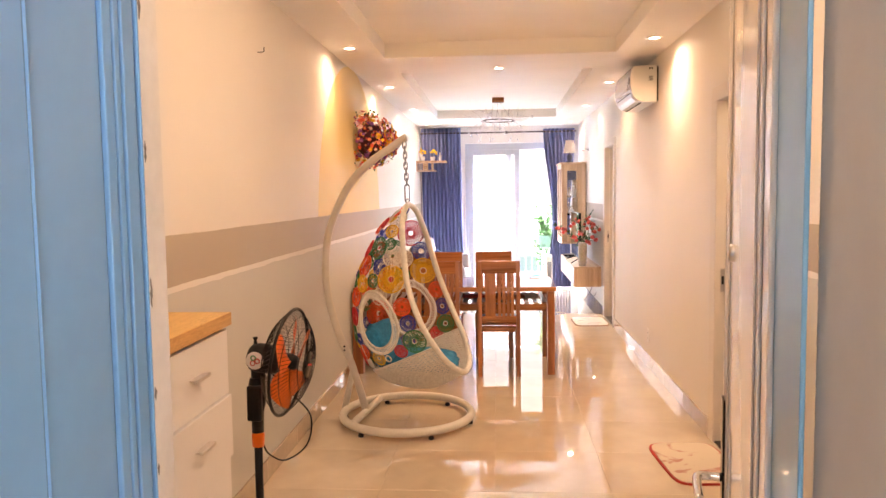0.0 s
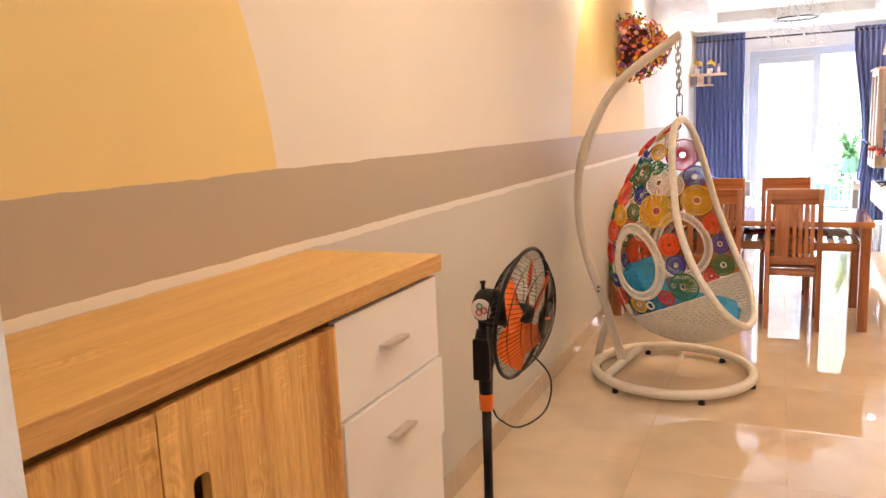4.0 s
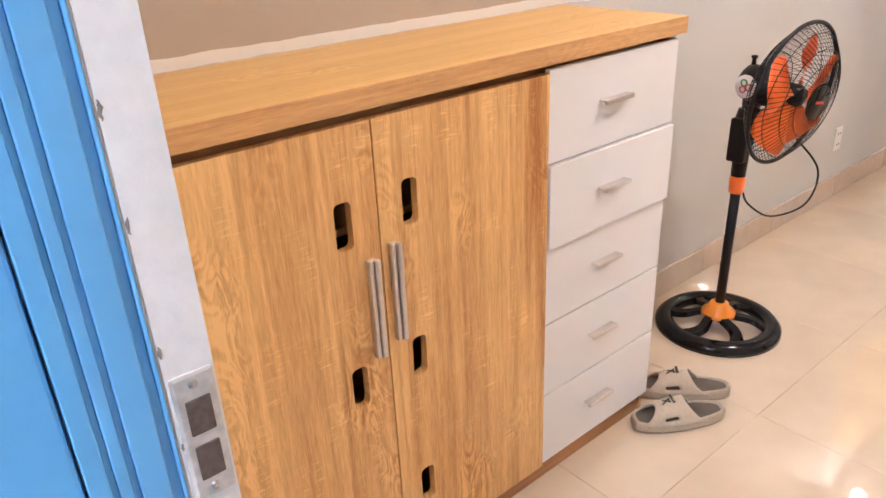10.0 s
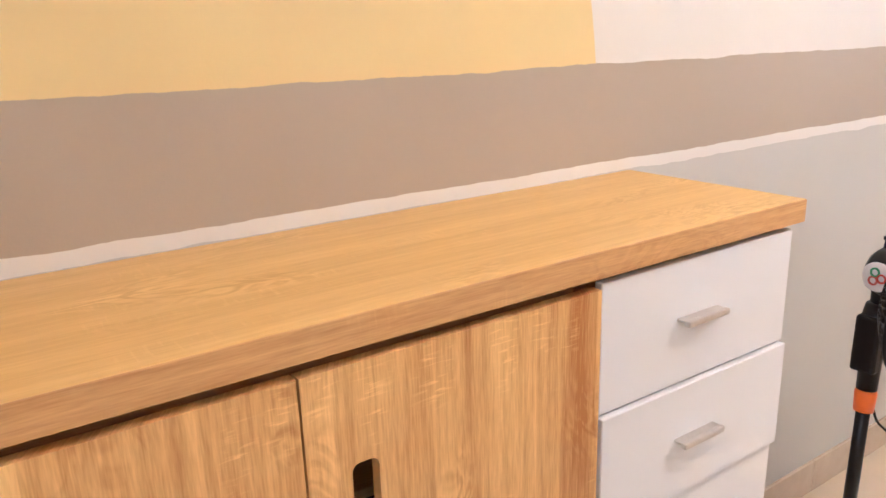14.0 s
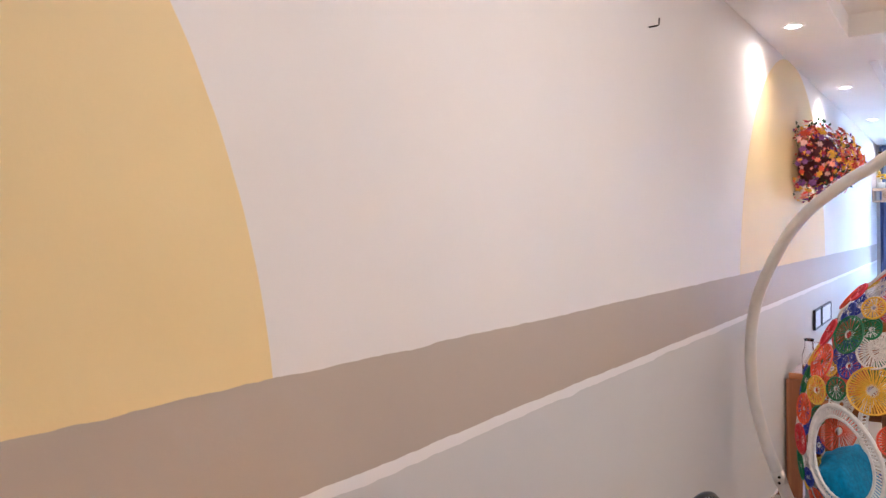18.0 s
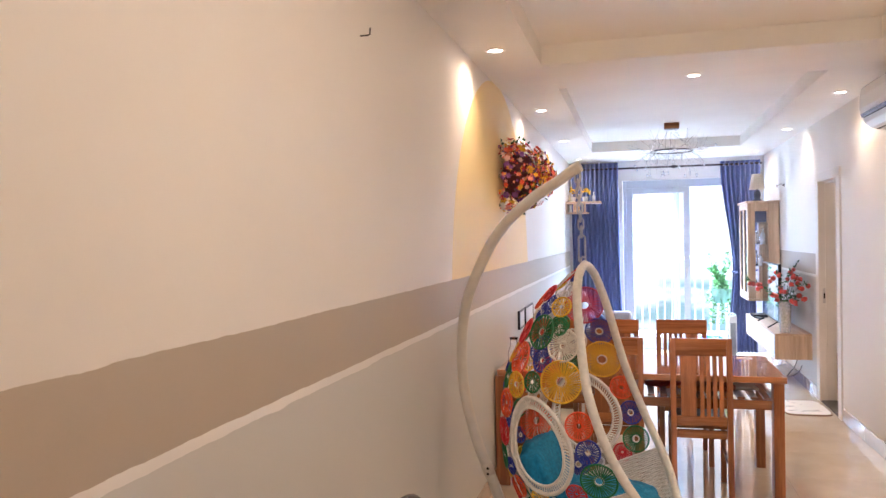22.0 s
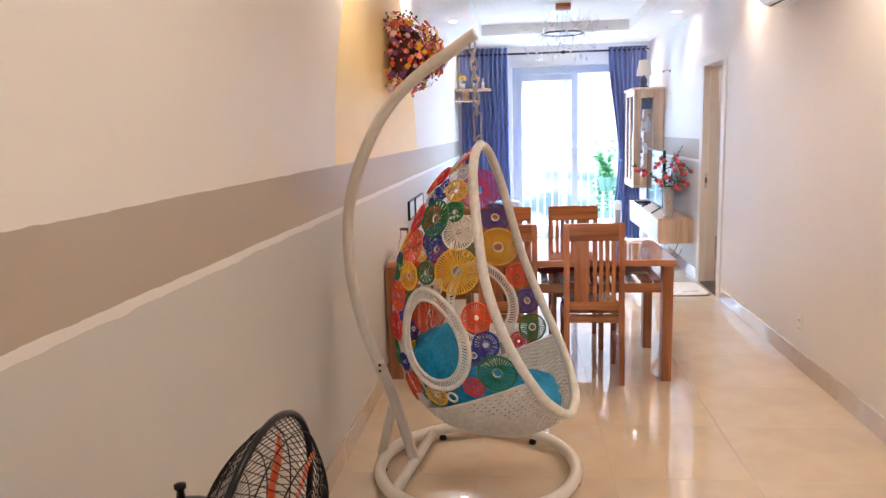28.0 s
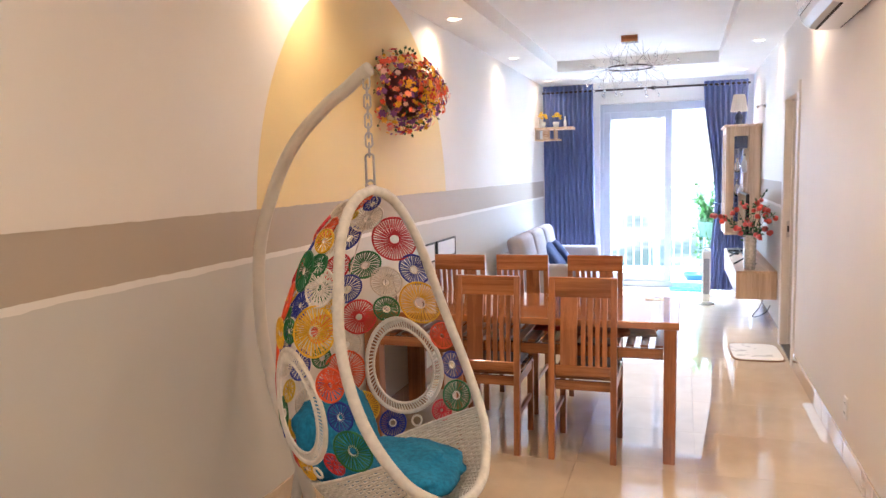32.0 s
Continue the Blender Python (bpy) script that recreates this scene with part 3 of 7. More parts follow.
for n, y0, y1, depth, mat in (("white_rebate", 0.4215, 0.4655, 0.0, JAMB_WHITE), ("paint_edge", 0.4195, 0.4213, -0.001, JAMB_BEIGE_SHADE), ("blue_bead", 0.4155, 0.4193, 0.001, BLUE_PAINT), ("recessed_strip", 0.4068, 0.4153, -0.004, BLUE_PAINT),
                              ("blue_flat", 0.3822, 0.4066, 0.001, BLUE_PAINT), ("groove", 0.3768, 0.3820, -0.003, BLUE_PAINT), ("blue_flat", 0.3655, 0.3766, 0.0005, BLUE_PAINT), ("groove", 0.3606, 0.3653, -0.003, BLUE_PAINT), ("blue_flat", 0.343, 0.3604, 0.001, BLUE_PAINT)):
    part(n, boxed(DOOR_L - 0.03, DOOR_L + depth, y0, y1, 0.0, 2.12, 0.0015 if "blue" in n else 0.0005, 2), mat, ent)
part("beige_post", boxed(1.556, 1.674, 0.16, 0.311, 0.0, 2.12, 0.004, 2), JAMB_BEIGE_SHADE, ent, "white frame post with shade put into its grey-beige colour")
part("beige_post_step", boxed(1.572, 1.674, 0.06, 0.1595, 0.0, 2.12, 0.004, 2), JAMB_BEIGE_SHADE, ent)
part("post_rebate", boxed(1.652, 1.674, 0.3115, 0.465, 0.0, 2.12, 0.003, 2), JAMB_WHITE, ent)
part("blue_head", boxed(DOOR_L, 1.651, 0.30, 0.42, 2.08, 2.12, 0.004), BLUE_PAINT, ent)
part("white_head", boxed(DOOR_L, 1.651, 0.421, 0.465, 2.085, 2.12, 0.003), JAMB_WHITE, ent)
plate = part("strike_plate", boxed(DOOR_L - 0.004, DOOR_L + 0.0025, 0.4235, 0.464, 0.945, 1.082, 0.004, 2), material("paint_splashed_steel", (0.66, 0.63, 0.60), 0.45, 0.45, grain=0.18, grain_size=90, stain=0.15, stain_size=14), ent, "worn steel strike plate splashed with paint")
# dark raised patches paint the shade in the two strike pockets
for z0, z1 in ((1.018, 1.055), (0.968, 1.006)):
    part("strike_hole", boxed(DOOR_L + 0.002, DOOR_L + 0.0035, 0.433, 0.456, z0, z1, 0.001), material("shaded_pocket", (0.13, 0.09, 0.07), 0.8, grain=0.3, grain_size=120), plate)
for z in (1.070, 0.957):
    part("screw", lathe(bmesh.new(), ((0.0, 0.0025), (0.004, 0.002), (0.005, 0.0)), sides=10, m=pose(DOOR_L + 0.0025, 0.443, z, 0, 90, 0)), CHROME, plate)

# chips and cracks along the rebate's old paint edge
CHIP = material("old_paint_chip", (0.22, 0.18, 0.15), 0.8, grain=0.3, grain_size=90)
rng_c = random.Random(5)
z = 0.12
while z < 2.0:
    ln = rng_c.uniform(0.008, 0.035)
    pts, radii = [], []
    for k in range(9):
        u = k / 8
        pts.append((DOOR_L + 0.0002, 0.4235 + rng_c.uniform(-0.0009, 0.0009), z + ln * u))
        radii.append(0.0004 + 0.0020 * math.sin(math.pi * u) * rng_c.uniform(0.3, 1.0))
    part("paint_chip", tube(bmesh.new(), pts, radii, 4), CHIP, ent)
    z += ln + rng_c.uniform(0.03, 0.14)

# blue outer leaf folded back beside the opening
leaf = structure(new("door_4"), "open blue steel security door leaf with pressed panels", "door")
part("leaf_body", boxed(DOOR_L - 0.035, DOOR_L - 0.002, -0.55, 0.3590, 0.01, 2.09, 0.004, 2), BLUE_PAINT, leaf)
for z0, z1 in ((0.14, 0.92), (1.02, 2.0)):
    part("pressed_panel", boxed(DOOR_L - 0.002, DOOR_L + 0.004, -0.46, 0.235, z0, z1, 0.006, 2), BLUE_PAINT, leaf)

# inner leaf, swung into the room on a broad blue hinge plate
leaf = structure(new("door_5"), "open glossy cream entrance door leaf with blue hinge side and lever handle", "door")
leaf.matrix_basis = pose(1.541, 0.322, 0, 0, 0, -12.8)
LEAF_W = 0.88
GLOSS_BLUE = material("blue_hinge_paint", (0.13, 0.30, 0.42), 0.32, stain=0.08, stain_size=5, coat=0.2, bump=0.05, bump_size=40)
GLOSS_CREAM = material("cream_gloss_paint", (0.76, 0.70, 0.64), 0.16, stain=0.05, coat=0.5, bump=0.12, bump_size=30, stretch=(1, 1, 0.12))
GREY_BLUE = material("grey_blue_paint", (0.36, 0.38, 0.40), 0.3, stain=0.05)
part("leaf_body", boxed(0.0, 0.042, 0.262, LEAF_W, 0.012, 2.07, 0.003, 2), GLOSS_CREAM, leaf)
part("hinge_plate", boxed(0.0, 0.005, 0.002, 0.180, 0.012, 2.07, 0.0015, 2), GLOSS_BLUE, leaf, "smooth blue painted hinge side")
part("moulding", boxed(-0.006, 0.006, 0.1805, 0.238, 0.012, 2.07, 0.005, 3), GLOSS_CREAM, leaf, "rounded glossy cream moulding")
part("groove_strip", boxed(0.001, 0.008, 0.2385, 0.2655, 0.012, 2.07), GREY_BLUE, leaf, "grey groove beside the panel")
for z0, z1 in ((0.10, 0.93), (1.10, 1.97)):
    part("pressed_panel", boxed(-0.0035, -0.0003, 0.36, LEAF_W - 0.19, z0, z1, 0.0015, 2), GLOSS_CREAM, leaf)
for y in (0.290, LEAF_W - 0.088, LEAF_W - 0.045):
    part("bead", boxed(-0.0045, -0.0003, y, y + 0.014, 0.014, 2.068, 0.002, 2), GLOSS_CREAM, leaf, "raised upright bead")
part("edge_strip", boxed(0.002, 0.040, LEAF_W + 0.0005, LEAF_W + 0.004, 0.012, 2.07, 0.001), JAMB_WHITE, leaf, "cream edge strip")
part("lock_plate", boxed(-0.009, -0.0046, LEAF_W - 0.075, LEAF_W - 0.028, 0.90, 1.12, 0.002, 2), BLACK_GLOSS, leaf, "black lock plate")
bm = tube(bmesh.new(), smooth_pts([(-0.008, LEAF_W - 0.052, 0.955), (-0.04, LEAF_W - 0.052, 0.955), (-0.055, LEAF_W - 0.06, 0.955), (-0.057, LEAF_W - 0.10, 0.953), (-0.055, LEAF_W - 0.17, 0.950)], 5), 0.009, 10)
part("lever_handle", bm, CHROME, leaf, "chrome lever handle", True)
part("deadbolt", lathe(bmesh.new(), ((0.016, 0), (0.016, 0.006), (0.010, 0.009), (0.0, 0.009)), sides=20, m=pose(-0.0036, 0.683, 1.425, 0, -90, 0)), STEEL, leaf, "round steel deadbolt cover", True)

# ---- balcony door, balcony and distance ----
win = structure(new("window_1"), "white sliding balcony door, one panel slid open", "window")
WX0, WX1, WZ = 0.745, 2.415, 2.36
for n, a, b, c, d in (("frame_post", WX0, WX0 + 0.045, 0.0, WZ), ("frame_post", WX1 - 0.045, WX1, 0.0, WZ), ("frame_head", WX0 + 0.046, WX1 - 0.046, WZ - 0.10, WZ), ("track", WX0 + 0.046, WX1 - 0.046, 0.0, 0.075)):
    part(n, boxed(a, b, FAR + 0.02, FAR + 0.15, c, d, 0.004), FRAME_WHITE, win)


def sliding_panel(x0, x1, y, z0, z1):
    w = 0.085
    for n, a, b, c, d in (("stile", x0, x0 + w, z0, z1), ("stile", x1 - w, x1, z0, z1), ("top_rail", x0 + w, x1 - w, z1 - w, z1), ("bottom_rail", x0 + w, x1 - w, z0, z0 + 0.11)):
        part(n, boxed(a, b, y, y + 0.038, c, d, 0.005), FRAME_WHITE, win)
    p = part("pane", boxed(x0 + w + 0.001, x1 - w - 0.001, y + 0.016, y + 0.022, z0 + 0.111, z1 - w - 0.001), CLEAR, win)
    p.visible_shadow = False


sliding_panel(0.79, 1.635, FAR + 0.03, 0.075, WZ - 0.10)
sliding_panel(0.80, 1.50, FAR + 0.085, 0.075, WZ - 0.10)
part("pull_handle", boxed(1.575, 1.595, FAR + 0.012, FAR + 0.03, 0.98, 1.14, 0.004), STEEL, win)

STONE = material("balcony_tile", (0.66, 0.62, 0.58), 0.4, grain=0.08, stain=0.1)
structure(part("balcony_floor", boxed(-0.6, 3.4, FAR + 0.18, 13.1, -0.2, 0.0), STONE), "pale tiled balcony floor", "floor")
rail = structure(new("balcony_railing"), "white steel balcony railing", "railing")
RAIL_PAINT = material("white_rail_paint", (0.60, 0.66, 0.72), 0.35, stain=0.05)
part("top_rail", boxed(-0.5, 3.3, 12.86, 12.92, 1.22, 1.27, 0.006), RAIL_PAINT, rail)
part("bottom_rail", boxed(-0.5, 3.3, 12.87, 12.91, 0.10, 0.13, 0.004), RAIL_PAINT, rail)
part("kerb", boxed(-0.5, 3.3, 12.82, 12.97, 0.0, 0.095, 0.006), STONE, rail)
bar = boxed(-0.009, 0.009, -0.009, 0.009, 0.131, 1.219, 0.002)
first = part("bar", bar, RAIL_PAINT, rail)
first.location = (-0.45, 12.89, 0)
for i in range(1, 34):
    o = new("bar", first.data)
    o.parent = rail
    o.location = (-0.45 + 0.111 * i, 12.89, 0)

GROUND = material("distant_ground", (0.20, 0.27, 0.16), 0.9, grain=0.5, grain_size=0.02, stain=0.4, stain_size=0.006)
structure(part("ground", boxed(-2500, 2500, 13.4, 4500, -26.0, -25.0), GROUND), "hazy green land far below the balcony", "ground")


def haze_backdrop():
    """Glowing distance with the haze painted into its colour: pale sky over faint blue-green groves."""
    m = bpy.data.materials.new("painted_haze_distance")
    m.use_nodes = True
    n, l = m.node_tree.nodes, m.node_tree.links
    n.remove(n["Principled BSDF"])
    e = n.new("ShaderNodeEmission")
    tc = n.new("ShaderNodeTexCoord")
    sep = n.new("ShaderNodeSeparateXYZ")
    l.new(tc.outputs["Object"], sep.inputs[0])
    t = n.new("ShaderNodeTexNoise")
    t.inputs["Scale"].default_value, t.inputs["Detail"].default_value = 0.16, 6
    mp = n.new("ShaderNodeMapping")
    mp.inputs["Scale"].default_value = (1, 1, 3.2)
    l.new(tc.outputs["Object"], mp.inputs["Vector"])
    l.new(mp.outputs["Vector"], t.inputs["Vector"])
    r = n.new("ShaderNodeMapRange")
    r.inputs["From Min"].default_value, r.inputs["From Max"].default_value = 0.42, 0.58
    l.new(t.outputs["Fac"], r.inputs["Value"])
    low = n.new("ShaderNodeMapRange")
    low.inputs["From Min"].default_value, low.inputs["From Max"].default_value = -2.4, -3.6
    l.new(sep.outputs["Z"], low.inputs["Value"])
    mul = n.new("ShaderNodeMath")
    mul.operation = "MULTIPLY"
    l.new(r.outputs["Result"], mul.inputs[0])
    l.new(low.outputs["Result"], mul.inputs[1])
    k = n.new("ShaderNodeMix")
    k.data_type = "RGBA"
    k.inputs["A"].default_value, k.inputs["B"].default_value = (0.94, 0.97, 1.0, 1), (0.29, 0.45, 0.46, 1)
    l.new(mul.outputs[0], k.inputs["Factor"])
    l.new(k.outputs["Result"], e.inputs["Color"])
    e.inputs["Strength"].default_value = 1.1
    l.new(e.outputs["Emission"], n["Material Output"].inputs["Surface"])
    return m


structure(part("backdrop", boxed(-90, 90, 80.0, 80.5, -25.0, 45.0), haze_backdrop()), "glowing backdrop painted with hazy sky above faint distant groves", "backdrop")

# ---- downlights ----
def downlight(x, y, z, power):
    """A recessed lamp: trim, glowing diffuser and its beam."""
    ob = thing("downlight", "recessed round ceiling downlight, switched on", "ceiling light", (x, y, z), group="ceiling downlights")
    part("trim", lathe(bmesh.new(), ((0.036, 0.0), (0.038, -0.004), (0.050, -0.006), (0.056, -0.003), (0.057, 0.0)), sides=28), LAMP_RING, ob, "", True)
    part("diffuser", lathe(bmesh.new(), ((0.0, -0.002), (0.036, -0.002), (0.036, 0.0)), sides=24), LAMP_GLOW, ob, "glowing warm white diffuser")
    lamp = new("downlight_beam", bpy.data.lights.new("downlight_beam", "SPOT"))
    lamp.data.energy, lamp.data.color = power, (1.0, 0.73, 0.45)
    lamp.data.spot_size, lamp.data.spot_blend, lamp.data.shadow_soft_size = radians(165), 1.0, 0.04
    lamp.matrix_world = look((x, y, z - 0.012), (x, y, 0))


for y in (5.16, 7.19, 9.2, 11.2):
    downlight(0.172, y, LOW, 24 if y < 6 else 24 if y < 8 else 14)
for y in (5.10, 7.20, 9.18, 11.2):
    downlight(2.40, y, LOW, 42 if y < 6 else 20 if y < 8 else 12)
downlight(1.29, 6.21, LOW, 44)
downlight(1.30, 0.75, LOW, 14)


def ceiling_lamp(name, label, x, y, z, power, colour, r=0.22):
    """A round flush lamp with a glowing opal cover; the light leaves it downwards and sideways."""
    ob = thing(name, label, "ceiling light", (x, y, z))
    part("housing", lathe(bmesh.new(), ((0.0, 0.0), (r, 0.0), (r, -0.03), (r - 0.012, -0.034), (r - 0.014, -0.03)), sides=36), LAMP_RING, ob, "", True)
    part("cover", lathe(bmesh.new(), ((r - 0.014, -0.031), (r * 0.7, -0.055), (0.0, -0.062)), sides=36), LAMP_GLOW, ob, "glowing opal cover", True)
    lamp = new(name + "_light", bpy.data.lights.new(name + "_light", "POINT"))
    lamp.data.energy, lamp.data.color, lamp.data.shadow_soft_size = power, colour, 0.16
    lamp.location = (x, y, z - 0.24)


WARM = (1.0, 0.77, 0.52)
# added fill light in the entrance tray, with no known lamp there
ceiling_lamp("ceiling_lamp", "unseen round opal lamp added in the entrance tray as fill light", 1.30, 2.55, HIGH, 13.6, (1.0, 0.73, 0.45))
# added behind the viewpoint to brighten the blue leaf and the frame
ceiling_lamp("lobby_lamp", "unseen round opal lamp added on the lobby ceiling as fill light", 1.35, -1.0, 2.7, 30, (0.90, 0.95, 1.0))
ceiling_lamp("bedroom_lamp", "round opal lamp on the bedroom ceiling, switched on", 3.5, 3.4, 2.6, 7, WARM)
ceiling_lamp("far_room_lamp", "round opal lamp on the far room ceiling, switched on", 3.4, 8.9, 2.6, 26, (1.0, 0.86, 0.70))

# ---- shoe cabinet by the entrance ----
def rounded_plate(bm, y0, y1, z0, z1, x0, x1, holes=()):
    """A board facing +x, pierced by rounded slots (yc, zc, width, height)."""
    ys = sorted({y0, y1, *(v for yc, zc, w, h in holes for v in (yc - w / 2, yc + w / 2))})
    zs = sorted({z0, z1, *(v for yc, zc, w, h in holes for v in (zc - h / 2, zc + h / 2))})
    solid = lambda a, b: not any(abs((ys[a] + ys[a + 1]) / 2 - yc) < w / 2 and abs((zs[b] + zs[b + 1]) / 2 - zc) < h / 2 for yc, zc, w, h in holes)  # noqa: E731
    for a in range(len(ys) - 1):
        for b in range(len(zs) - 1):
            if solid(a, b):
                q = [bm.verts.new((x1, y, z)) for y, z in ((ys[a], zs[b]), (ys[a + 1], zs[b]), (ys[a + 1], zs[b + 1]), (ys[a], zs[b + 1]))]
                bm.faces.new(q)
    bmesh.ops.remove_doubles(bm, verts=bm.verts, dist=1e-5)
    front = list(bm.faces)
    ext = bmesh.ops.extrude_face_region(bm, geom=front)
    bmesh.ops.translate(bm, verts=[v for v in ext["geom"] if isinstance(v, bmesh.types.BMVert)], vec=(x0 - x1, 0, 0))
    # round the slots' upright corners
    corners = [e for e in bm.edges if abs(e.verts[0].co.x - e.verts[1].co.x) > 1e-4
               and any(abs(abs(e.verts[0].co.y - yc) - w / 2) < 1e-4 and abs(abs(e.verts[0].co.z - zc) - h / 2) < 1e-4 for yc, zc, w, h in holes)]
    if corners:
        bmesh.ops.bevel(bm, geom=corners, offset=0.011, segments=3, affect="EDGES", profile=0.5)
    bmesh.ops.recalc_face_normals(bm, faces=bm.faces)
    return bm


ALUMINIUM = material("satin_aluminium", (0.68, 0.64, 0.62), 0.36, 1.0, grain=0.06, grain_size=60)
cab = thing("shoe_cabinet", "oak-veneer shoe cabinet with two doors and five white drawers", "cabinet", (0.0, 0.0, 0.0))
CY0, CYM, CYS, CY1, CF = 0.50, 0.990, 1.448, 1.915, 0.378
for n, a in (("side_panel", (0.003, CF, CY0, CY0 + 0.018, 0.0, 1.126)), ("side_panel", (0.003, CF, CY1 - 0.018, CY1, 0.0, 1.126)),
             ("middle_panel", (0.02, CF - 0.002, CYS - 0.009, CYS + 0.009, 0.066, 1.10)), ("bottom_panel", (0.02, CF - 0.002, CY0 + 0.018, CY1 - 0.018, 0.045, 0.065)),
             ("plinth", (0.33, CF - 0.004, CY0 + 0.018, CY1 - 0.018, 0.0, 0.044)), ("top_rail", (0.32, CF - 0.030, CY0 + 0.018, CY1 - 0.018, 1.085, 1.126))):
    part(n, boxed(*a, 0.0015), OAK_EDGE, cab)
# the cabinet's inner shade is put into the back panel's colour
part("back_panel", boxed(0.003, 0.012, CY0 + 0.018, CY1 - 0.018, 0.066, 1.12), PAINTED_DARK, cab)
for z in (0.35, 0.62, 0.88):
    part("shelf", boxed(0.013, CF - 0.05, CY0 + 0.019, CYS - 0.01, z, z + 0.015), OAK_TOP, cab)
part("top", boxed(0.003, 0.402, CY0 - 0.02, 1.934, 1.127, 1.168, 0.0025, 2), OAK_TOP, cab, "thick oak-veneer top")
OAK_LIP = oak_planks("oak_lipping", (0.42, 0.19, 0.055), (0.76, 0.45, 0.17), "Z", "Y", 0.45, 0.30, 0.05, 0.05, 0.40, 0.25)
part("front_lipping", boxed(0.4022, 0.4040, CY0 - 0.0195, 1.9335, 1.1275, 1.1672, 0.0007), OAK_LIP, cab, "darker oak front lipping")
part("end_lipping", boxed(0.004, 0.4018, 1.9342, 1.9358, 1.1275, 1.1672, 0.0007), OAK_LIP, cab)
HOLES = (0.933, 0.591, 0.249)
for y0, y1, side in ((CY0 + 0.001, CYM - 0.0015, -1), (CYM + 0.0015, CYS - 0.002, 1)):
    d = part("door", rounded_plate(bmesh.new(), y0, y1, 0.068, 1.108, CF + 0.001, 0.398, [(CYM + side * 0.074, z + side * 0.004, 0.036, 0.092) for z in HOLES]), OAK_DOOR, cab)
    hy, hz = CYM + side * 0.026, 0.643 + (side + 1) * 0.009
    h = part("handle", boxed(0.4055, 0.4185, hy - 0.001, hy + 0.010, hz, hz + 0.21, 0.003, 2), ALUMINIUM, d, "long pale aluminium bar handle")
    part("handle_fin", boxed(0.3985, 0.4125, hy - 0.011, hy - 0.002, hz + 0.0005, hz + 0.2095, 0.0015), ALUMINIUM, d)
    part("handle_web", boxed(0.3975, 0.4085, hy - 0.004, hy + 0.007, hz + 0.001, hz + 0.209, 0.001), ALUMINIUM, d)
for i, (z0, z1, out) in enumerate(((0.908, 1.115, 0.002), (0.703, 0.904, 0.010), (0.498, 0.700, 0.0), (0.288, 0.494, 0.0), (0.068, 0.284, 0.0))):
    front = 0.392 + out
    d = part("drawer", boxed(CF + 0.0005, front, CYS + 0.003, CY1 + 0.001, z0, z1, 0.0015), WHITE_LAM, cab, "white laminate drawer front")
    if out > 0.01:
        part("drawer_side", boxed(0.05, CF, CYS + 0.02, CY1 - 0.03, z0 + 0.02, z1 - 0.03), WHITE_LAM, d)
    zc = (z0 + z1) / 2 + 0.006
    part("handle", boxed(front + 0.014, front + 0.025, 1.617, 1.718, zc - 0.005, zc + 0.006, 0.003, 2), ALUMINIUM, d, "small satin aluminium bar handle")
    part("handle_web", boxed(front - 0.0005, front + 0.014, 1.618, 1.717, zc + 0.000, zc + 0.0045, 0.001), ALUMINIUM, d)

# things inside, seen through the slots
for y in (0.62, 0.80, 1.10, 1.28):
    tagged(part("stored_shoe", boxed(0.10, 0.30, y, y + 0.09, 0.3655, 0.43, 0.02, 2), BLACK), "dark shoe stored inside the cabinet", "shoe", "shoes in the cabinet")

# ---- standing fan ----
fan = thing("standing_fan", "black and orange standing fan with wire guard on ring base", "fan", (0.277, 2.515, 0.0))
ring = bmesh.new()
N = 44
prof = ((0.155, 0.012), (0.158, 0.028), (0.175, 0.040), (0.200, 0.034), (0.217, 0.016), (0.218, 0.0), (0.155, 0.0))
rows = [[ring.verts.new((r * math.cos(2 * math.pi * k / N), r * math.sin(2 * math.pi * k / N), z)) for r, z in prof] for k in range(N)]
for k in range(N):
    a, b = rows[k], rows[(k + 1) % N]
    for j in range(len(prof)):
        i = (j + 1) % len(prof)
        ring.faces.new((a[j], b[j], b[i], a[i]))
bmesh.ops.recalc_face_normals(ring, faces=ring.faces)
part("base_ring", ring, BLACK_GLOSS, fan, "glossy black ring base", True)
for k in range(6):
    a = k * math.pi / 3 + 0.35
    bm = bmesh.new()
    secs = []
    for s in range(7):
        u = s / 6
        r = 0.045 + u * 0.122
        ang = a + 0.22 * math.sin(u * math.pi)
        c, t = Vector((math.cos(ang), math.sin(ang), 0)), Vector((-math.sin(ang), math.cos(ang), 0))
        w, z = 0.020 + 0.010 * u * u, 0.062 - 0.030 * u
        secs.append([bm.verts.new(c * r + t * o + Vector((0, 0, h))) for o, h in ((-w, z - 0.016), (-w * 0.6, z), (w * 0.6, z), (w, z - 0.016))])
    for p, q in zip(secs, secs[1:]):
        for j in range(4):
            bm.faces.new((p[j], p[(j + 1) % 4], q[(j + 1) % 4], q[j]))
    bmesh.ops.recalc_face_normals(bm, faces=bm.faces)
    part("base_spoke", bm, BLACK_GLOSS, fan)
part("collar", lathe(bmesh.new(), ((0.0, 0.05), (0.060, 0.05), (0.058, 0.062), (0.036, 0.078), (0.032, 0.094), (0.022, 0.098), (0.0, 0.098)), sides=28), AMBER, fan, "amber plastic pole collar", True)
part("pole", lathe(bmesh.new(), ((0.0, 0.098), (0.0165, 0.098), (0.0165, 0.56), (0.0, 0.56)), sides=20), BLACK, fan, "", True)
part("orange_sleeve", lathe(bmesh.new(), ((0.018, 0.515), (0.024, 0.516), (0.026, 0.565), (0.022, 0.575), (0.018, 0.575)), sides=24), ORANGE, fan, "", True)
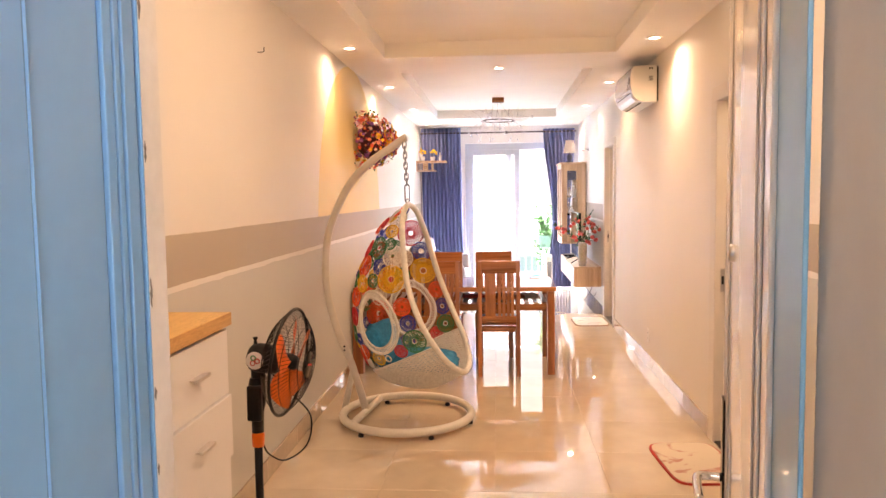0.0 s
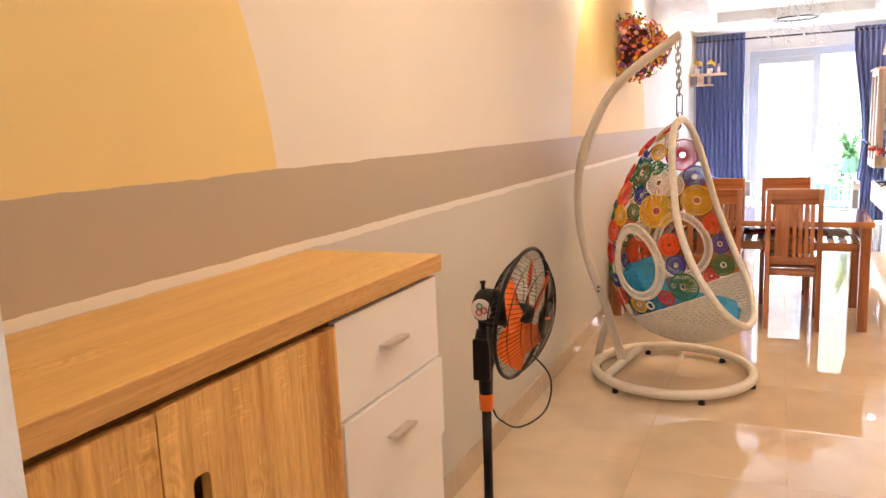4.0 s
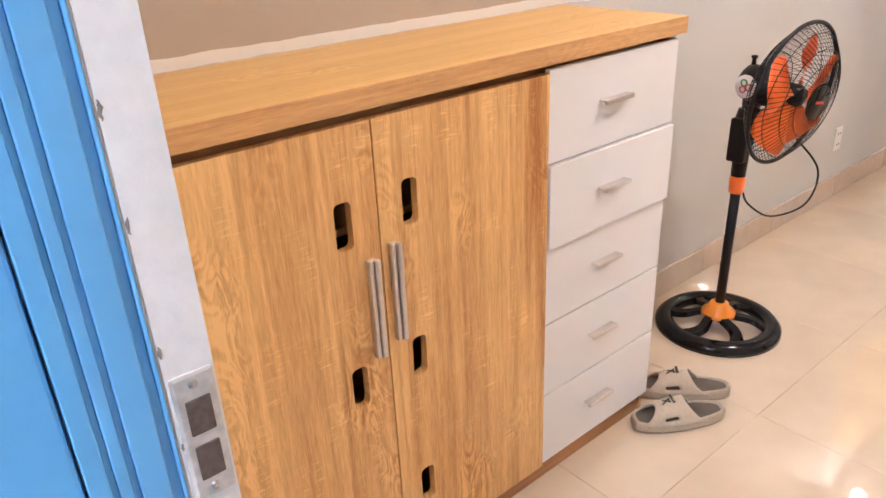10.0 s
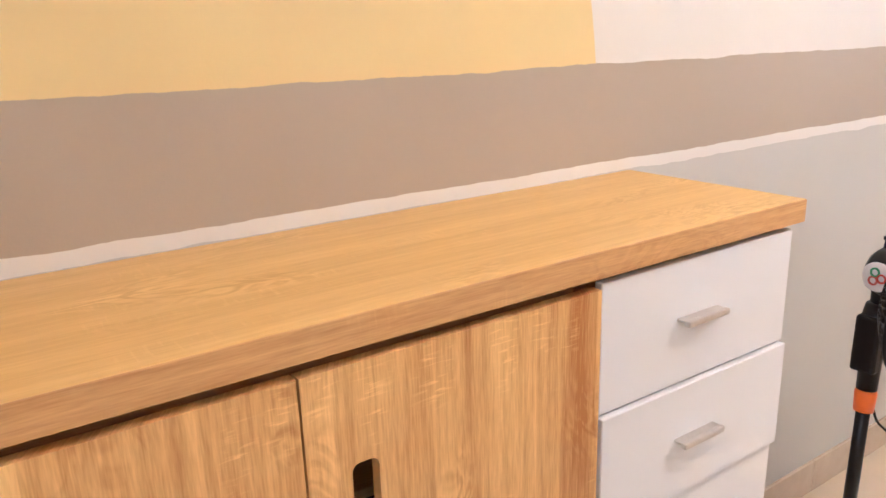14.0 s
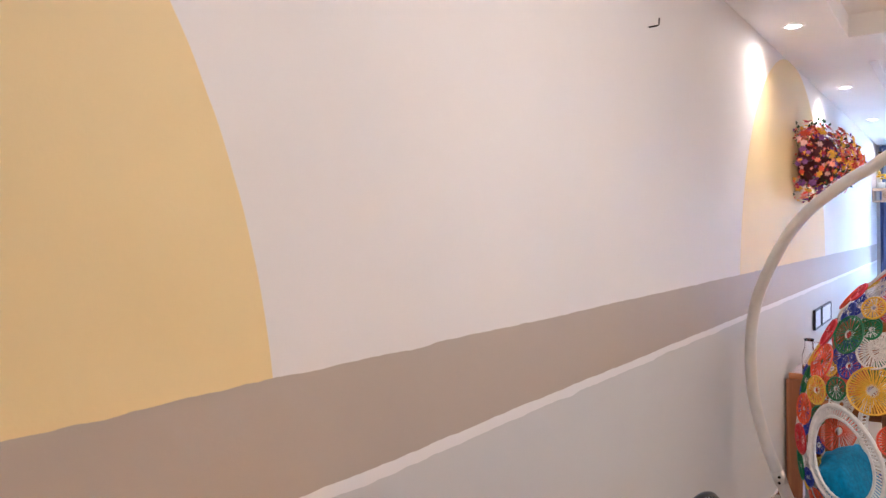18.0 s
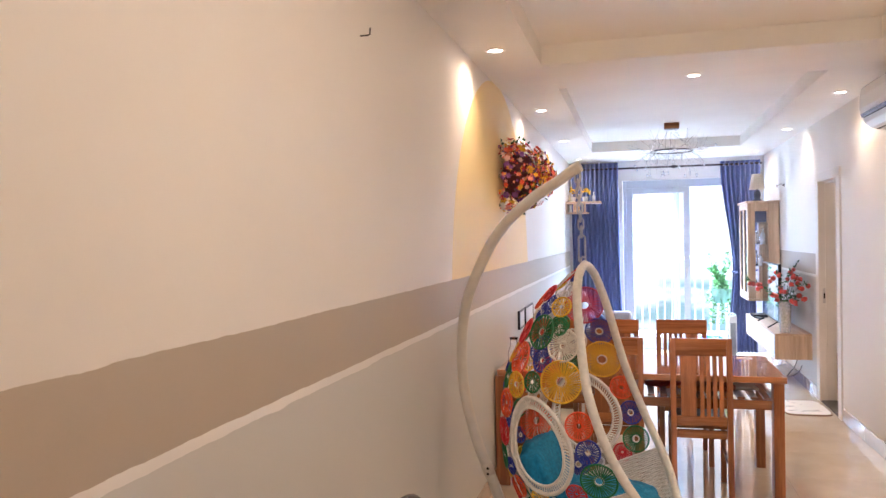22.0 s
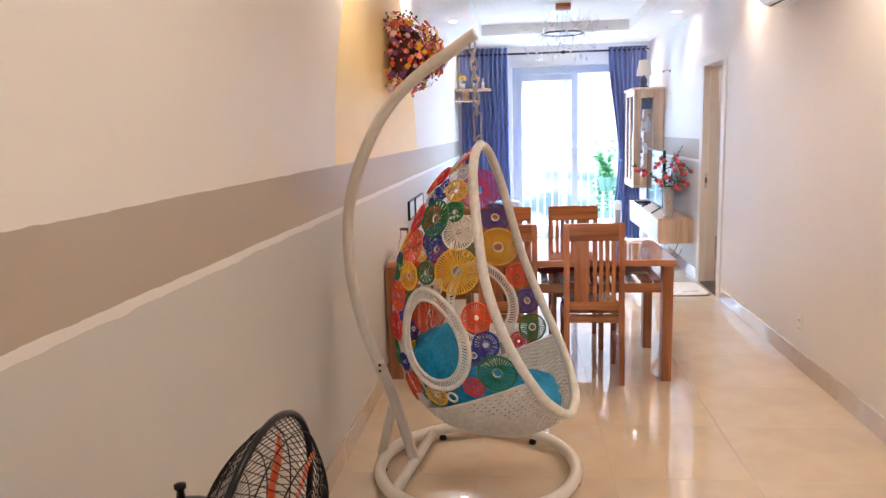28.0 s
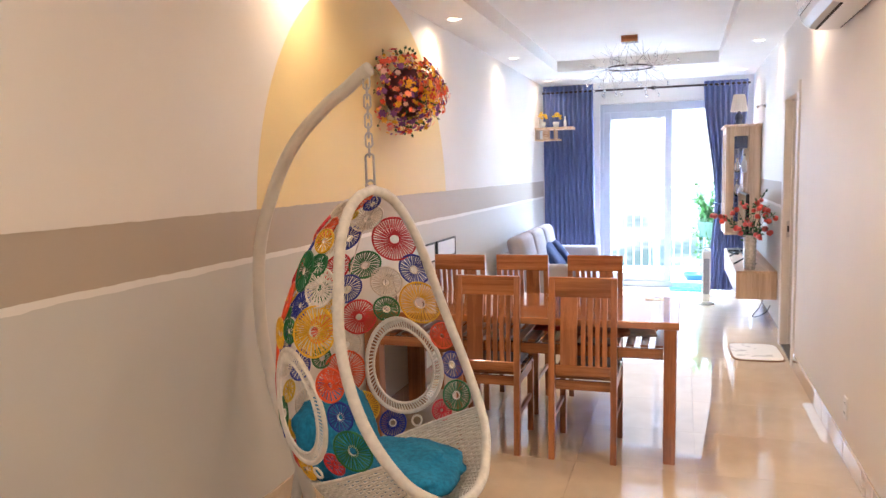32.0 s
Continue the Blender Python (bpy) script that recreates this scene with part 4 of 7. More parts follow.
part("neck", lathe(bmesh.new(), ((0.0, 0.575), (0.024, 0.575), (0.026, 0.66), (0.034, 0.69), (0.036, 0.76), (0.028, 0.80), (0.0, 0.80)), sides=22), BLACK, fan, "", True)
part("control_box", boxed(-0.030, 0.030, -0.046, -0.014, 0.63, 0.775, 0.008, 2), BLACK, fan)
# head: local +Z is the blowing direction
AZ = -4
head = Matrix.Translation((0.013, -0.004, 0.885)) @ pose(0, 0, 0, 0, 0, AZ) @ pose(0, 0, 0, 0, 97, 0)
part("yoke", lathe(bmesh.new(), ((0.0, -0.03), (0.028, -0.03), (0.030, 0.05), (0.0, 0.05)), sides=18, m=Matrix.Translation((0, 0.02, 0.80))), BLACK, fan, "", True)
part("motor", lathe(bmesh.new(), ((0.0, -0.080), (0.040, -0.080), (0.054, -0.068), (0.059, -0.04), (0.059, 0.01), (0.054, 0.045), (0.0, 0.05)), sides=30, m=head @ Matrix.Translation((0, 0, 0.042))), BLACK, fan, "", True)
part("swing_knob", lathe(bmesh.new(), ((0.0, 0.06), (0.008, 0.06), (0.006, 0.078), (0.010, 0.081), (0.010, 0.088), (0.0, 0.090)), sides=14, m=Matrix.Translation(head @ Vector((0, 0, -0.013))) @ Matrix.Translation((0, 0, -0.006))), BLACK, fan, "", True)
# three-lobed badge on the side that faces the door
BADGE_W = material("badge_white", (0.75, 0.73, 0.72), 0.4, stain=0.04)
bside = head @ pose(0.0, 0.0, 0.007, 90, 0, 0) @ Matrix.Translation((0, 0, -0.009))
badge = part("badge", lathe(bmesh.new(), ((0.0, 0.064), (0.034, 0.064), (0.036, 0.070), (0.033, 0.0715), (0.0, 0.0715)), sides=26, m=bside), BADGE_W, fan, "round badge with three coloured lobes", True)
for k, c in enumerate(((0.55, 0.05, 0.04), (0.05, 0.30, 0.12), (0.55, 0.10, 0.08))):
    a = k * 2 * math.pi / 3 + math.pi / 2
    m = bside @ Matrix.Translation((0.012 * math.cos(a), 0.012 * math.sin(a), 0.073))
    part("lobe", tube(bmesh.new(), circle_pts(0.0095, 16, m), 0.0024, 6, True), material("lobe_paint", c, 0.4, stain=0.05), badge)
GR = 0.214
for name, sgn, hubr, z_rim, z_hub in (("rear_guard", -1, 0.070, 0.125, 0.050), ("front_guard", 1, 0.052, 0.135, 0.212)):
    count = 72
    pts = []
    for s in range(7):
        u = s / 6
        r = hubr + (GR - hubr) * u
        pts.append((r * math.cos(0.35 * sgn * u), r * math.sin(0.35 * sgn * u), z_hub + (z_rim - z_hub) * (u ** 2.2)))
    guard = part(name, tube(bmesh.new(), circle_pts(hubr, 40, head, z_hub), 0.0018, 4, True), BLACK, fan, "fine black wire guard")
    wire = part("wire", tube(bmesh.new(), pts, 0.0010, 3, caps=False), BLACK, guard)
    wire.matrix_basis = head
    for k in range(1, count):
        o = new("wire", wire.data)
        o.parent = guard
        o.matrix_basis = head @ pose(0, 0, 0, 0, 0, 360 * k / count)
    for r in (0.11, 0.15, 0.19):
        u = (r - hubr) / (GR - hubr)
        part("support_ring", tube(bmesh.new(), circle_pts(r, 40, head, z_hub + (z_rim - z_hub) * (u ** 2.2)), 0.0014, 4, True), BLACK, guard)
part("guard_rim", tube(bmesh.new(), circle_pts(GR + 0.002, 56, head, 0.13), 0.0065, 8, True), BLACK, fan, "", True)
part("hub_cap", lathe(bmesh.new(), ((0.0, 0.216), (0.052, 0.216), (0.056, 0.211), (0.052, 0.204), (0.0, 0.204)), sides=28, m=head), BLACK_GLOSS, fan, "dark round hub cap", True)
part("hub_writing", boxed(-0.024, 0.024, -0.004, 0.004, 0.2162, 0.2172, m=head @ pose(0, 0, 0, 0, 0, 80)), material("red_print", (0.6, 0.04, 0.03), 0.5, stain=0.1), fan, "short red bar of printing")
for k in range(5):
    bm = bmesh.new()
    a0 = 2 * math.pi * k / 5 + 0.35
    grid = []
    for i in range(9):
        u = i / 8
        r = 0.030 + 0.154 * u
        half = 0.30 + 0.30 * math.sin(min(1, u * 1.08) * math.pi * 0.62) - 0.20 * max(0, u - 0.82) / 0.18
        row = []
        for j in range(7):
            v = j / 6 * 2 - 1
            ang = a0 + v * half + 0.25 * u
            row.append(bm.verts.new(head @ Vector((r * math.cos(ang), r * math.sin(ang), 0.138 + 0.024 * v * (0.5 + 0.5 * u)))))
        grid.append(row)
    for p, q in zip(grid, grid[1:]):
        for j in range(6):
            bm.faces.new((p[j], p[j + 1], q[j + 1], q[j]))
    bmesh.ops.solidify(bm, geom=bm.faces, thickness=0.0022)
    part("blade", bm, ORANGE, fan, "orange plastic blade", True)
part("blade_hub", lathe(bmesh.new(), ((0.0, 0.165), (0.026, 0.162), (0.034, 0.145), (0.034, 0.105), (0.0, 0.05)), sides=24, m=head), BLACK, fan, "", True)
rear = lathe(bmesh.new(), ((0.0, 0.046), (0.046, 0.046), (0.050, 0.058), (0.0, 0.060)), sides=28, m=head)
part("rear_plate", rear, BLACK, fan, "", True)
bm = tube(bmesh.new(), smooth_pts([head @ Vector((0.045, 0.02, 0.03)), (0.11, 0.13, 0.70), (0.165, 0.215, 0.58), (0.15, 0.20, 0.46), (0.08, 0.11, 0.42), (0.03, 0.04, 0.47), (0.019, 0.01, 0.52)], 6), 0.0035, 6)
part("power_cord", bm, BLACK, fan, "", True)

# the pole leans a little
for o in fan.children:
    if not o.name.startswith(("base", "collar")):
        o.matrix_basis = pose(0, 0, 0, -1.0, 0, 0) @ o.matrix_basis

# ---- in the bedroom behind the open doorway ----
copy_thing(fan, pose(2.93, 4.46, -0.001, 0, 0, -75))
DARK_BROWN = wood("dark_brown_veneer", (0.030, 0.010, 0.006), (0.075, 0.028, 0.014), "Z", 0.35, ring=9)
ward = thing("wardrobe", "dark brown wooden wardrobe standing in the bedroom", "wardrobe", (2.78, 4.85, 0.0))
part("body", boxed(0.0, 1.15, 0.022, 0.52, 0.08, 1.75, 0.003), DARK_BROWN, ward)
part("plinth", boxed(0.02, 1.13, 0.05, 0.50, 0.0, 0.0795), DARK_BROWN, ward)
part("top_board", boxed(-0.012, 1.162, 0.0, 0.525, 1.7505, 1.775, 0.003), DARK_BROWN, ward)
for x0 in (0.003, 0.577):
    d = part("door", boxed(x0, x0 + 0.570, 0.0, 0.0215, 0.085, 1.745, 0.003), DARK_BROWN, ward)
    hx = x0 + (0.53 if x0 < 0.1 else 0.04)
    part("handle", tube(bmesh.new(), [(hx, -0.001, 0.86), (hx, -0.022, 0.875), (hx, -0.022, 0.985), (hx, -0.001, 1.0)], 0.005, 8), STEEL, d, "small steel handle", True)

# ---- slippers by the cabinet ----
SLIDE = material("taupe_rubber", (0.52, 0.44, 0.34), 0.75, grain=0.08, grain_size=80, stain=0.1, bump=0.3)
SLIDE_IN = material("grey_insole", (0.24, 0.20, 0.165), 0.85, grain=0.1, bump=0.3)
BLUE_RUBBER = material("blue_rubber", (0.012, 0.03, 0.22), 0.6, grain=0.1, stain=0.1)


def sole_edge(a, length):
    """Outline of a sole at the angle a, toe towards -x: broad toe, slightly waisted, round heel."""
    w = 0.046 + 0.006 * math.cos(a - 0.2) - 0.002 * math.cos(2 * a)
    s = math.sin(a)
    return -math.cos(a) * length / 2, math.copysign(abs(s) ** 0.6, s) * w


def slipper(name, label, at, turn, mat, inner):
    """A moulded slide: thick sole with a raised rim, sunk insole, broad pierced strap and open heel."""
    ob = thing(name, label, "slipper", at, turn, "slippers on the floor")
    L, n = 0.284, 44
    bm = bmesh.new()
    loops = []
    for z, s in ((0.0, 0.93), (0.006, 0.985), (0.013, 1.0), (0.016, 0.975), (0.019, 1.0), (0.030, 1.0), (0.036, 0.985), (0.038, 0.955), (0.035, 0.925), (0.026, 0.915)):
        ring_v = []
        for k in range(n):
            a = 2 * math.pi * k / n
            x, y = sole_edge(a, L)
            rise = 0.006 * max(0.0, -math.cos(a)) ** 2 * (1 if z > 0.025 else 0)
            wave = 1 + 0.012 * math.sin(a * 15) * (1 if 0.005 < z < 0.031 else 0)
            ring_v.append(bm.verts.new((x * s * wave, y * s * wave, z + rise)))
        loops.append(ring_v)
    for p, q in zip(loops, loops[1:]):
        for k in range(n):
            j = (k + 1) % n
            bm.faces.new((p[k], p[j], q[j], q[k]))
    bm.faces.new(list(reversed(loops[0])))
    bm.faces.new(loops[-1])
    part("sole", bm, mat, ob, "thick moulded sole with wavy side", True)
    bm = bmesh.new()
    bm.faces.new([bm.verts.new((x * 0.912, y * 0.912, 0.0335)) for x, y in (sole_edge(2 * math.pi * k / n, L) for k in range(n))])
    bmesh.ops.solidify(bm, geom=bm.faces, thickness=0.003)
    part("insole", bm, inner, ob, "dark grey insole")
    bm = bmesh.new()
    grid = []
    NU, NV = 18, 30
    for i in range(NU + 1):
        u = i / NU
        row = []
        for j in range(NV + 1):
            th = math.pi * j / NV
            top = math.sin(th)
            x0, x1 = -0.118 + 0.040 * top ** 1.5, 0.078 - 0.070 * top ** 0.6
            x = x0 + (x1 - x0) * u
            w = sole_edge(math.acos(max(-1, min(1, -2 * x / L))), L)[1] * 0.995
            h = 0.030 + 0.034 * min(1.0, max(0.0, (x + 0.11) / 0.10)) ** 0.8
            row.append(bm.verts.new((x, math.cos(th) * w, 0.024 + top * h)))
        grid.append(row)
    for i, (p, q) in enumerate(zip(grid, grid[1:])):
        for j in range(NV):
            slot = ((i + 0.5 - 8.5) / 2.4) ** 2 + ((min(j, NV - 1 - j) + 0.5 - 4.0) / 1.4) ** 2 < 1
            if not slot:
                bm.faces.new((p[j], p[j + 1], q[j + 1], q[j]))
    bmesh.ops.recalc_face_normals(bm, faces=bm.faces)
    bmesh.ops.solidify(bm, geom=bm.faces, thickness=0.006)
    bmesh.ops.recalc_face_normals(bm, faces=bm.faces)
    part("strap", bm, mat, ob, "broad strap with a slot in either side", True)
    return ob


s1 = slipper("slipper", "taupe rubber slide slipper with dark print on the strap", (0.494, 1.938, 0.001), 57, SLIDE, SLIDE_IN)
PRINT = material("dark_print", (0.03, 0.025, 0.02), 0.6, stain=0.2)
bm = bmesh.new()
for turn, ln, dx in ((35, 0.016, -0.006), (-40, 0.014, -0.004), (80, 0.010, 0.004)):
    box(bm, -ln, ln, -0.0016, 0.0016, 0.0, 0.0012, m=pose(dx, 0, 0, 0, 0, turn))
for k in range(5):
    box(bm, 0.010, 0.018, -0.017 + 0.008 * k, -0.0125 + 0.008 * k, 0.0, 0.0012)
bmesh.ops.transform(bm, matrix=pose(-0.038, 0.0, 0.0815, 0, -17, 0), verts=bm.verts)
part("print", bm, PRINT, s1, "small dark printed mark")
copy_thing(s1, pose(0.424, 2.070, 0.001, 0, 0, 42))
slipper("slipper", "blue rubber slipper on the tiles before the cabinet", (0.605, 1.33, 0.001), 152, BLUE_RUBBER, BLUE_RUBBER)

# ---- swing stand ----
stand = thing("swing_stand", "white powder-coated tubular stand of a hanging egg chair", "swing stand", (0.640, 4.53, 0.0))
RC = Vector((0.640, 4.53, 0))
part("base_ring", tube(bmesh.new(), circle_pts(0.437, 64, None, 0.052), 0.027, 14, True), TUBE, stand, "", True)
part("cross_bar", tube(bmesh.new(), [(-0.330, -0.265, 0.052), (-0.245, 0.345, 0.052)], 0.024, 14), TUBE, stand, "", True)
ARM_WAY, ARM_TIP = Vector((math.cos(radians(-13)), math.sin(radians(-13)), 0)), Vector((0.673, 4.487, 0))
arc = [(-0.002, 1.918), (-0.038, 1.900), (-0.116, 1.85), (-0.206, 1.80), (-0.339, 1.70), (-0.429, 1.60), (-0.490, 1.50), (-0.539, 1.40), (-0.578, 1.30), (-0.601, 1.20), (-0.611, 1.10), (-0.613, 1.0), (-0.607, 0.90), (-0.590, 0.80), (-0.564, 0.70), (-0.531, 0.60), (-0.488, 0.50), (-0.444, 0.40), (-0.409, 0.30), (-0.375, 0.20), (-0.335, 0.062)]
on_arm = lambda s, z: ARM_TIP + ARM_WAY * s + Vector((0, 0, z)) - RC  # noqa: E731
part("arched_arm", tube(bmesh.new(), smooth_pts([on_arm(*p) for p in arc], 5), 0.0255, 16), TUBE, stand, "", True)
part("strut", tube(bmesh.new(), [Vector((0.186, 4.628, 0.052)) - RC, on_arm(-0.424, 0.335)], 0.022, 14), TUBE, stand, "", True)
part("joint_sleeve", tube(bmesh.new(), [on_arm(-0.495, 0.515), on_arm(-0.473, 0.465)], 0.0280, 14), TUBE, stand, "", True)
for dz in (0.012, -0.014):
    part("joint_screw", lathe(bmesh.new(), ((0.0, 0.004), (0.006, 0.003), (0.007, 0.0)), sides=10, m=Matrix.Translation(on_arm(-0.484, 0.490 + dz)) @ pose(0.004, -0.0275, 0, 90, 0, 0)), BLACK, stand)
for a in (-126, -63, -8, 55, 117, 176):
    ca, sa = 0.437 * math.cos(radians(a)), 0.437 * math.sin(radians(a))
    part("foot", lathe(bmesh.new(), ((0.0, 0.0), (0.017, 0.0), (0.019, 0.006), (0.015, 0.018), (0.010, 0.028), (0.0, 0.028)), (ca, sa, 0.0), 16), BLACK, stand, "black screw foot", True)

# ---- egg chair ----
EGG_AT, EGG_TURN = (0.684, 4.434, 0.0), -11
egg = thing("egg_chair", "hanging white wicker egg chair with colourful woven rosettes", "swing chair", EGG_AT, EGG_TURN)


def along(table, t):
    """Smooth reading of a short table of (t, values...)."""
    for (a, *p), (b, *q) in zip(table, table[1:]):
        if t <= b:
            u = (t - a) / (b - a)
            return [v + (w - v) * u for v, w in zip(p, q)]
    return list(table[-1][1:])


def eased(table, n=60):
    """A table redrawn as a smooth curve."""
    pts = smooth_pts([Vector((*r, *([0] * (3 - len(r))))) for r in table], 10)
    return [tuple(p)[:len(table[0])] for p in pts]


MID = eased([(0.0, 0.0, 1.478), (0.04, 0.005, 1.448), (0.1, 0.018, 1.365), (0.2, 0.042, 1.240), (0.4, 0.096, 0.980), (0.6, 0.186, 0.743), (0.78, 0.288, 0.550), (0.9, 0.349, 0.440), (0.965, 0.374, 0.396), (1.0, 0.372, 0.379)])
HALF = eased([(0.0, 0.0), (0.04, 0.108), (0.1, 0.200), (0.2, 0.268), (0.4, 0.348), (0.6, 0.364), (0.78, 0.306), (0.9, 0.187), (0.965, 0.085), (1.0, 0.0)])
BACK = eased([(0.0, 0.0, 1.478), (0.1, -0.070, 1.420), (0.2, -0.190, 1.305), (0.4, -0.355, 0.965), (0.6, -0.360, 0.575), (0.78, -0.190, 0.322), (0.9, 0.125, 0.262), (1.0, 0.372, 0.379)])


def shell(t, phi, inset=0.0):
    """A point of the egg: t runs from the top down, phi from one rim (-1) round the back (0) to the other (1)."""
    ax, az = along(MID, t)
    w, = along(HALF, t)
    mx, mz = along(BACK, t)
    a = phi * math.pi / 2
    c = max(0.0, math.cos(a))
    return Vector((ax + (mx - ax) * c * (1 - inset), w * math.sin(a) * (1 + 0.12 * c) * (1 - inset * 0.6) + 0.008, az + (mz - az) * c + inset * 0.1))


def shell_frame(t, phi):
    p = shell(t, phi)
    du = (shell(min(t + 0.01, 1), phi) - shell(max(t - 0.01, 0), phi)).normalized()
    dv = (shell(t, phi + 0.01) - shell(t, phi - 0.01)).normalized()
    n = du.cross(dv).normalized()
    dv = n.cross(du).normalized()
    return Matrix(((du.x, dv.x, n.x, p.x), (du.y, dv.y, n.y, p.y), (du.z, dv.z, n.z, p.z), (0, 0, 0, 1)))


rim = [shell(k / 40, 1) for k in range(41)] + [shell(k / 40, -1) for k in range(39, 0, -1)]
part("rim", tube(bmesh.new(), rim, 0.019, 12, True), WICKER, egg, "thick white wrapped rim", True)

# woven basket at the bottom
def lip(phi):
    """Where the basket's upper edge lies."""
    return 0.738 - 0.010 * abs(phi)


def weave_point(v, phi):
    return shell(lip(phi) + (0.985 - lip(phi)) * v, phi)


bm = bmesh.new()
ROWS, COLS = 40, 52
for i in range(ROWS):
    v = i / (ROWS - 1)
    pts = []
    for k in range(COLS + 1):
        phi = -1 + 2 * k / COLS
        n = (weave_point(min(v + 0.02, 1), phi) - weave_point(max(v - 0.02, 0), phi)).cross(weave_point(v, min(phi + 0.02, 1)) - weave_point(v, max(phi - 0.02, -1)))
        n = n.normalized() if n.length > 1e-9 else Vector((0, 0, 0))
        pts.append(weave_point(v, phi) + n * (0.003 if (k + i) % 2 else -0.003))
    tube(bm, pts, 0.0042, 4, caps=False)
part("basket_weave", bm, WICKER, egg, "white wicker weave of the seat", False)
bm = bmesh.new()
for k in range(COLS + 1):
    phi = -0.99 + 1.98 * k / COLS
    tube(bm, [weave_point(s / 10, phi) for s in range(11)], 0.0030, 4, caps=False)
part("basket_ribs", bm, WICKER, egg)
part("basket_edge", tube(bmesh.new(), [weave_point(0, -1 + 2 * k / 40) for k in range(41)], 0.0065, 8), WICKER, egg, "", True)

# two oval side openings, bound with cord
OVALS = ((0.548, -0.63), (0.555, 0.67))
OVAL_H, OVAL_W = 0.128, 0.205
for tc, pc in OVALS:
    def ring_pts(s, n=40):
        return [shell(tc + OVAL_H * s * math.cos(2 * math.pi * k / n), pc + OVAL_W * s * math.sin(2 * math.pi * k / n)) for k in range(n)]
    bm = tube(bmesh.new(), ring_pts(1.0), 0.009, 8, True)
    inner, outer = ring_pts(0.80, 80), ring_pts(1.0, 80)
    tube(bm, ring_pts(0.80), 0.006, 6, True)
    for k in range(80):
        tube(bm, [inner[k], outer[(k + 1) % 80]], 0.0032, 4, caps=False)
    part("oval_opening", bm, WICKER, egg, "oval opening bound with white cord")
    m = shell_frame(tc + 0.155, pc * 0.98)
    part("cord_ring", tube(bmesh.new(), circle_pts(0.021, 18, m), 0.0045, 6, True), WICKER, egg)

# rosettes: rings of strands, packed over the back
RC_COLS = {"red": (0.62, 0.02, 0.03), "orange": (0.80, 0.09, 0.02), "yellow": (0.80, 0.47, 0.02), "green": (0.005, 0.16, 0.045),
           "blue": (0.015, 0.035, 0.33), "white": (0.80, 0.74, 0.66), "gold": (0.75, 0.52, 0.05)}
RC_MATS = {k: material("rattan_" + k, v, 0.42, grain=0.18, grain_size=60, stain=0.08) for k, v in RC_COLS.items()}


def rosette_mesh(r, strands):
    bm = bmesh.new()
    tube(bm, circle_pts(r, 30), 0.0042, 5, True)
    for k in range(strands):
        a = 2 * math.pi * k / strands
        z = 0.003 if k % 2 else -0.002
        p, q = (r * 0.22 * math.cos(a + 0.3), r * 0.22 * math.sin(a + 0.3), z), (r * math.cos(a), r * math.sin(a), z * 0.3)
        tube(bm, [p, q], [0.0019, 0.0031], 4, caps=False)
    body = len(bm.faces)
    tube(bm, circle_pts(r * 0.25, 16, None, 0.002), 0.0040, 5, True)
    bm.faces.ensure_lookup_table()
    for f in bm.faces[body:]:
        f.material_index = 1
    return bm


rng_r = random.Random(11)
# height down the egg, way round it, radius, colour
SEWN = (
    (0.155, -0.34, 0.042, "red"),
    (0.165, -0.75, 0.044, "yellow"),
    (0.205, -0.42, 0.041, "blue"),
    (0.250, -0.59, 0.070, "green"),
    (0.220, -0.79, 0.033, "green"),
    (0.270, -0.85, 0.068, "white"),
    (0.330, -0.42, 0.069, "orange"),
    (0.320, -0.68, 0.049, "blue"),
    (0.370, -0.85, 0.087, "yellow"),
    (0.380, -0.64, 0.040, "green"),
    (0.395, -0.48, 0.055, "yellow"),
    (0.495, -0.91, 0.054, "orange"),
    (0.575, -0.91, 0.050, "blue"),
    (0.665, -0.90, 0.069, "green"),
    (0.690, -0.76, 0.043, "red"),
    (0.690, -0.52, 0.047, "yellow"),
    (0.435, -0.16, 0.055, "blue"),
    (0.570, -0.24, 0.057, "green"),
    (0.650, -0.34, 0.048, "orange"),
    (0.150, 0.31, 0.064, "white"),
    (0.200, 0.68, 0.091, "red"),
    (0.210, 0.22, 0.056, "blue"),
    (0.280, 0.44, 0.067, "green"),
    (0.280, 0.85, 0.067, "blue"),
    (0.340, 0.33, 0.066, "blue"),
    (0.325, 0.62, 0.068, "white"),
    (0.400, 0.62, 0.052, "green"),
    (0.380, 0.85, 0.089, "yellow"),
    (0.415, 0.44, 0.072, "red"),
    (0.485, 0.93, 0.052, "orange"),
    (0.580, 0.93, 0.052, "blue"),
    (0.675, 0.90, 0.059, "green"),
    (0.705, 0.80, 0.044, "red"),
    (0.695, 0.53, 0.052, "blue"),
    (0.632, 0.40, 0.066, "yellow"),
    (0.535, 0.33, 0.088, "orange"),
    (0.475, 0.36, 0.060, "white"),
)
placed = [(shell(t, phi), r, t, phi, c) for t, phi, r, c in SEWN]
meshes = {}


def far_from_ovals(t, phi, pad):
    return all(((t - tc) / (OVAL_H + pad * 0.75)) ** 2 + ((phi - pc) / (OVAL_W + pad * 1.8)) ** 2 > 1 for tc, pc in OVALS)


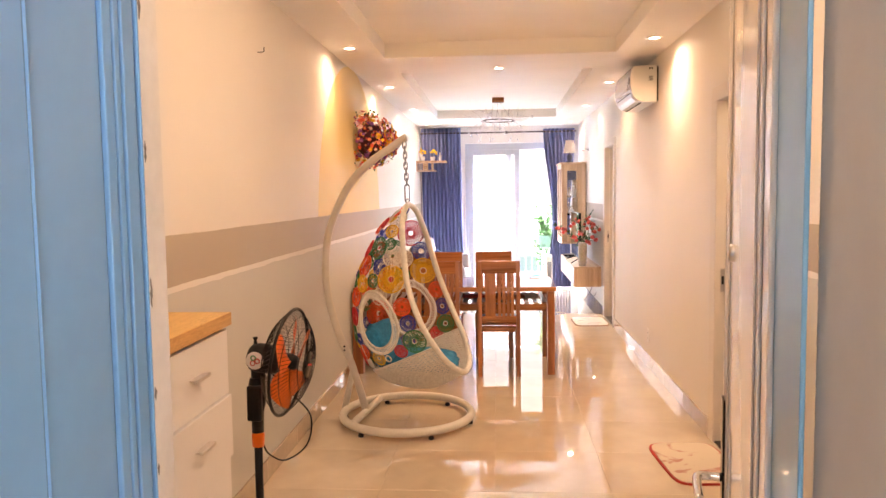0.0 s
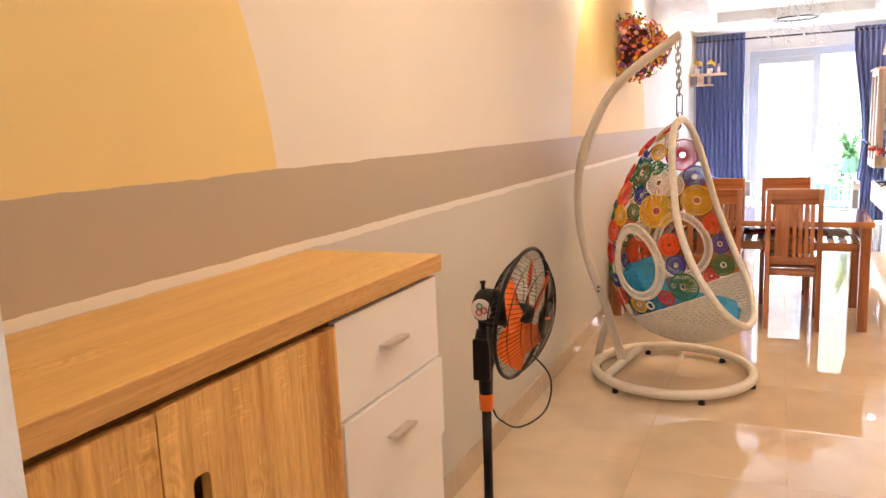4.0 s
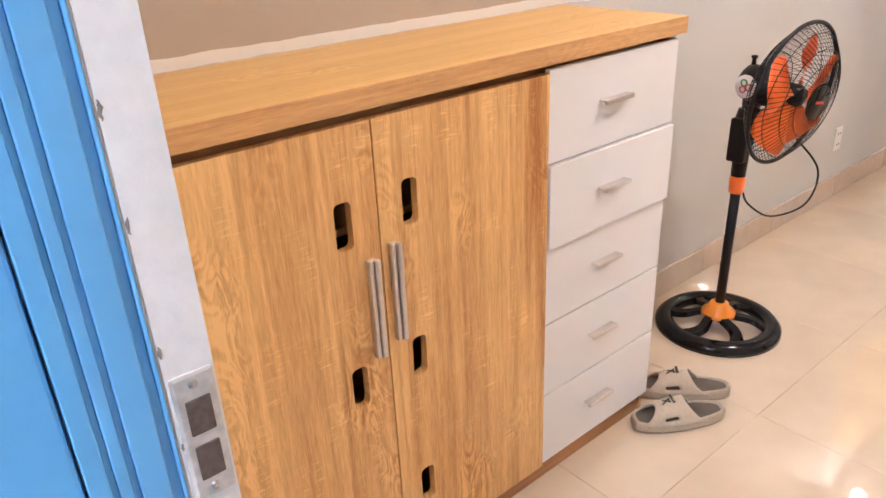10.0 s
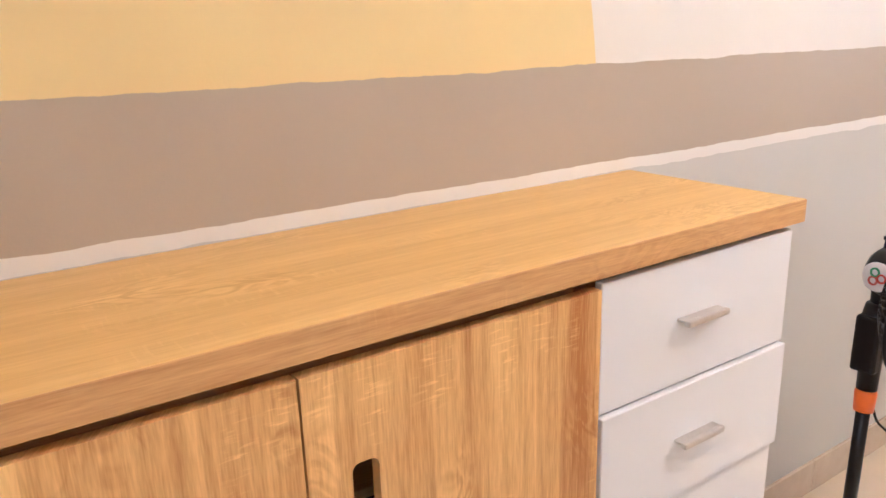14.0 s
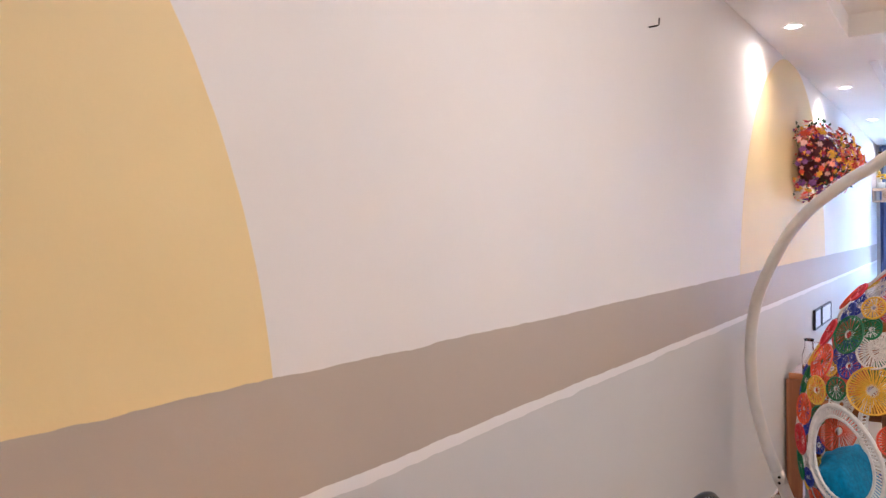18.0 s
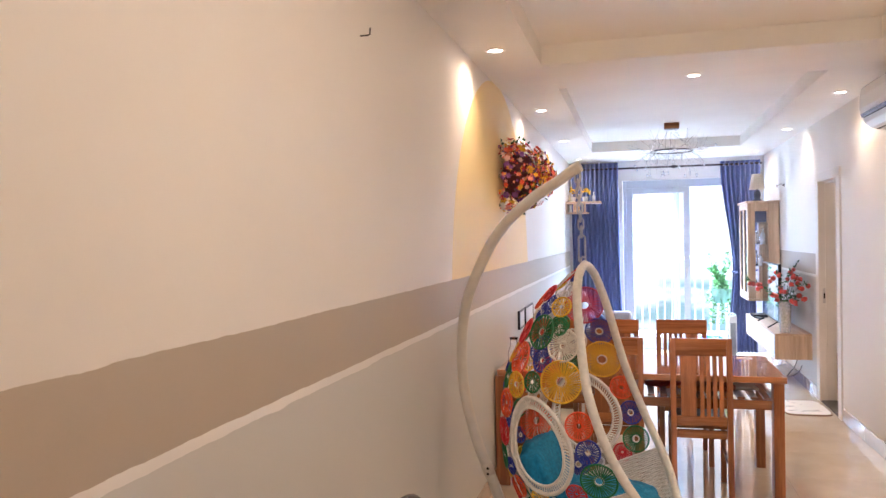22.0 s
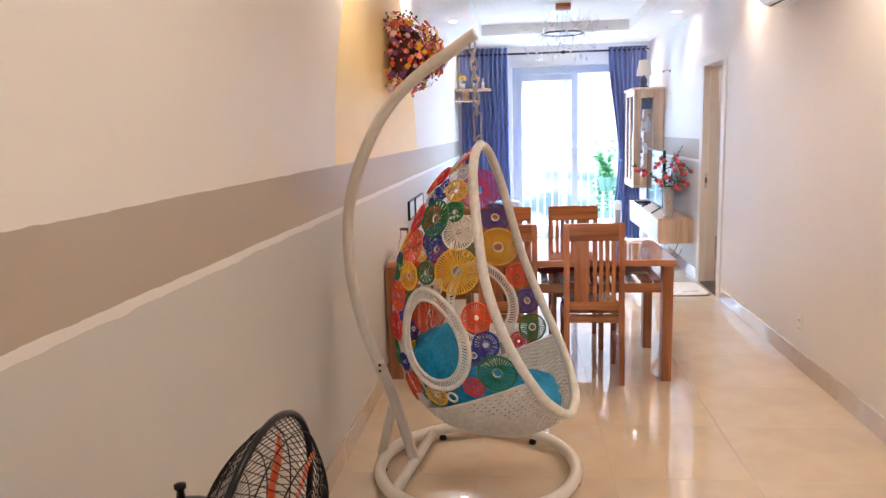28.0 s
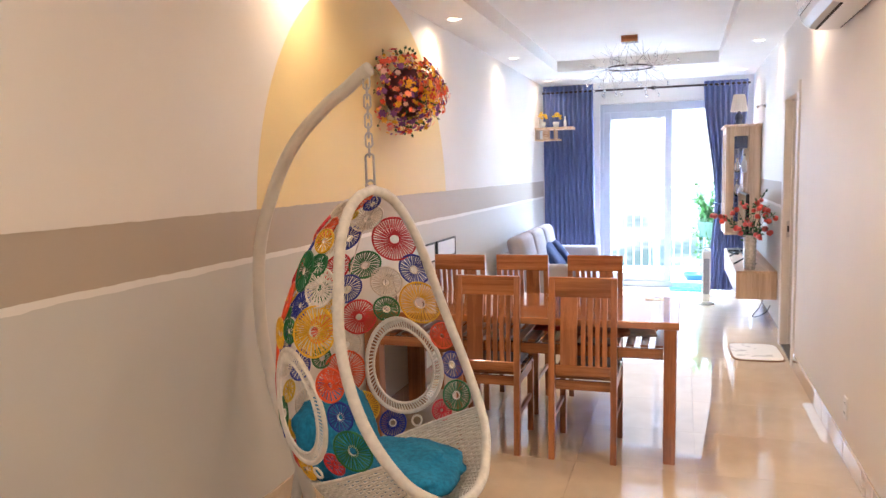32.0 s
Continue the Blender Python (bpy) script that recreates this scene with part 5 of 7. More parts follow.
# smaller ones fill the gaps
for radius in (0.060, 0.052, 0.044, 0.036):
    for _ in range(500):
        t, phi = rng_r.uniform(0.06, 0.72), rng_r.uniform(-0.45, 0.28)
        p = shell(t, phi)
        if t > lip(phi) - radius * 0.8 or not far_from_ovals(t, phi, radius) or any((p - q).length < (radius + s) * 0.92 for q, s, *_ in placed):
            continue
        if (shell(t, 1) - p).length < radius + 0.012 or (shell(t, -1) - p).length < radius + 0.012:
            continue
        near = {c for q, s, u, v, c in placed if (q - p).length < 0.15}
        c = rng_r.choice([k for k in ("yellow", "orange", "blue", "green", "white", "red", "green", "blue", "gold") if k not in near] or ["white"])
        placed.append((p, radius, t, phi, c))
for p, radius, t, phi, c in placed:
    key = (round(radius / 0.006) * 0.006, c)
    if key not in meshes:
        o = part("rosette", rosette_mesh(key[0], round(2 * math.pi * key[0] / 0.0115)), RC_MATS[c], egg)
        o.data.materials.append(RC_MATS["white" if c in ("blue", "yellow", "green") else c])
        meshes[key] = o.data
    else:
        o = new("rosette", meshes[key])
        o.parent = egg
    o.matrix_basis = shell_frame(t, phi) @ pose(0, 0, rng_r.uniform(-0.005, 0.005), rng_r.uniform(-6, 6), rng_r.uniform(-6, 6), rng_r.uniform(0, 90))
# thin ties that hold the rosettes together
for phi in (-0.33, 0.0, 0.33):
    part("back_cord", tube(bmesh.new(), [shell(0.02 + (lip(phi) - 0.02) * s / 14, phi) for s in range(15)], 0.0028, 4, caps=False), WICKER, egg)

# chain and hook
tip, apex = Vector((0.657, 4.488, 1.890)), Vector((0.676, 4.452, 0))
to_local = (Matrix.Translation(EGG_AT) @ pose(0, 0, 0, 0, 0, EGG_TURN)).inverted()


def link_pts(n, length, width):
    pts = []
    for k in range(n):
        a = 2 * math.pi * k / n
        pts.append(Vector((math.cos(a) * width, 0, math.sin(a) * width + (length - width if math.sin(a) > 0 else -(length - width)))))
    return pts


top_z, low_z = 1.870, 1.622
count = 8
for k in range(count):
    z = top_z - (top_z - low_z) * k / (count - 1)
    f = k / (count - 1)
    m = to_local @ Matrix.Translation(tip.lerp(apex, f * 0.8).xy.to_3d() + Vector((0, 0, z))) @ pose(0, 0, 0, 0, 0, 90 * (k % 2) + 20)
    part("chain_link", tube(bmesh.new(), [m @ p for p in link_pts(16, 0.026, 0.012)], 0.0038, 6, True), CHAIN, egg, "", True)
m = to_local @ Matrix.Translation((0.674, 4.456, 1.548)) @ pose(0, 0, 0, 0, 0, 15)
part("snap_hook", tube(bmesh.new(), [m @ p for p in link_pts(18, 0.060, 0.015)], 0.0045, 7, True), CHAIN, egg, "", True)
m = to_local @ Matrix.Translation((0.679, 4.446, 1.492)) @ pose(0, 0, 0, 90, 0, 60)
part("top_ring", tube(bmesh.new(), circle_pts(0.020, 20, m), 0.0045, 7, True), CHAIN, egg, "", True)


def plump(bm, size, m, power=0.55, seed=0.0, rough=0.10):
    """A stuffed cushion: a softened box with folds."""
    made = bmesh.ops.create_uvsphere(bm, u_segments=40, v_segments=24, radius=1.0)
    for v in made["verts"]:
        c = v.co.copy()
        q = Vector([math.copysign(abs(k) ** power, k) for k in c])
        d = noise.noise(c * 2.2 + Vector((seed, 0, 0))) * rough + noise.noise(c * 6.0 + Vector((0, seed, 0))) * rough * 0.35
        q = q * (1 + d)
        v.co = m @ Vector((q.x * size[0], q.y * size[1], q.z * size[2]))
    return bm


seat_m = Matrix.Translation(EGG_AT) @ pose(0, 0, 0, 0, 0, EGG_TURN)
tagged(part("seat_cushion", plump(bmesh.new(), (0.215, 0.22, 0.060), seat_m @ pose(0.10, 0, 0.446, 0, 4, 0), 0.75, 1.0, 0.20), PLUSH, None, "", True), "crumpled turquoise plush cushion lying in the egg chair", "cushion")
tagged(part("pillow", plump(bmesh.new(), (0.16, 0.21, 0.07), seat_m @ pose(-0.17, -0.02, 0.545, 0, 62, 4), 0.6, 5.0, 0.14), PLUSH, None, "", True), "turquoise plush pillow leaning in the egg chair", "pillow")

# ---- dining table ----
table = thing("dining_table", "teak dining table with slatted lower shelf", "table", (0.890, 6.20, 0.0))
TX, TY = 0.865, 0.395
part("tabletop", boxed(-TX, TX, -TY, TY, 0.712, 0.75, 0.004, 2), TEAK_TOP, table, "mirror-polished teak top")
for sx in (-1, 1):
    for sy in (-1, 1):
        part("leg", boxed(sx * (TX - 0.03) - 0.045, sx * (TX - 0.03) + 0.015 if sx > 0 else sx * (TX - 0.03) + 0.045, sy * (TY - 0.05) - 0.045, sy * (TY - 0.05) + 0.045, 0.0, 0.711, 0.004, 2), TEAK, table)
for sy in (-1, 1):
    part("apron", boxed(-TX + 0.075, TX - 0.078, sy * (TY - 0.05) - 0.012, sy * (TY - 0.05) + 0.012, 0.545, 0.60, 0.002), TEAK_X, table)
for sx in (-1, 1):
    part("end_rail", boxed(sx * (TX - 0.05) - 0.012, sx * (TX - 0.05) + 0.012, -TY + 0.096, TY - 0.096, 0.545, 0.60, 0.002), TEAK_Y, table)
for k in range(21):
    x = -TX + 0.12 + k * 0.0745
    part("shelf_slat", boxed(x, x + 0.042, -TY + 0.063, TY - 0.063, 0.6005, 0.614, 0.002), TEAK_Y, table)

# ---- chairs: back towards -y in the pattern ----
SEAT = material("dark_seat_cover", (0.045, 0.028, 0.035), 0.3, grain=0.15, stain=0.15, coat=0.2)
chair = thing("dining_chair", "teak dining chair with one broad splat and four slats", "chair", (1.273, 5.802, 0.0), 0, "chairs round the table")
W = 0.161
for sx in (-1, 1):
    bm = bmesh.new()
    secs = []
    for z, y, d in ((0.0, -0.055, 0.034), (0.20, -0.038, 0.038), (0.44, -0.030, 0.040), (0.70, -0.026, 0.034), (0.97, 0.0, 0.026)):
        secs.append([bm.verts.new((sx * W + ox, y + oy, z)) for ox, oy in ((-0.016, -d / 2), (0.016, -d / 2), (0.016, d / 2), (-0.016, d / 2))])
    for p, q in zip(secs, secs[1:]):
        for j in range(4):
            bm.faces.new((p[j], p[(j + 1) % 4], q[(j + 1) % 4], q[j]))
    bm.faces.new(list(reversed(secs[0])))
    bm.faces.new(secs[-1])
    part("rear_leg", bm, TEAK, chair)
    part("front_leg", boxed(sx * W - 0.017, sx * W + 0.017, 0.335, 0.370, 0.0, 0.425, 0.003), TEAK, chair)
    part("side_rail", boxed(sx * W - 0.012, sx * W + 0.012, -0.014, 0.334, 0.375, 0.425, 0.002), TEAK_Y, chair)
    part("side_stretcher", boxed(sx * W - 0.009, sx * W + 0.009, -0.016, 0.334, 0.20, 0.23, 0.002), TEAK_Y, chair)
part("crest_rail", boxed(-W - 0.017, W + 0.017, -0.013, 0.013, 0.868, 0.974, 0.005, 2, pose(0, 0, 0, 0, 0, 0)), TEAK_X, chair, "broad crest rail")
part("low_back_rail", boxed(-W + 0.0165, W - 0.0165, -0.040, -0.016, 0.455, 0.51, 0.003), TEAK_X, chair)
for x, w in ((-0.072, 0.044), (0.004, 0.012), (0.041, 0.012), (0.078, 0.012), (0.114, 0.012)):
    bm = bmesh.new()
    secs = []
    for z, y in ((0.508, -0.028), (0.70, -0.024), (0.870, 0.0)):
        secs.append([bm.verts.new((x + ox, y + oy, z)) for ox, oy in ((-w, -0.008), (w, -0.008), (w, 0.008), (-w, 0.008))])
    for p, q in zip(secs, secs[1:]):
        for j in range(4):
            bm.faces.new((p[j], p[(j + 1) % 4], q[(j + 1) % 4], q[j]))
    part("splat" if w > 0.03 else "slat", bm, TEAK, chair)
part("front_rail", boxed(-W + 0.018, W - 0.018, 0.345, 0.365, 0.375, 0.425, 0.002), TEAK_X, chair)
part("rear_rail", boxed(-W + 0.017, W - 0.017, -0.028, -0.008, 0.375, 0.425, 0.002), TEAK_X, chair)
part("seat", boxed(-W - 0.012, W + 0.012, 0.0, 0.385, 0.4255, 0.447, 0.008, 2), TEAK_X, chair)
part("seat_pad", boxed(-W + 0.012, W - 0.012, 0.02, 0.365, 0.4475, 0.468, 0.009, 2), SEAT, chair, "dark glossy seat pad")
for x, y, turn in ((0.762, 5.802, 0.6), (0.312, 6.77, 180.5), (0.741, 6.80, 179.2), (1.222, 6.82, 181.0)):
    copy_thing(chair, pose(x, y, 0, 0, 0, turn))

# ---- small things on and by the table ----
RED_CLOTH = material("red_cloth", (0.45, 0.05, 0.04), 0.8, grain=0.2, stain=0.2, bump=0.4)
CREAM_PAPER = material("cream_paper", (0.70, 0.62, 0.50), 0.7, stain=0.1)
tagged(part("folded_cloth", plump(bmesh.new(), (0.12, 0.06, 0.014), pose(1.07, 6.15, 0.629, 0, 0, 20), 0.6, 3.0, 0.2), RED_CLOTH, None, "", True), "folded red cloth on the slatted shelf of the table", "cloth")
tagged(part("magazine", boxed(-0.11, 0.11, -0.15, 0.15, 0.0, 0.014, 0.002, m=pose(1.51, 6.21, 0.6145, 0, 0, 8)), CREAM_PAPER), "cream magazine lying on the slatted table shelf", "magazine")
tagged(part("woven_tray", plump(bmesh.new(), (0.14, 0.12, 0.02), pose(1.35, 6.08, 0.636, 0, 0, 10), 0.5, 7.0, 0.05), material("terracotta_wicker", (0.42, 0.16, 0.08), 0.7, grain=0.25, grain_size=60, bump=0.5), None, "", True), "flat reddish woven tray on the table shelf", "tray")
tagged(part("leaflet", boxed(-0.05, 0.05, -0.025, 0.025, 0.0, 0.003, m=pose(1.61, 6.48, 0.751, 0, 0, -8)), material("white_paper", (0.8, 0.8, 0.8), 0.6, stain=0.05)), "small white paper on the table top", "paper")
jug = thing("glass_jug", "clear glass jug with a spout on the dining table", "jug", (0.11, 5.98, 0.751))
part("body", lathe(bmesh.new(), ((0.0, 0.0), (0.036, 0.0), (0.042, 0.04), (0.040, 0.09), (0.026, 0.13), (0.024, 0.17), (0.030, 0.185), (0.027, 0.186), (0.021, 0.168), (0.023, 0.13), (0.037, 0.088), (0.038, 0.04), (0.033, 0.006), (0.0, 0.006)), sides=24), CLEAR, jug, "", True)
part("handle", tube(bmesh.new(), smooth_pts([(0.026, 0, 0.165), (0.06, 0, 0.16), (0.07, 0, 0.11), (0.040, 0, 0.07)], 5), 0.004, 8), CLEAR, jug, "", True)
for y, w in ((6.86, 0.25), (7.18, 0.44)):
    f = thing("picture_frame", "small pale panel in a dark frame on the wall", "picture", (0.0, y, 0.89), 0, "small frames on the wall")
    part("panel", boxed(0.004, 0.016, 0.0, w, 0.0, 0.12, 0.001), WHITE_LAM, f)
    for a in ((-0.012, 0.0, -0.012, 0.132), (w, w + 0.012, -0.012, 0.132), (0.0005, w - 0.0005, -0.012, -0.0005), (0.0005, w - 0.0005, 0.1205, 0.132)):
        part("frame_strip", boxed(0.002, 0.020, a[0], a[1], a[2], a[3], 0.001), BLACK, f)

# ---- air conditioner ----
ac = thing("air_conditioner", "white wall-mounted air conditioner with silver louvre", "air conditioner", (RIGHT - 0.014, 5.79, 2.268))
AC_WHITE = material("white_appliance_plastic", (0.82, 0.80, 0.76), 0.28, stain=0.03)
AC_FRONT = material("satin_front_panel", (0.74, 0.73, 0.73), 0.22, stain=0.03, coat=0.3)
SILVER = material("silver_trim", (0.72, 0.74, 0.78), 0.16, 0.7, stain=0.05)


def ac_strip(prof, y0, y1):
    """A closed outline in x and z, drawn out along the unit."""
    bm = bmesh.new()
    a, b = ([bm.verts.new((x, y, z)) for x, z in prof] for y in (y0, y1))
    for k in range(len(prof)):
        j = (k + 1) % len(prof)
        bm.faces.new((a[k], b[k], b[j], a[j]))
    bm.faces.new(a)
    bm.faces.new(list(reversed(b)))
    bmesh.ops.recalc_face_normals(bm, faces=bm.faces)
    return bm


AC_L = 0.78
body = [(0.0, 0.0), (-0.105, 0.0), (-0.150, 0.014), (-0.184, 0.044), (-0.203, 0.085), (-0.209, 0.14), (-0.206, 0.22), (-0.196, 0.275), (-0.180, 0.292), (0.0, 0.294)]
part("body", ac_strip([(x * 0.985, z) for x, z in body], 0.006, AC_L - 0.006), AC_WHITE, ac)
for y0, y1 in ((0.0, 0.0055), (AC_L - 0.0055, AC_L)):
    part("end_cap", ac_strip([(x * 0.99, 0.147 + (z - 0.147) * 0.99) for x, z in body], y0, y1), AC_WHITE, ac)
part("front_panel", ac_strip([(-0.2035, 0.112), (-0.2125, 0.14), (-0.2105, 0.22), (-0.2005, 0.272), (-0.190, 0.286), (-0.190, 0.27), (-0.203, 0.22), (-0.2055, 0.14)], 0.004, AC_L - 0.004), AC_FRONT, ac, "smooth satin front panel")
part("silver_trim", ac_strip([(-0.1995, 0.083), (-0.2075, 0.108), (-0.2035, 0.1095), (-0.1965, 0.085)], 0.004, AC_L - 0.004), SILVER, ac, "curved silver trim")
part("louvre", ac_strip([(-0.126, 0.001), (-0.156, 0.011), (-0.190, 0.043), (-0.203, 0.074), (-0.199, 0.076), (-0.185, 0.047), (-0.153, 0.016), (-0.126, 0.005)], 0.045, AC_L - 0.05), AC_FRONT, ac, "curved pale louvre flap")
part("outlet_slot", boxed(-0.124, -0.112, 0.05, AC_L - 0.055, -0.003, 0.003), PAINTED_DARK, ac, "dark strip painted as the shaded air outlet")
part("outlet_slot", ac_strip([(-0.2005, 0.0762), (-0.2015, 0.0822), (-0.197, 0.083), (-0.196, 0.077)], 0.045, AC_L - 0.05), PAINTED_DARK, ac, "dark strip painted as the shaded gap above the louvre")
part("wall_plate", boxed(0.0005, 0.0135, 0.004, AC_L - 0.004, 0.006, 0.286), BLACK, ac, "dark mounting plate")
bm = bmesh.new()
for k in range(4):
    box(bm, -0.066, -0.030, -0.0012, -0.0004, 0.172 + 0.010 * k, 0.177 + 0.010 * k)
box(bm, -0.062, -0.050, -0.0012, -0.0004, 0.262, 0.276)
box(bm, -0.042, -0.032, -0.0012, -0.0004, 0.262, 0.276)
part("side_print", bm, PRINT, ac, "small dark printed marks")
bm = bmesh.new()
for k in range(3):
    box(bm, -0.2138, -0.2118, 0.035 + 0.015 * k, 0.044 + 0.015 * k, 0.150, 0.205)
for w, z in ((0.070, 0.120), (0.055, 0.134), (0.040, 0.148), (0.025, 0.162), (0.010, 0.176)):
    box(bm, -0.2142, -0.2112, 0.125 - w / 2, 0.125 + w / 2, z, z + 0.006)
part("front_print", bm, PRINT, ac, "dark printed marks")

# ---- flower ball on the wall ----
fl = thing("flower_bouquet", "wall bouquet of small dried red, orange, yellow and purple flowers", "flowers", (0.02, 6.33, 2.035))
FCOL = [((0.85, 0.13, 0.06), 0.24), ((0.92, 0.34, 0.22), 0.24), ((0.90, 0.50, 0.04), 0.16), ((0.26, 0.09, 0.30), 0.15), ((0.50, 0.04, 0.06), 0.10), ((0.80, 0.52, 0.46), 0.14)]
FM = [material("petal", c, 0.7, grain=0.2, grain_size=80, vary=0.2) for c, _ in FCOL]
part("foam_core", lathe(bmesh.new(), ((0.0, -0.02), (0.10, -0.01), (0.16, 0.06), (0.14, 0.17), (0.0, 0.25)), sides=16, m=pose(0, 0, 0, 0, 90, 0)), material("dark_stems", (0.11, 0.03, 0.05), 0.8, grain=0.4), fl, "", True)
rf = random.Random(4)
protos = []
for m in FM:
    bm = bmesh.new()
    for k in range(6):
        a = k * math.pi / 3
        c, s = math.cos(a), math.sin(a)
        w = 0.011
        q = [bm.verts.new((0, 0, 0)), bm.verts.new((c * 0.016 - s * w, s * 0.016 + c * w, 0.006)), bm.verts.new((c * 0.032, s * 0.032, 0.004)), bm.verts.new((c * 0.016 + s * w, s * 0.016 - c * w, 0.006))]
        bm.faces.new(q)
    me = bpy.data.meshes.new("flower_head")
    bm.to_mesh(me)
    bm.free()
    me.materials.append(m)
    protos.append(me)
weights = [w for _, w in FCOL]
for k in range(300):
    a, b = rf.uniform(-0.05, math.pi * 0.52), rf.uniform(0, 2 * math.pi)
    rr = rf.uniform(0.78, 1.06)
    d = Vector((math.cos(a) * 0.345 * rr, math.sin(a) * math.cos(b) * 0.30 * rr, math.sin(a) * math.sin(b) * 0.255 * rr))
    patch = noise.noise(d * 9.0)
    i = 2 if patch > 0.33 else 3 if patch < -0.30 else rf.choices(range(6), weights)[0]
    o = new("flower_head", protos[i])
    o.parent = fl
    q = d.normalized().to_track_quat("Z", "Y").to_matrix().to_4x4()
    o.matrix_basis = Matrix.Translation(d) @ q @ pose(0, 0, 0, rf.uniform(-25, 25), rf.uniform(-25, 25), rf.uniform(0, 60)) @ Matrix.Scale(rf.uniform(0.60, 0.95), 4)
bm = bmesh.new()
for k in range(120):
    a, b = rf.uniform(0.4, math.pi * 0.52), rf.uniform(0, 2 * math.pi)
    d = Vector((math.cos(a) * 0.36, math.sin(a) * math.cos(b) * 0.32, math.sin(a) * math.sin(b) * 0.29)) * rf.uniform(0.75, 0.97)
    s = d * 0.55
    tube(bm, [s, d], 0.0012, 3, caps=False)
    e = d.normalized().orthogonal() * 0.008
    f = d.normalized() * 0.02
    bm.faces.new([bm.verts.new(d - e * 0.2), bm.verts.new(d + f * 0.5 + e), bm.verts.new(d + f * 1.3), bm.verts.new(d + f * 0.5 - e)])
part("foliage", bm, LEAF, fl)
bm = bmesh.new()
for k in range(560):
    a, b = rf.uniform(-0.05, math.pi * 0.54), rf.uniform(0, 2 * math.pi)
    rr = rf.uniform(0.72, 1.04)
    d = Vector((math.cos(a) * 0.345 * rr, math.sin(a) * math.cos(b) * 0.305 * rr, math.sin(a) * math.sin(b) * 0.26 * rr))
    m = Matrix.Translation(d) @ d.normalized().to_track_quat("Z", "Y").to_matrix().to_4x4() @ pose(0, 0, 0, rf.uniform(-35, 35), rf.uniform(-35, 35), rf.uniform(0, 60))
    size = rf.uniform(0.010, 0.019)
    mid = bm.verts.new(m @ Vector((0, 0, -0.003)))
    rim = [bm.verts.new(m @ Vector((math.cos(j * math.pi / 5) * size * (1.0 if j % 2 else 0.5), math.sin(j * math.pi / 5) * size * (1.0 if j % 2 else 0.5), 0.003))) for j in range(10)]
    for j in range(10):
        bm.faces.new((mid, rim[j], rim[(j + 1) % 10]))
SMALL_PETAL = material("small_petals", (0.7, 0.2, 0.1), 0.7)
sn, sl = SMALL_PETAL.node_tree.nodes, SMALL_PETAL.node_tree.links
geo, ramp = sn.new("ShaderNodeNewGeometry"), sn.new("ShaderNodeValToRGB")
ramp.color_ramp.interpolation = "CONSTANT"
for k, (c, at) in enumerate((((0.80, 0.11, 0.05), 0.0), ((0.90, 0.32, 0.20), 0.26), ((0.90, 0.48, 0.04), 0.46), ((0.24, 0.07, 0.26), 0.60), ((0.46, 0.03, 0.06), 0.74), ((0.80, 0.42, 0.40), 0.88))):
    el = ramp.color_ramp.elements[k] if k < 2 else ramp.color_ramp.elements.new(at)
    el.position, el.color = at, (*c, 1)
sl.new(geo.outputs["Random Per Island"], ramp.inputs["Fac"])
sl.new(ramp.outputs["Color"], sn["Principled BSDF"].inputs["Base Color"])
tagged(part("flower_filling", bm, SMALL_PETAL, fl), "dense small dried flowers", kind="stuff")

# ---- hook, sockets ----
hook = thing("wall_hook", "small bent dark nail hook in the wall", "hook", (0.0, 3.523, 2.306))
part("nail", tube(bmesh.new(), [(-0.01, 0, 0), (0.028, 0.0, 0.0), (0.034, 0.004, 0.004), (0.035, 0.005, 0.026)], 0.0028, 6), material("dark_steel", (0.08, 0.07, 0.06), 0.4, 0.8, grain=0.2), hook)


def socket(x, y, z, side):
    ob = thing("wall_socket", "white plastic wall socket with two outlets", "socket", (x, y, z), 0 if side > 0 else 180, "wall sockets")
    part("plate", boxed(0.0, 0.009, -0.036, 0.036, -0.058, 0.058, 0.003, 2), AC_WHITE, ob)
    for dz in (-0.026, 0.026):
        for dy in (-0.010, 0.010):
            part("slot", boxed(0.0085, 0.0098, dy - 0.002, dy + 0.002, dz - 0.006, dz + 0.006), PAINTED_DARK, ob)


socket(0.0, 3.99, 0.315, 1)
socket(RIGHT, 6.11, 0.278, -1)

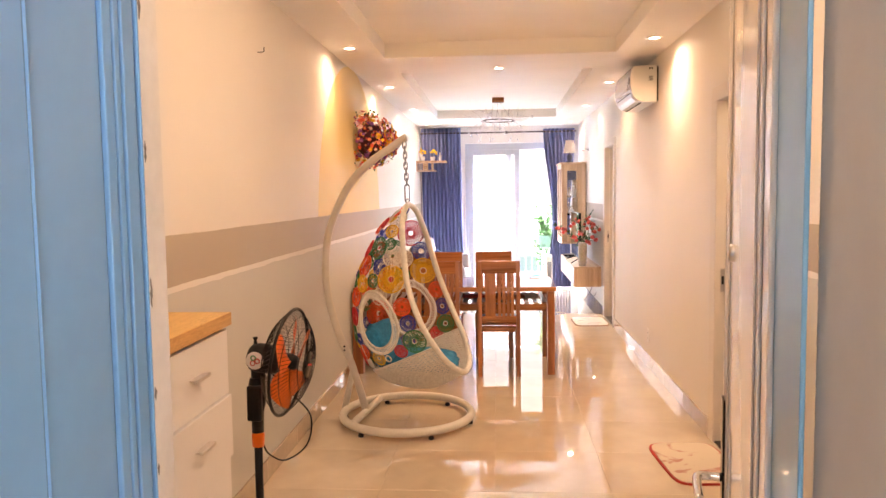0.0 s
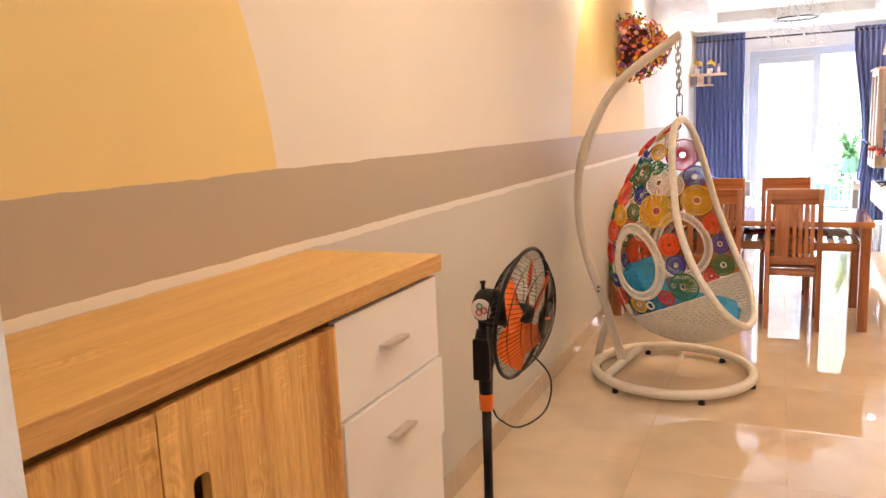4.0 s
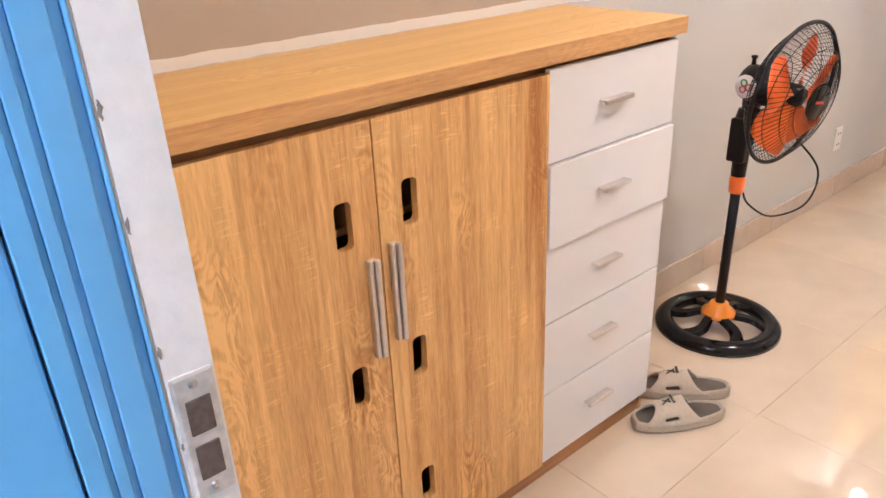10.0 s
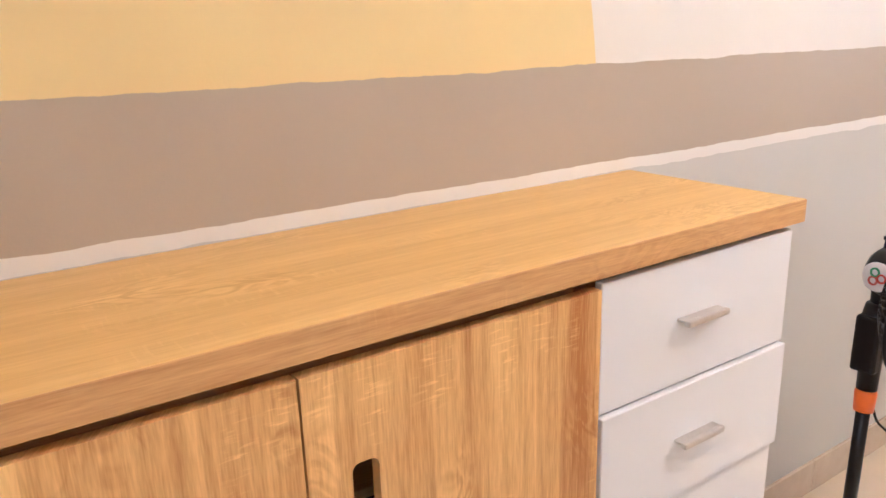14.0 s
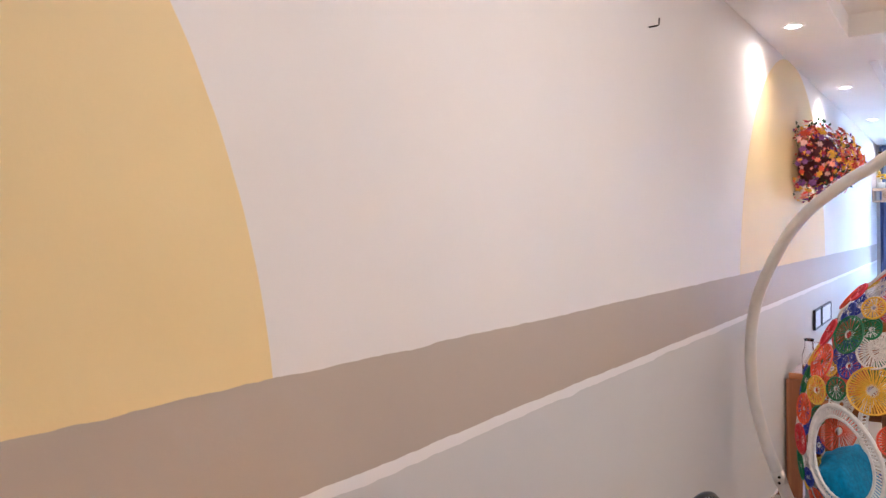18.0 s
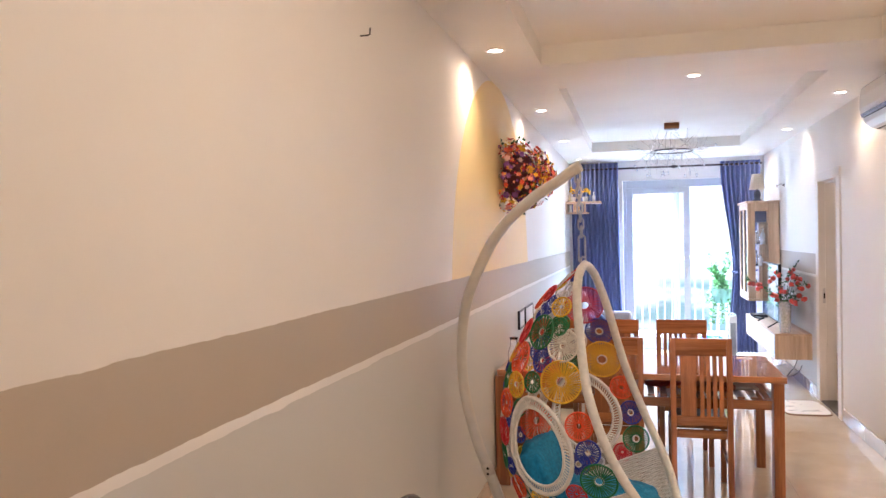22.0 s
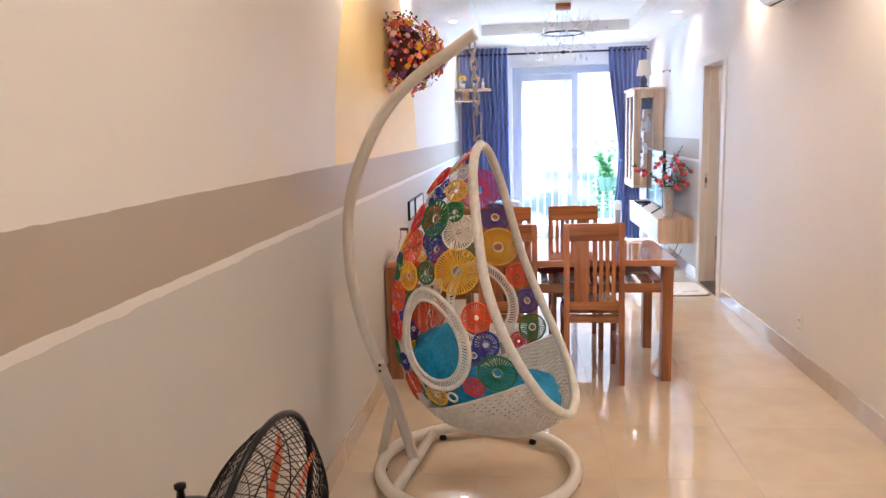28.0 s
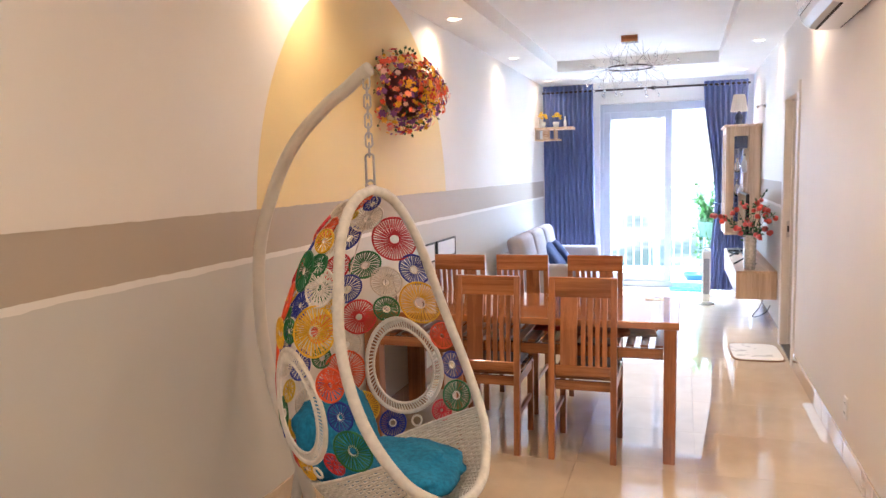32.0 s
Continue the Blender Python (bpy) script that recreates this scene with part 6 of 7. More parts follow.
# ---- curtains ----
def curtain(name, label, x_top, x_mid, x_low, z_top, z_mid, folds, seed, z_low=0.03, y0=11.47):
    """A hanging curtain: its two edges at the top, at the waist and at the hem, with deep upright folds."""
    ob = thing(name, label, "curtain", (0, y0, 0), 0, "curtains at the balcony door")
    bm = bmesh.new()
    n, rows = folds * 10, 26
    grid = []
    for r in range(rows + 1):
        z = z_top + (z_low - z_top) * r / rows
        if z > z_mid:
            u = (z_top - z) / (z_top - z_mid)
            e = u * u * (3 - 2 * u)
            a, b = (x_top[i] + (x_mid[i] - x_top[i]) * e for i in (0, 1))
        else:
            u = (z_mid - z) / (z_mid - z_low)
            e = u * u * (3 - 2 * u)
            a, b = (x_mid[i] + (x_low[i] - x_mid[i]) * e for i in (0, 1))
        row = []
        for k in range(n + 1):
            s = k / n
            ph = s * folds * 2 * math.pi + 0.35 * math.sin(3.1 * s + seed) + 0.12 * math.sin(z * 2 + k * 0.05)
            depth = 0.042 * (0.75 + 0.25 * noise.noise(Vector((s * 5, z * 0.6, seed))))
            row.append(bm.verts.new((a + (b - a) * (s + 0.22 / (folds * 6.3) * math.sin(2 * ph)), depth * math.sin(ph) + 0.01 * noise.noise(Vector((s * 3, z, seed + 5))), z)))
        grid.append(row)
    for p, q in zip(grid, grid[1:]):
        for k in range(n):
            bm.faces.new((p[k], p[k + 1], q[k + 1], q[k]))
    part("cloth", bm, CURTAIN, ob, "", True)
    for k in range(folds):
        x = x_top[0] + (x_top[1] - x_top[0]) * (k + 0.5) / folds
        part("eyelet", tube(bmesh.new(), circle_pts(0.022, 16, pose(x, 0.0, z_top - 0.055, 0, 90, 25)), 0.004, 6, True), CHROME, ob, "", True)
    return ob


curtain("curtain", "blue-grey floor-length curtain hanging in even folds", (0.05, 0.69), (0.06, 0.70), (0.07, 0.74), 2.60, 1.2, 11, 1.0)
c2 = curtain("curtain", "blue-grey curtain gathered towards the wall by a tie", (2.0, 2.50), (2.14, 2.42), (2.06, 2.44), 2.56, 1.12, 8, 4.0)
part("tie_back", tube(bmesh.new(), [(2.12, -0.05, 1.10), (2.28, -0.062, 1.07), (2.44, -0.05, 1.12)], 0.012, 8), CURTAIN, c2)
rod = thing("curtain_rod", "dark metal curtain rod with round finials", "curtain rod", (0, 11.47, 2.515))
ROD = material("dark_bronze", (0.06, 0.045, 0.04), 0.35, 0.7, grain=0.15)
part("bar", tube(bmesh.new(), [(0.04, 0, 0), (2.52, 0, 0)], 0.013, 12), ROD, rod, "", True)
for x in (0.30, 1.42, 2.40):
    part("bracket", tube(bmesh.new(), [(x, 0.0, 0.0), (x, FAR - 11.47, 0.01)], 0.008, 8), ROD, rod)
part("joint_knob", lathe(bmesh.new(), ((0.0, -0.03), (0.022, -0.02), (0.024, 0.0), (0.022, 0.02), (0.0, 0.03)), sides=16, m=pose(1.42, 0, 0, 0, 90, 0)), ROD, rod, "", True)

# ---- chandelier of twigs ----
ch = thing("chandelier", "twig chandelier with wooden rose and clear drops", "chandelier", (1.285, 9.15, HIGH))
part("ceiling_rose", boxed(-0.075, 0.075, -0.055, 0.055, -0.06, 0.0, 0.004, 2), TEAK_X, ch, "square wooden ceiling rose")
CZ = -0.29
part("ring", tube(bmesh.new(), circle_pts(0.205, 40, None, CZ), 0.008, 8, True), ROD, ch, "", True)
for k in range(3):
    a = k * 2 * math.pi / 3 + 0.4
    part("suspension_wire", tube(bmesh.new(), [(0.03 * math.cos(a), 0.03 * math.sin(a), -0.06), (0.205 * math.cos(a), 0.205 * math.sin(a), CZ)], 0.0012, 4), ROD, ch)
rt = random.Random(8)
BULB = glass("chandelier_drop", (1, 1, 1), 0.05)
for k in range(26):
    a = k * 2 * math.pi / 26
    bm = bmesh.new()
    base = Vector((0.205 * math.cos(a), 0.205 * math.sin(a), CZ))
    out = Vector((math.cos(a), math.sin(a), 0))
    ends = []
    for s in range(3):
        d = (out * rt.uniform(-0.3, 1.0) + Vector((rt.uniform(-0.9, 0.9), rt.uniform(-0.9, 0.9), rt.uniform(-0.9, 0.65)))).normalized()
        mid = base + d * 0.125
        end = mid + (d + Vector((rt.uniform(-0.6, 0.6), rt.uniform(-0.6, 0.6), rt.uniform(-0.5, 0.5)))).normalized() * 0.15
        tube(bm, [base, mid, end], [0.0032, 0.0026, 0.0016], 5)
        fork = mid + (d + Vector((rt.uniform(-1, 1), rt.uniform(-1, 1), rt.uniform(-0.7, 0.7)))).normalized() * 0.065
        tube(bm, [mid, fork], [0.0024, 0.0014], 5)
        ends += [end]
    tw = part("twig", bm, CHROME, ch, "silver twig branch")
    e = min(ends, key=lambda v: v.z)
    part("drop", lathe(bmesh.new(), ((0.0, -0.028), (0.010, -0.020), (0.013, -0.008), (0.006, 0.006), (0.0, 0.010)), tuple(e), 10), BULB, tw, "clear glass drop", True)

# ---- sofa ----
sofa = thing("sofa", "pale grey cloth sofa with three back cushions along the wall", "sofa", (0.04, 8.88, 0.0))
L = 1.88


def soft_box(x0, x1, y0, y1, z0, z1, bev, seg=3):
    return boxed(x0, x1, y0, y1, z0, z1, bev, seg)


part("base", soft_box(0.02, 0.80, 0.0, L, 0.08, 0.27, 0.03), SOFA, sofa, "", True)
part("back_frame", soft_box(0.0, 0.17, 0.0, L, 0.271, 0.72, 0.05), SOFA, sofa, "", True)
for y0, y1 in ((-0.06, 0.12), (L - 0.12, L + 0.06)):
    part("arm", soft_box(0.02, 0.80, y0, y1, 0.10, 0.64, 0.045), SOFA, sofa, "", True)
for k in range(2):
    a = 0.13 + k * (L - 0.26) / 2
    b = a + (L - 0.26) / 2 - 0.01
    part("seat_cushion", soft_box(0.17, 0.82, a, b, 0.272, 0.44, 0.05), SOFA, sofa, "", True)
for k in range(3):
    a = 0.02 + k * (L - 0.04) / 3
    part("back_cushion", boxed(-0.085, 0.085, a + 0.006, a + (L - 0.04) / 3 - 0.006, -0.23, 0.24, 0.065, 4, pose(0.22, 0, 0.665, 0, -14, 0)), SOFA, sofa, "", True)
for x in (0.07, 0.74):
    for y in (0.04, L - 0.04):
        part("foot", lathe(bmesh.new(), ((0.0, 0.0), (0.016, 0.0), (0.022, 0.081), (0.0, 0.081)), (x, y, 0), 12), TEAK, sofa)
for x, y, tilt in ((0.46, 10.36, 10), (0.40, 10.12, -8)):
    tagged(part("throw_pillow", plump(bmesh.new(), (0.18, 0.18, 0.06), pose(x, y, 0.575, 0, 52, tilt), 0.6, y, 0.06), NAVY, None, "", True), "navy blue throw pillow on the grey sofa", "pillow")

# ---- shelf on the wall by the curtain ----
sh = thing("wall_shelf", "two-tier pale wooden wall shelf with carved bracket", "shelf", (0.0, 11.20, 2.04))
part("board", boxed(0.003, 0.47, -0.07, 0.21, 0.0, 0.028, 0.003), PALE_OAK_Y, sh)
part("lower_board", boxed(0.003, 0.30, -0.05, 0.19, -0.135, -0.115, 0.003), PALE_OAK_Y, sh)
part("upright", boxed(0.003, 0.022, -0.05, 0.19, -0.1145, -0.0005, 0.002), PALE_OAK, sh)
cp = part("carved_panel", boxed(0.10, 0.19, -0.050, -0.035, -0.1145, -0.0005, 0.002), PALE_OAK, sh)
part("carved_ring", tube(bmesh.new(), circle_pts(0.030, 20, pose(0.145, -0.052, -0.058, 90, 0, 0)), 0.004, 6, True), OAK_EDGE, cp)
part("carved_bar", boxed(0.125, 0.165, -0.054, -0.050, -0.064, -0.053), OAK_EDGE, cp)
part("upright", boxed(0.24, 0.255, -0.05, 0.19, -0.1145, -0.0005, 0.002), PALE_OAK, sh)
YFLOWER = material("yellow_flower", (0.85, 0.55, 0.03), 0.6, grain=0.2, vary=0.1)
PORCELAIN = material("white_porcelain", (0.8, 0.79, 0.77), 0.2, stain=0.04)


def bottle(name, label, x, y, z, h, r, mat, cap):
    ob = thing(name, label, "bottle", (x, y, z), 0, "")
    part("body", lathe(bmesh.new(), ((0.0, 0.0), (r, 0.0), (r, h * 0.55), (r * 0.4, h * 0.72), (r * 0.36, h * 0.9), (0.0, h * 0.9)), sides=18), mat, ob, "", True)
    part("cap", lathe(bmesh.new(), ((0.0, h * 0.88), (r * 0.45, h * 0.88), (r * 0.45, h), (0.0, h)), sides=14), cap, ob, "", True)


bottle("bottle", "small white bottle with a dark cap on the wall shelf", 0.07, 11.24, 2.069, 0.20, 0.026, PORCELAIN, YFLOWER)
bottle("bottle", "slim white bottle on the wall shelf", 0.37, 11.23, 2.069, 0.13, 0.020, PORCELAIN, PORCELAIN)
for x, y, s in ((0.10, 11.17, 1.0), (0.26, 11.21, 1.15)):
    pot = thing("flower_pot", "white pot with yellow flowers on the wall shelf", "flower pot", (x, y, 2.069), 0, "pots on the wall shelf")
    pot.scale = (1.45, 1.45, 1.45)
    part("pot", lathe(bmesh.new(), ((0.0, 0.0), (0.022, 0.0), (0.030, 0.045), (0.026, 0.045), (0.0, 0.035)), sides=18), PORCELAIN, pot, "", True)
    for k in range(14):
        a, e = rt.uniform(0, 6.28), rt.uniform(0.1, 1.3)
        c = Vector((math.cos(a) * math.cos(e) * 0.04, math.sin(a) * math.cos(e) * 0.04, 0.055 + math.sin(e) * 0.055 * s))
        part("blossom", lathe(bmesh.new(), ((0.0, -0.006), (0.012, 0.0), (0.016, 0.008), (0.0, 0.012)), tuple(c), 7), YFLOWER, pot)

# ---- floating TV shelf ----
tv = thing("tv_shelf", "floating TV shelf in pale oak with white drawer fronts", "tv shelf", (0, 0, 0))
X0, TVY0, TVY1, TVZ0, TVZ1 = 2.235, 9.045, 11.02, 0.335, 0.592
part("top_board", boxed(X0, RIGHT - 0.003, TVY0, TVY1, TVZ1 - 0.02, TVZ1, 0.002), PALE_OAK_Y, tv)
part("bottom_board", boxed(X0 + 0.012, RIGHT - 0.003, TVY0 + 0.02, TVY1 - 0.02, TVZ0, TVZ0 + 0.018, 0.002), PALE_OAK_Y, tv)
for y in (TVY0, TVY1 - 0.019):
    part("end_board", boxed(X0, RIGHT - 0.003, y, y + 0.019, TVZ0, TVZ1 - 0.0205, 0.002), PALE_OAK, tv, "pale oak end board")
part("back_board", boxed(RIGHT - 0.02, RIGHT - 0.004, TVY0 + 0.02, TVY1 - 0.02, TVZ0 + 0.0185, TVZ1 - 0.0205), PALE_OAK_Y, tv)
for k in range(3):
    y = TVY0 + 0.03 + k * 0.645
    part("drawer", boxed(X0 + 0.004, X0 + 0.022, y, y + 0.638, TVZ0 + 0.021, TVZ1 - 0.023, 0.002), WHITE_LAM, tv, "white laminate drawer front")
part("strip_handle", boxed(X0 + 0.0015, X0 + 0.0035, TVY0 + 0.03, TVY0 + 0.036, TVZ0 + 0.025, TVZ1 - 0.027), BLACK, tv)

tele = thing("television", "flat black television standing on the TV shelf", "television", (2.33, 9.80, TVZ1 + 0.001))
part("screen_case", boxed(0.0, 0.030, -0.44, 0.56, 0.07, 0.68, 0.006, 2), BLACK, tele)
part("screen", boxed(-0.0015, 0.0, -0.425, 0.545, 0.09, 0.665), SCREEN, tele, "dark glossy screen")
for y in (-0.32, 0.32):
    bm = tube(bmesh.new(), [(-0.09, y, 0.008), (0.02, y, 0.075), (0.11, y, 0.008)], 0.008, 8)
    part("stand_foot", bm, BLACK, tele)
bx = thing("set_top_box", "flat black set-top box on the TV shelf", "set-top box", (2.33, 10.62, TVZ1 + 0.001))
part("case", boxed(-0.08, 0.08, -0.12, 0.12, 0.004, 0.035, 0.004), BLACK, bx)
part("front_plate", boxed(-0.083, -0.0805, -0.11, 0.11, 0.008, 0.030), BLACK_GLOSS, bx)
for y, a in ((10.42, 20), (10.84, -15)):
    rc = thing("remote_control", "black remote control lying on the TV shelf", "remote control", (2.30, y, TVZ1 + 0.001), a, "remote controls")
    part("body", boxed(-0.022, 0.022, -0.08, 0.08, 0.0, 0.018, 0.005, 2), BLACK, rc)
    bm = bmesh.new()
    for i in range(3):
        for j in range(5):
            box(bm, -0.014 + i * 0.011, -0.008 + i * 0.011, -0.05 + j * 0.018, -0.042 + j * 0.018, 0.018, 0.0195)
    part("buttons", bm, material("grey_buttons", (0.25, 0.25, 0.26), 0.6, vary=0.1), rc)

# vase with red fruit branches
VASE_GLASS = glass("ribbed_vase_glass", (0.93, 0.90, 0.86), 0.12)
vase = thing("vase", "ribbed glass vase with red fruit branches on TV shelf", "vase", (2.355, 9.17, TVZ1 + 0.001))
pr = [(0.0, 0.0), (0.048, 0.0), (0.050, 0.02)] + [(0.050 + 0.003 * (k % 2) + 0.0005 * k, 0.03 + 0.020 * k) for k in range(14)] + [(0.060, 0.315), (0.055, 0.315), (0.045, 0.03), (0.0, 0.015)]
part("glass_body", lathe(bmesh.new(), pr, sides=24), material("silvered_glass", (0.78, 0.76, 0.74), 0.22, 0.55, grain=0.35, grain_size=70, bump=0.6, bump_size=70), vase, "silvered ribbed glass", True)
part("pebble_filling", lathe(bmesh.new(), ((0.0, 0.016), (0.042, 0.018), (0.043, 0.11), (0.0, 0.115)), sides=14), material("pale_pebbles", (0.55, 0.40, 0.28), 0.7, grain=0.4, grain_size=60, bump=0.8, bump_size=60), vase)
FRUIT = material("red_fruit", (0.70, 0.085, 0.06), 0.35, stain=0.3, stain_size=14, vary=0.25)
TWIG = material("brown_twig", (0.07, 0.05, 0.035), 0.7, grain=0.3)
rv = random.Random(21)
fruit_me = None
# way and reach of each branch, then its height
for dx, dy, top in ((-0.34, -0.02, 0.53), (-0.22, 0.10, 0.46), (-0.14, -0.10, 0.56), (-0.05, 0.08, 0.60), (0.05, -0.06, 0.62), (0.12, 0.02, 0.70), (0.19, -0.05, 0.50), (0.17, 0.10, 0.58), (0.15, -0.12, 0.38), (0.08, -0.16, 0.34), (-0.16, -0.14, 0.40), (0.02, 0.16, 0.52)):
    end = Vector((dx, dy, top))
    pts = smooth_pts([(dx * 0.06, dy * 0.06, 0.10), (dx * 0.18, dy * 0.18, 0.30), (dx * 0.6, dy * 0.6, 0.30 + (top - 0.30) * 0.72), end], 5)
    br = part("branch", tube(bmesh.new(), pts, [0.0038 - 0.0024 * i / (len(pts) - 1) for i in range(len(pts))], 5), TWIG, vase)
    for j in range(3):
        p = pts[len(pts) - 1 - rv.randrange(0, 7)] + Vector((rv.uniform(-0.03, 0.03), rv.uniform(-0.04, 0.04), rv.uniform(-0.045, 0.01)))
        p.x = min(p.x, 0.205)
        if fruit_me is None:
            o = part("fruit", lathe(bmesh.new(), ((0.0, -0.025), (0.018, -0.018), (0.027, 0.0), (0.021, 0.017), (0.007, 0.023), (0.009, 0.034), (0.0, 0.027)), sides=14), FRUIT, br, "", True)
            fruit_me = o.data
        else:
            o = new("fruit", fruit_me)
            o.parent = br
        o.matrix_basis = Matrix.Translation(p) @ pose(0, 0, 0, rv.uniform(90, 250), rv.uniform(-60, 60), 0) @ Matrix.Scale(rv.uniform(0.75, 1.08), 4)
    bm = bmesh.new()
    for j in range(14):
        p = pts[len(pts) - 1 - rv.randrange(0, 12)]
        d = Vector((rv.uniform(-1, 0.6), rv.uniform(-1, 1), rv.uniform(-0.4, 1))).normalized()
        e = d.orthogonal() * 0.009
        bm.faces.new([bm.verts.new(p), bm.verts.new(p + d * 0.022 + e), bm.verts.new(p + d * 0.048), bm.verts.new(p + d * 0.022 - e)])
    part("foliage", bm, LEAF, br)

# ---- hanging glass cabinet ----
gc = thing("glass_cabinet", "tall pale-oak glass display cabinet hanging above the TV shelf", "cabinet", (0, 0, 0))
GX0, GX1, GY0, GY1, GZ0, GZ1 = 2.215, RIGHT - 0.003, 10.64, 11.36, 0.78, 1.962
part("cornice", boxed(GX0 - 0.02, GX1, GY0 - 0.02, GY1 + 0.01, GZ1, GZ1 + 0.025, 0.004), PALE_OAK_Y, gc)
part("bottom_board", boxed(GX0, GX1, GY0, GY1, GZ0, GZ0 + 0.03, 0.003), PALE_OAK_Y, gc)
part("back_board", boxed(GX1 - 0.012, GX1 - 0.001, GY0 + 0.02, GY1 - 0.02, GZ0 + 0.031, GZ1 - 0.001), PALE_OAK, gc)
part("far_pane", boxed(GX0 + 0.086, GX1 - 0.131, GY1 - 0.012, GY1 - 0.008, GZ0 + 0.1005, GZ1 - 0.1005), CLEAR, gc).visible_shadow = False
for x0, x1 in ((GX0, GX0 + 0.085), (GX1 - 0.13, GX1 - 0.013)):
    part("far_stile", boxed(x0, x1, GY1 - 0.02, GY1, GZ0 + 0.031, GZ1 - 0.001, 0.002), PALE_OAK, gc)
for z0, z1 in ((GZ1 - 0.10, GZ1 - 0.001), (GZ0 + 0.031, GZ0 + 0.10)):
    part("far_rail", boxed(GX0 + 0.0855, GX1 - 0.1305, GY1 - 0.02, GY1, z0, z1, 0.002), PALE_OAK, gc)
for x0, x1 in ((GX0, GX0 + 0.085), (GX1 - 0.13, GX1 - 0.013)):
    part("near_stile", boxed(x0, x1, GY0, GY0 + 0.02, GZ0 + 0.031, GZ1 - 0.001, 0.002), PALE_OAK, gc)
for z0, z1 in ((GZ1 - 0.10, GZ1 - 0.001), (GZ0 + 0.031, GZ0 + 0.10)):
    part("near_rail", boxed(GX0 + 0.0855, GX1 - 0.1305, GY0, GY0 + 0.02, z0, z1, 0.002), PALE_OAK, gc)
part("side_pane", boxed(GX0 + 0.086, GX1 - 0.131, GY0 + 0.008, GY0 + 0.012, GZ0 + 0.1005, GZ1 - 0.1005), CLEAR, gc).visible_shadow = False
for y0, y1 in ((GY0 + 0.021, GY0 + 0.09), (GY0 + 0.315, GY0 + 0.405), (GY1 - 0.09, GY1 - 0.021)):
    part("door_stile", boxed(GX0, GX0 + 0.02, y0, y1, GZ0 + 0.031, GZ1 - 0.001, 0.002), PALE_OAK, gc)
for y0, y1 in ((GY0 + 0.0905, GY0 + 0.3145), (GY0 + 0.4055, GY1 - 0.0905)):
    for z0, z1 in ((GZ1 - 0.07, GZ1 - 0.001), (GZ0 + 0.031, GZ0 + 0.09)):
        part("door_rail", boxed(GX0, GX0 + 0.02, y0, y1, z0, z1, 0.002), PALE_OAK, gc)
    part("door_pane", boxed(GX0 + 0.008, GX0 + 0.012, y0, y1, GZ0 + 0.0905, GZ1 - 0.0705), CLEAR, gc).visible_shadow = False
for z in (1.20, 1.46, 1.72):
    part("glass_shelf", boxed(GX0 + 0.022, GX1 - 0.014, GY0 + 0.021, GY1 - 0.021, z, z + 0.008), CLEAR, gc, "clear glass shelf")
BOX_BLUE = material("blue_box", (0.03, 0.06, 0.20), 0.5, stain=0.1)
for k, (x, y, z, h, m) in enumerate(((2.34, 10.76, 1.468, 0.16, VASE_GLASS), (2.42, 10.86, 1.468, 0.20, PORCELAIN), (2.36, 11.02, 1.468, 0.14, PORCELAIN), (2.38, 10.78, 1.208, 0.13, PORCELAIN), (2.35, 10.92, 1.208, 0.18, VASE_GLASS))):
    bottle("bottle", "small ornamental bottle in the glass cabinet", x, y, z, h, 0.030, m, CHROME)
gb = thing("gift_box", "dark blue box on the top shelf of the glass cabinet", "box", (2.37, 10.80, 1.7285))
part("carton", boxed(-0.07, 0.07, -0.09, 0.09, 0.0, 0.14, 0.003), BOX_BLUE, gb)
part("lid", boxed(-0.073, 0.073, -0.093, 0.093, 0.1405, 0.165, 0.003), BOX_BLUE, gb)

# table lamp on the cabinet
lamp = thing("table_lamp", "small table lamp with pleated cream shade on the cabinet", "lamp", (2.35, 10.78, GZ1 + 0.026))
part("base", lathe(bmesh.new(), ((0.0, 0.0), (0.055, 0.0), (0.058, 0.012), (0.030, 0.03), (0.042, 0.07), (0.036, 0.11), (0.012, 0.13), (0.010, 0.155), (0.0, 0.155)), sides=22), material("dark_glazed_base", (0.08, 0.09, 0.14), 0.15, stain=0.2), lamp, "glazed dark base", True)
bm = bmesh.new()
n = 48
rws = []
for r, z in ((0.088, 0.145), (0.056, 0.33)):
    rws.append([bm.verts.new(((r + (0.004 if k % 2 else 0)) * math.cos(2 * math.pi * k / n), (r + (0.004 if k % 2 else 0)) * math.sin(2 * math.pi * k / n), z)) for k in range(n)])
for k in range(n):
    bm.faces.new((rws[0][k], rws[0][(k + 1) % n], rws[1][(k + 1) % n], rws[1][k]))
bmesh.ops.solidify(bm, geom=bm.faces, thickness=0.002)
part("shade", bm, material("cream_shade_cloth", (0.90, 0.84, 0.74), 0.8, grain=0.1, grain_size=120), lamp, "pleated cream shade")

wl = thing("wall_spotlight", "small chrome bracket with a tip on the wall", "wall bracket", (RIGHT, 10.35, 2.15))
part("arm", tube(bmesh.new(), [(0.0, 0, 0), (-0.05, -0.01, 0.01), (-0.09, -0.02, -0.01)], [0.012, 0.010, 0.014], 10), CHROME, wl, "", True)
part("plate", lathe(bmesh.new(), ((0.0, 0.0), (0.022, 0.0), (0.020, 0.006), (0.0, 0.006)), sides=16, m=pose(0, 0, 0, 0, -90, 0)), CHROME, wl, "", True)

# ---- tower air purifier, mats, bowl, cable ----
tw = thing("tower_fan", "slim white tower fan on the floor by the curtain", "tower fan", (2.03, 10.62, 0.0))
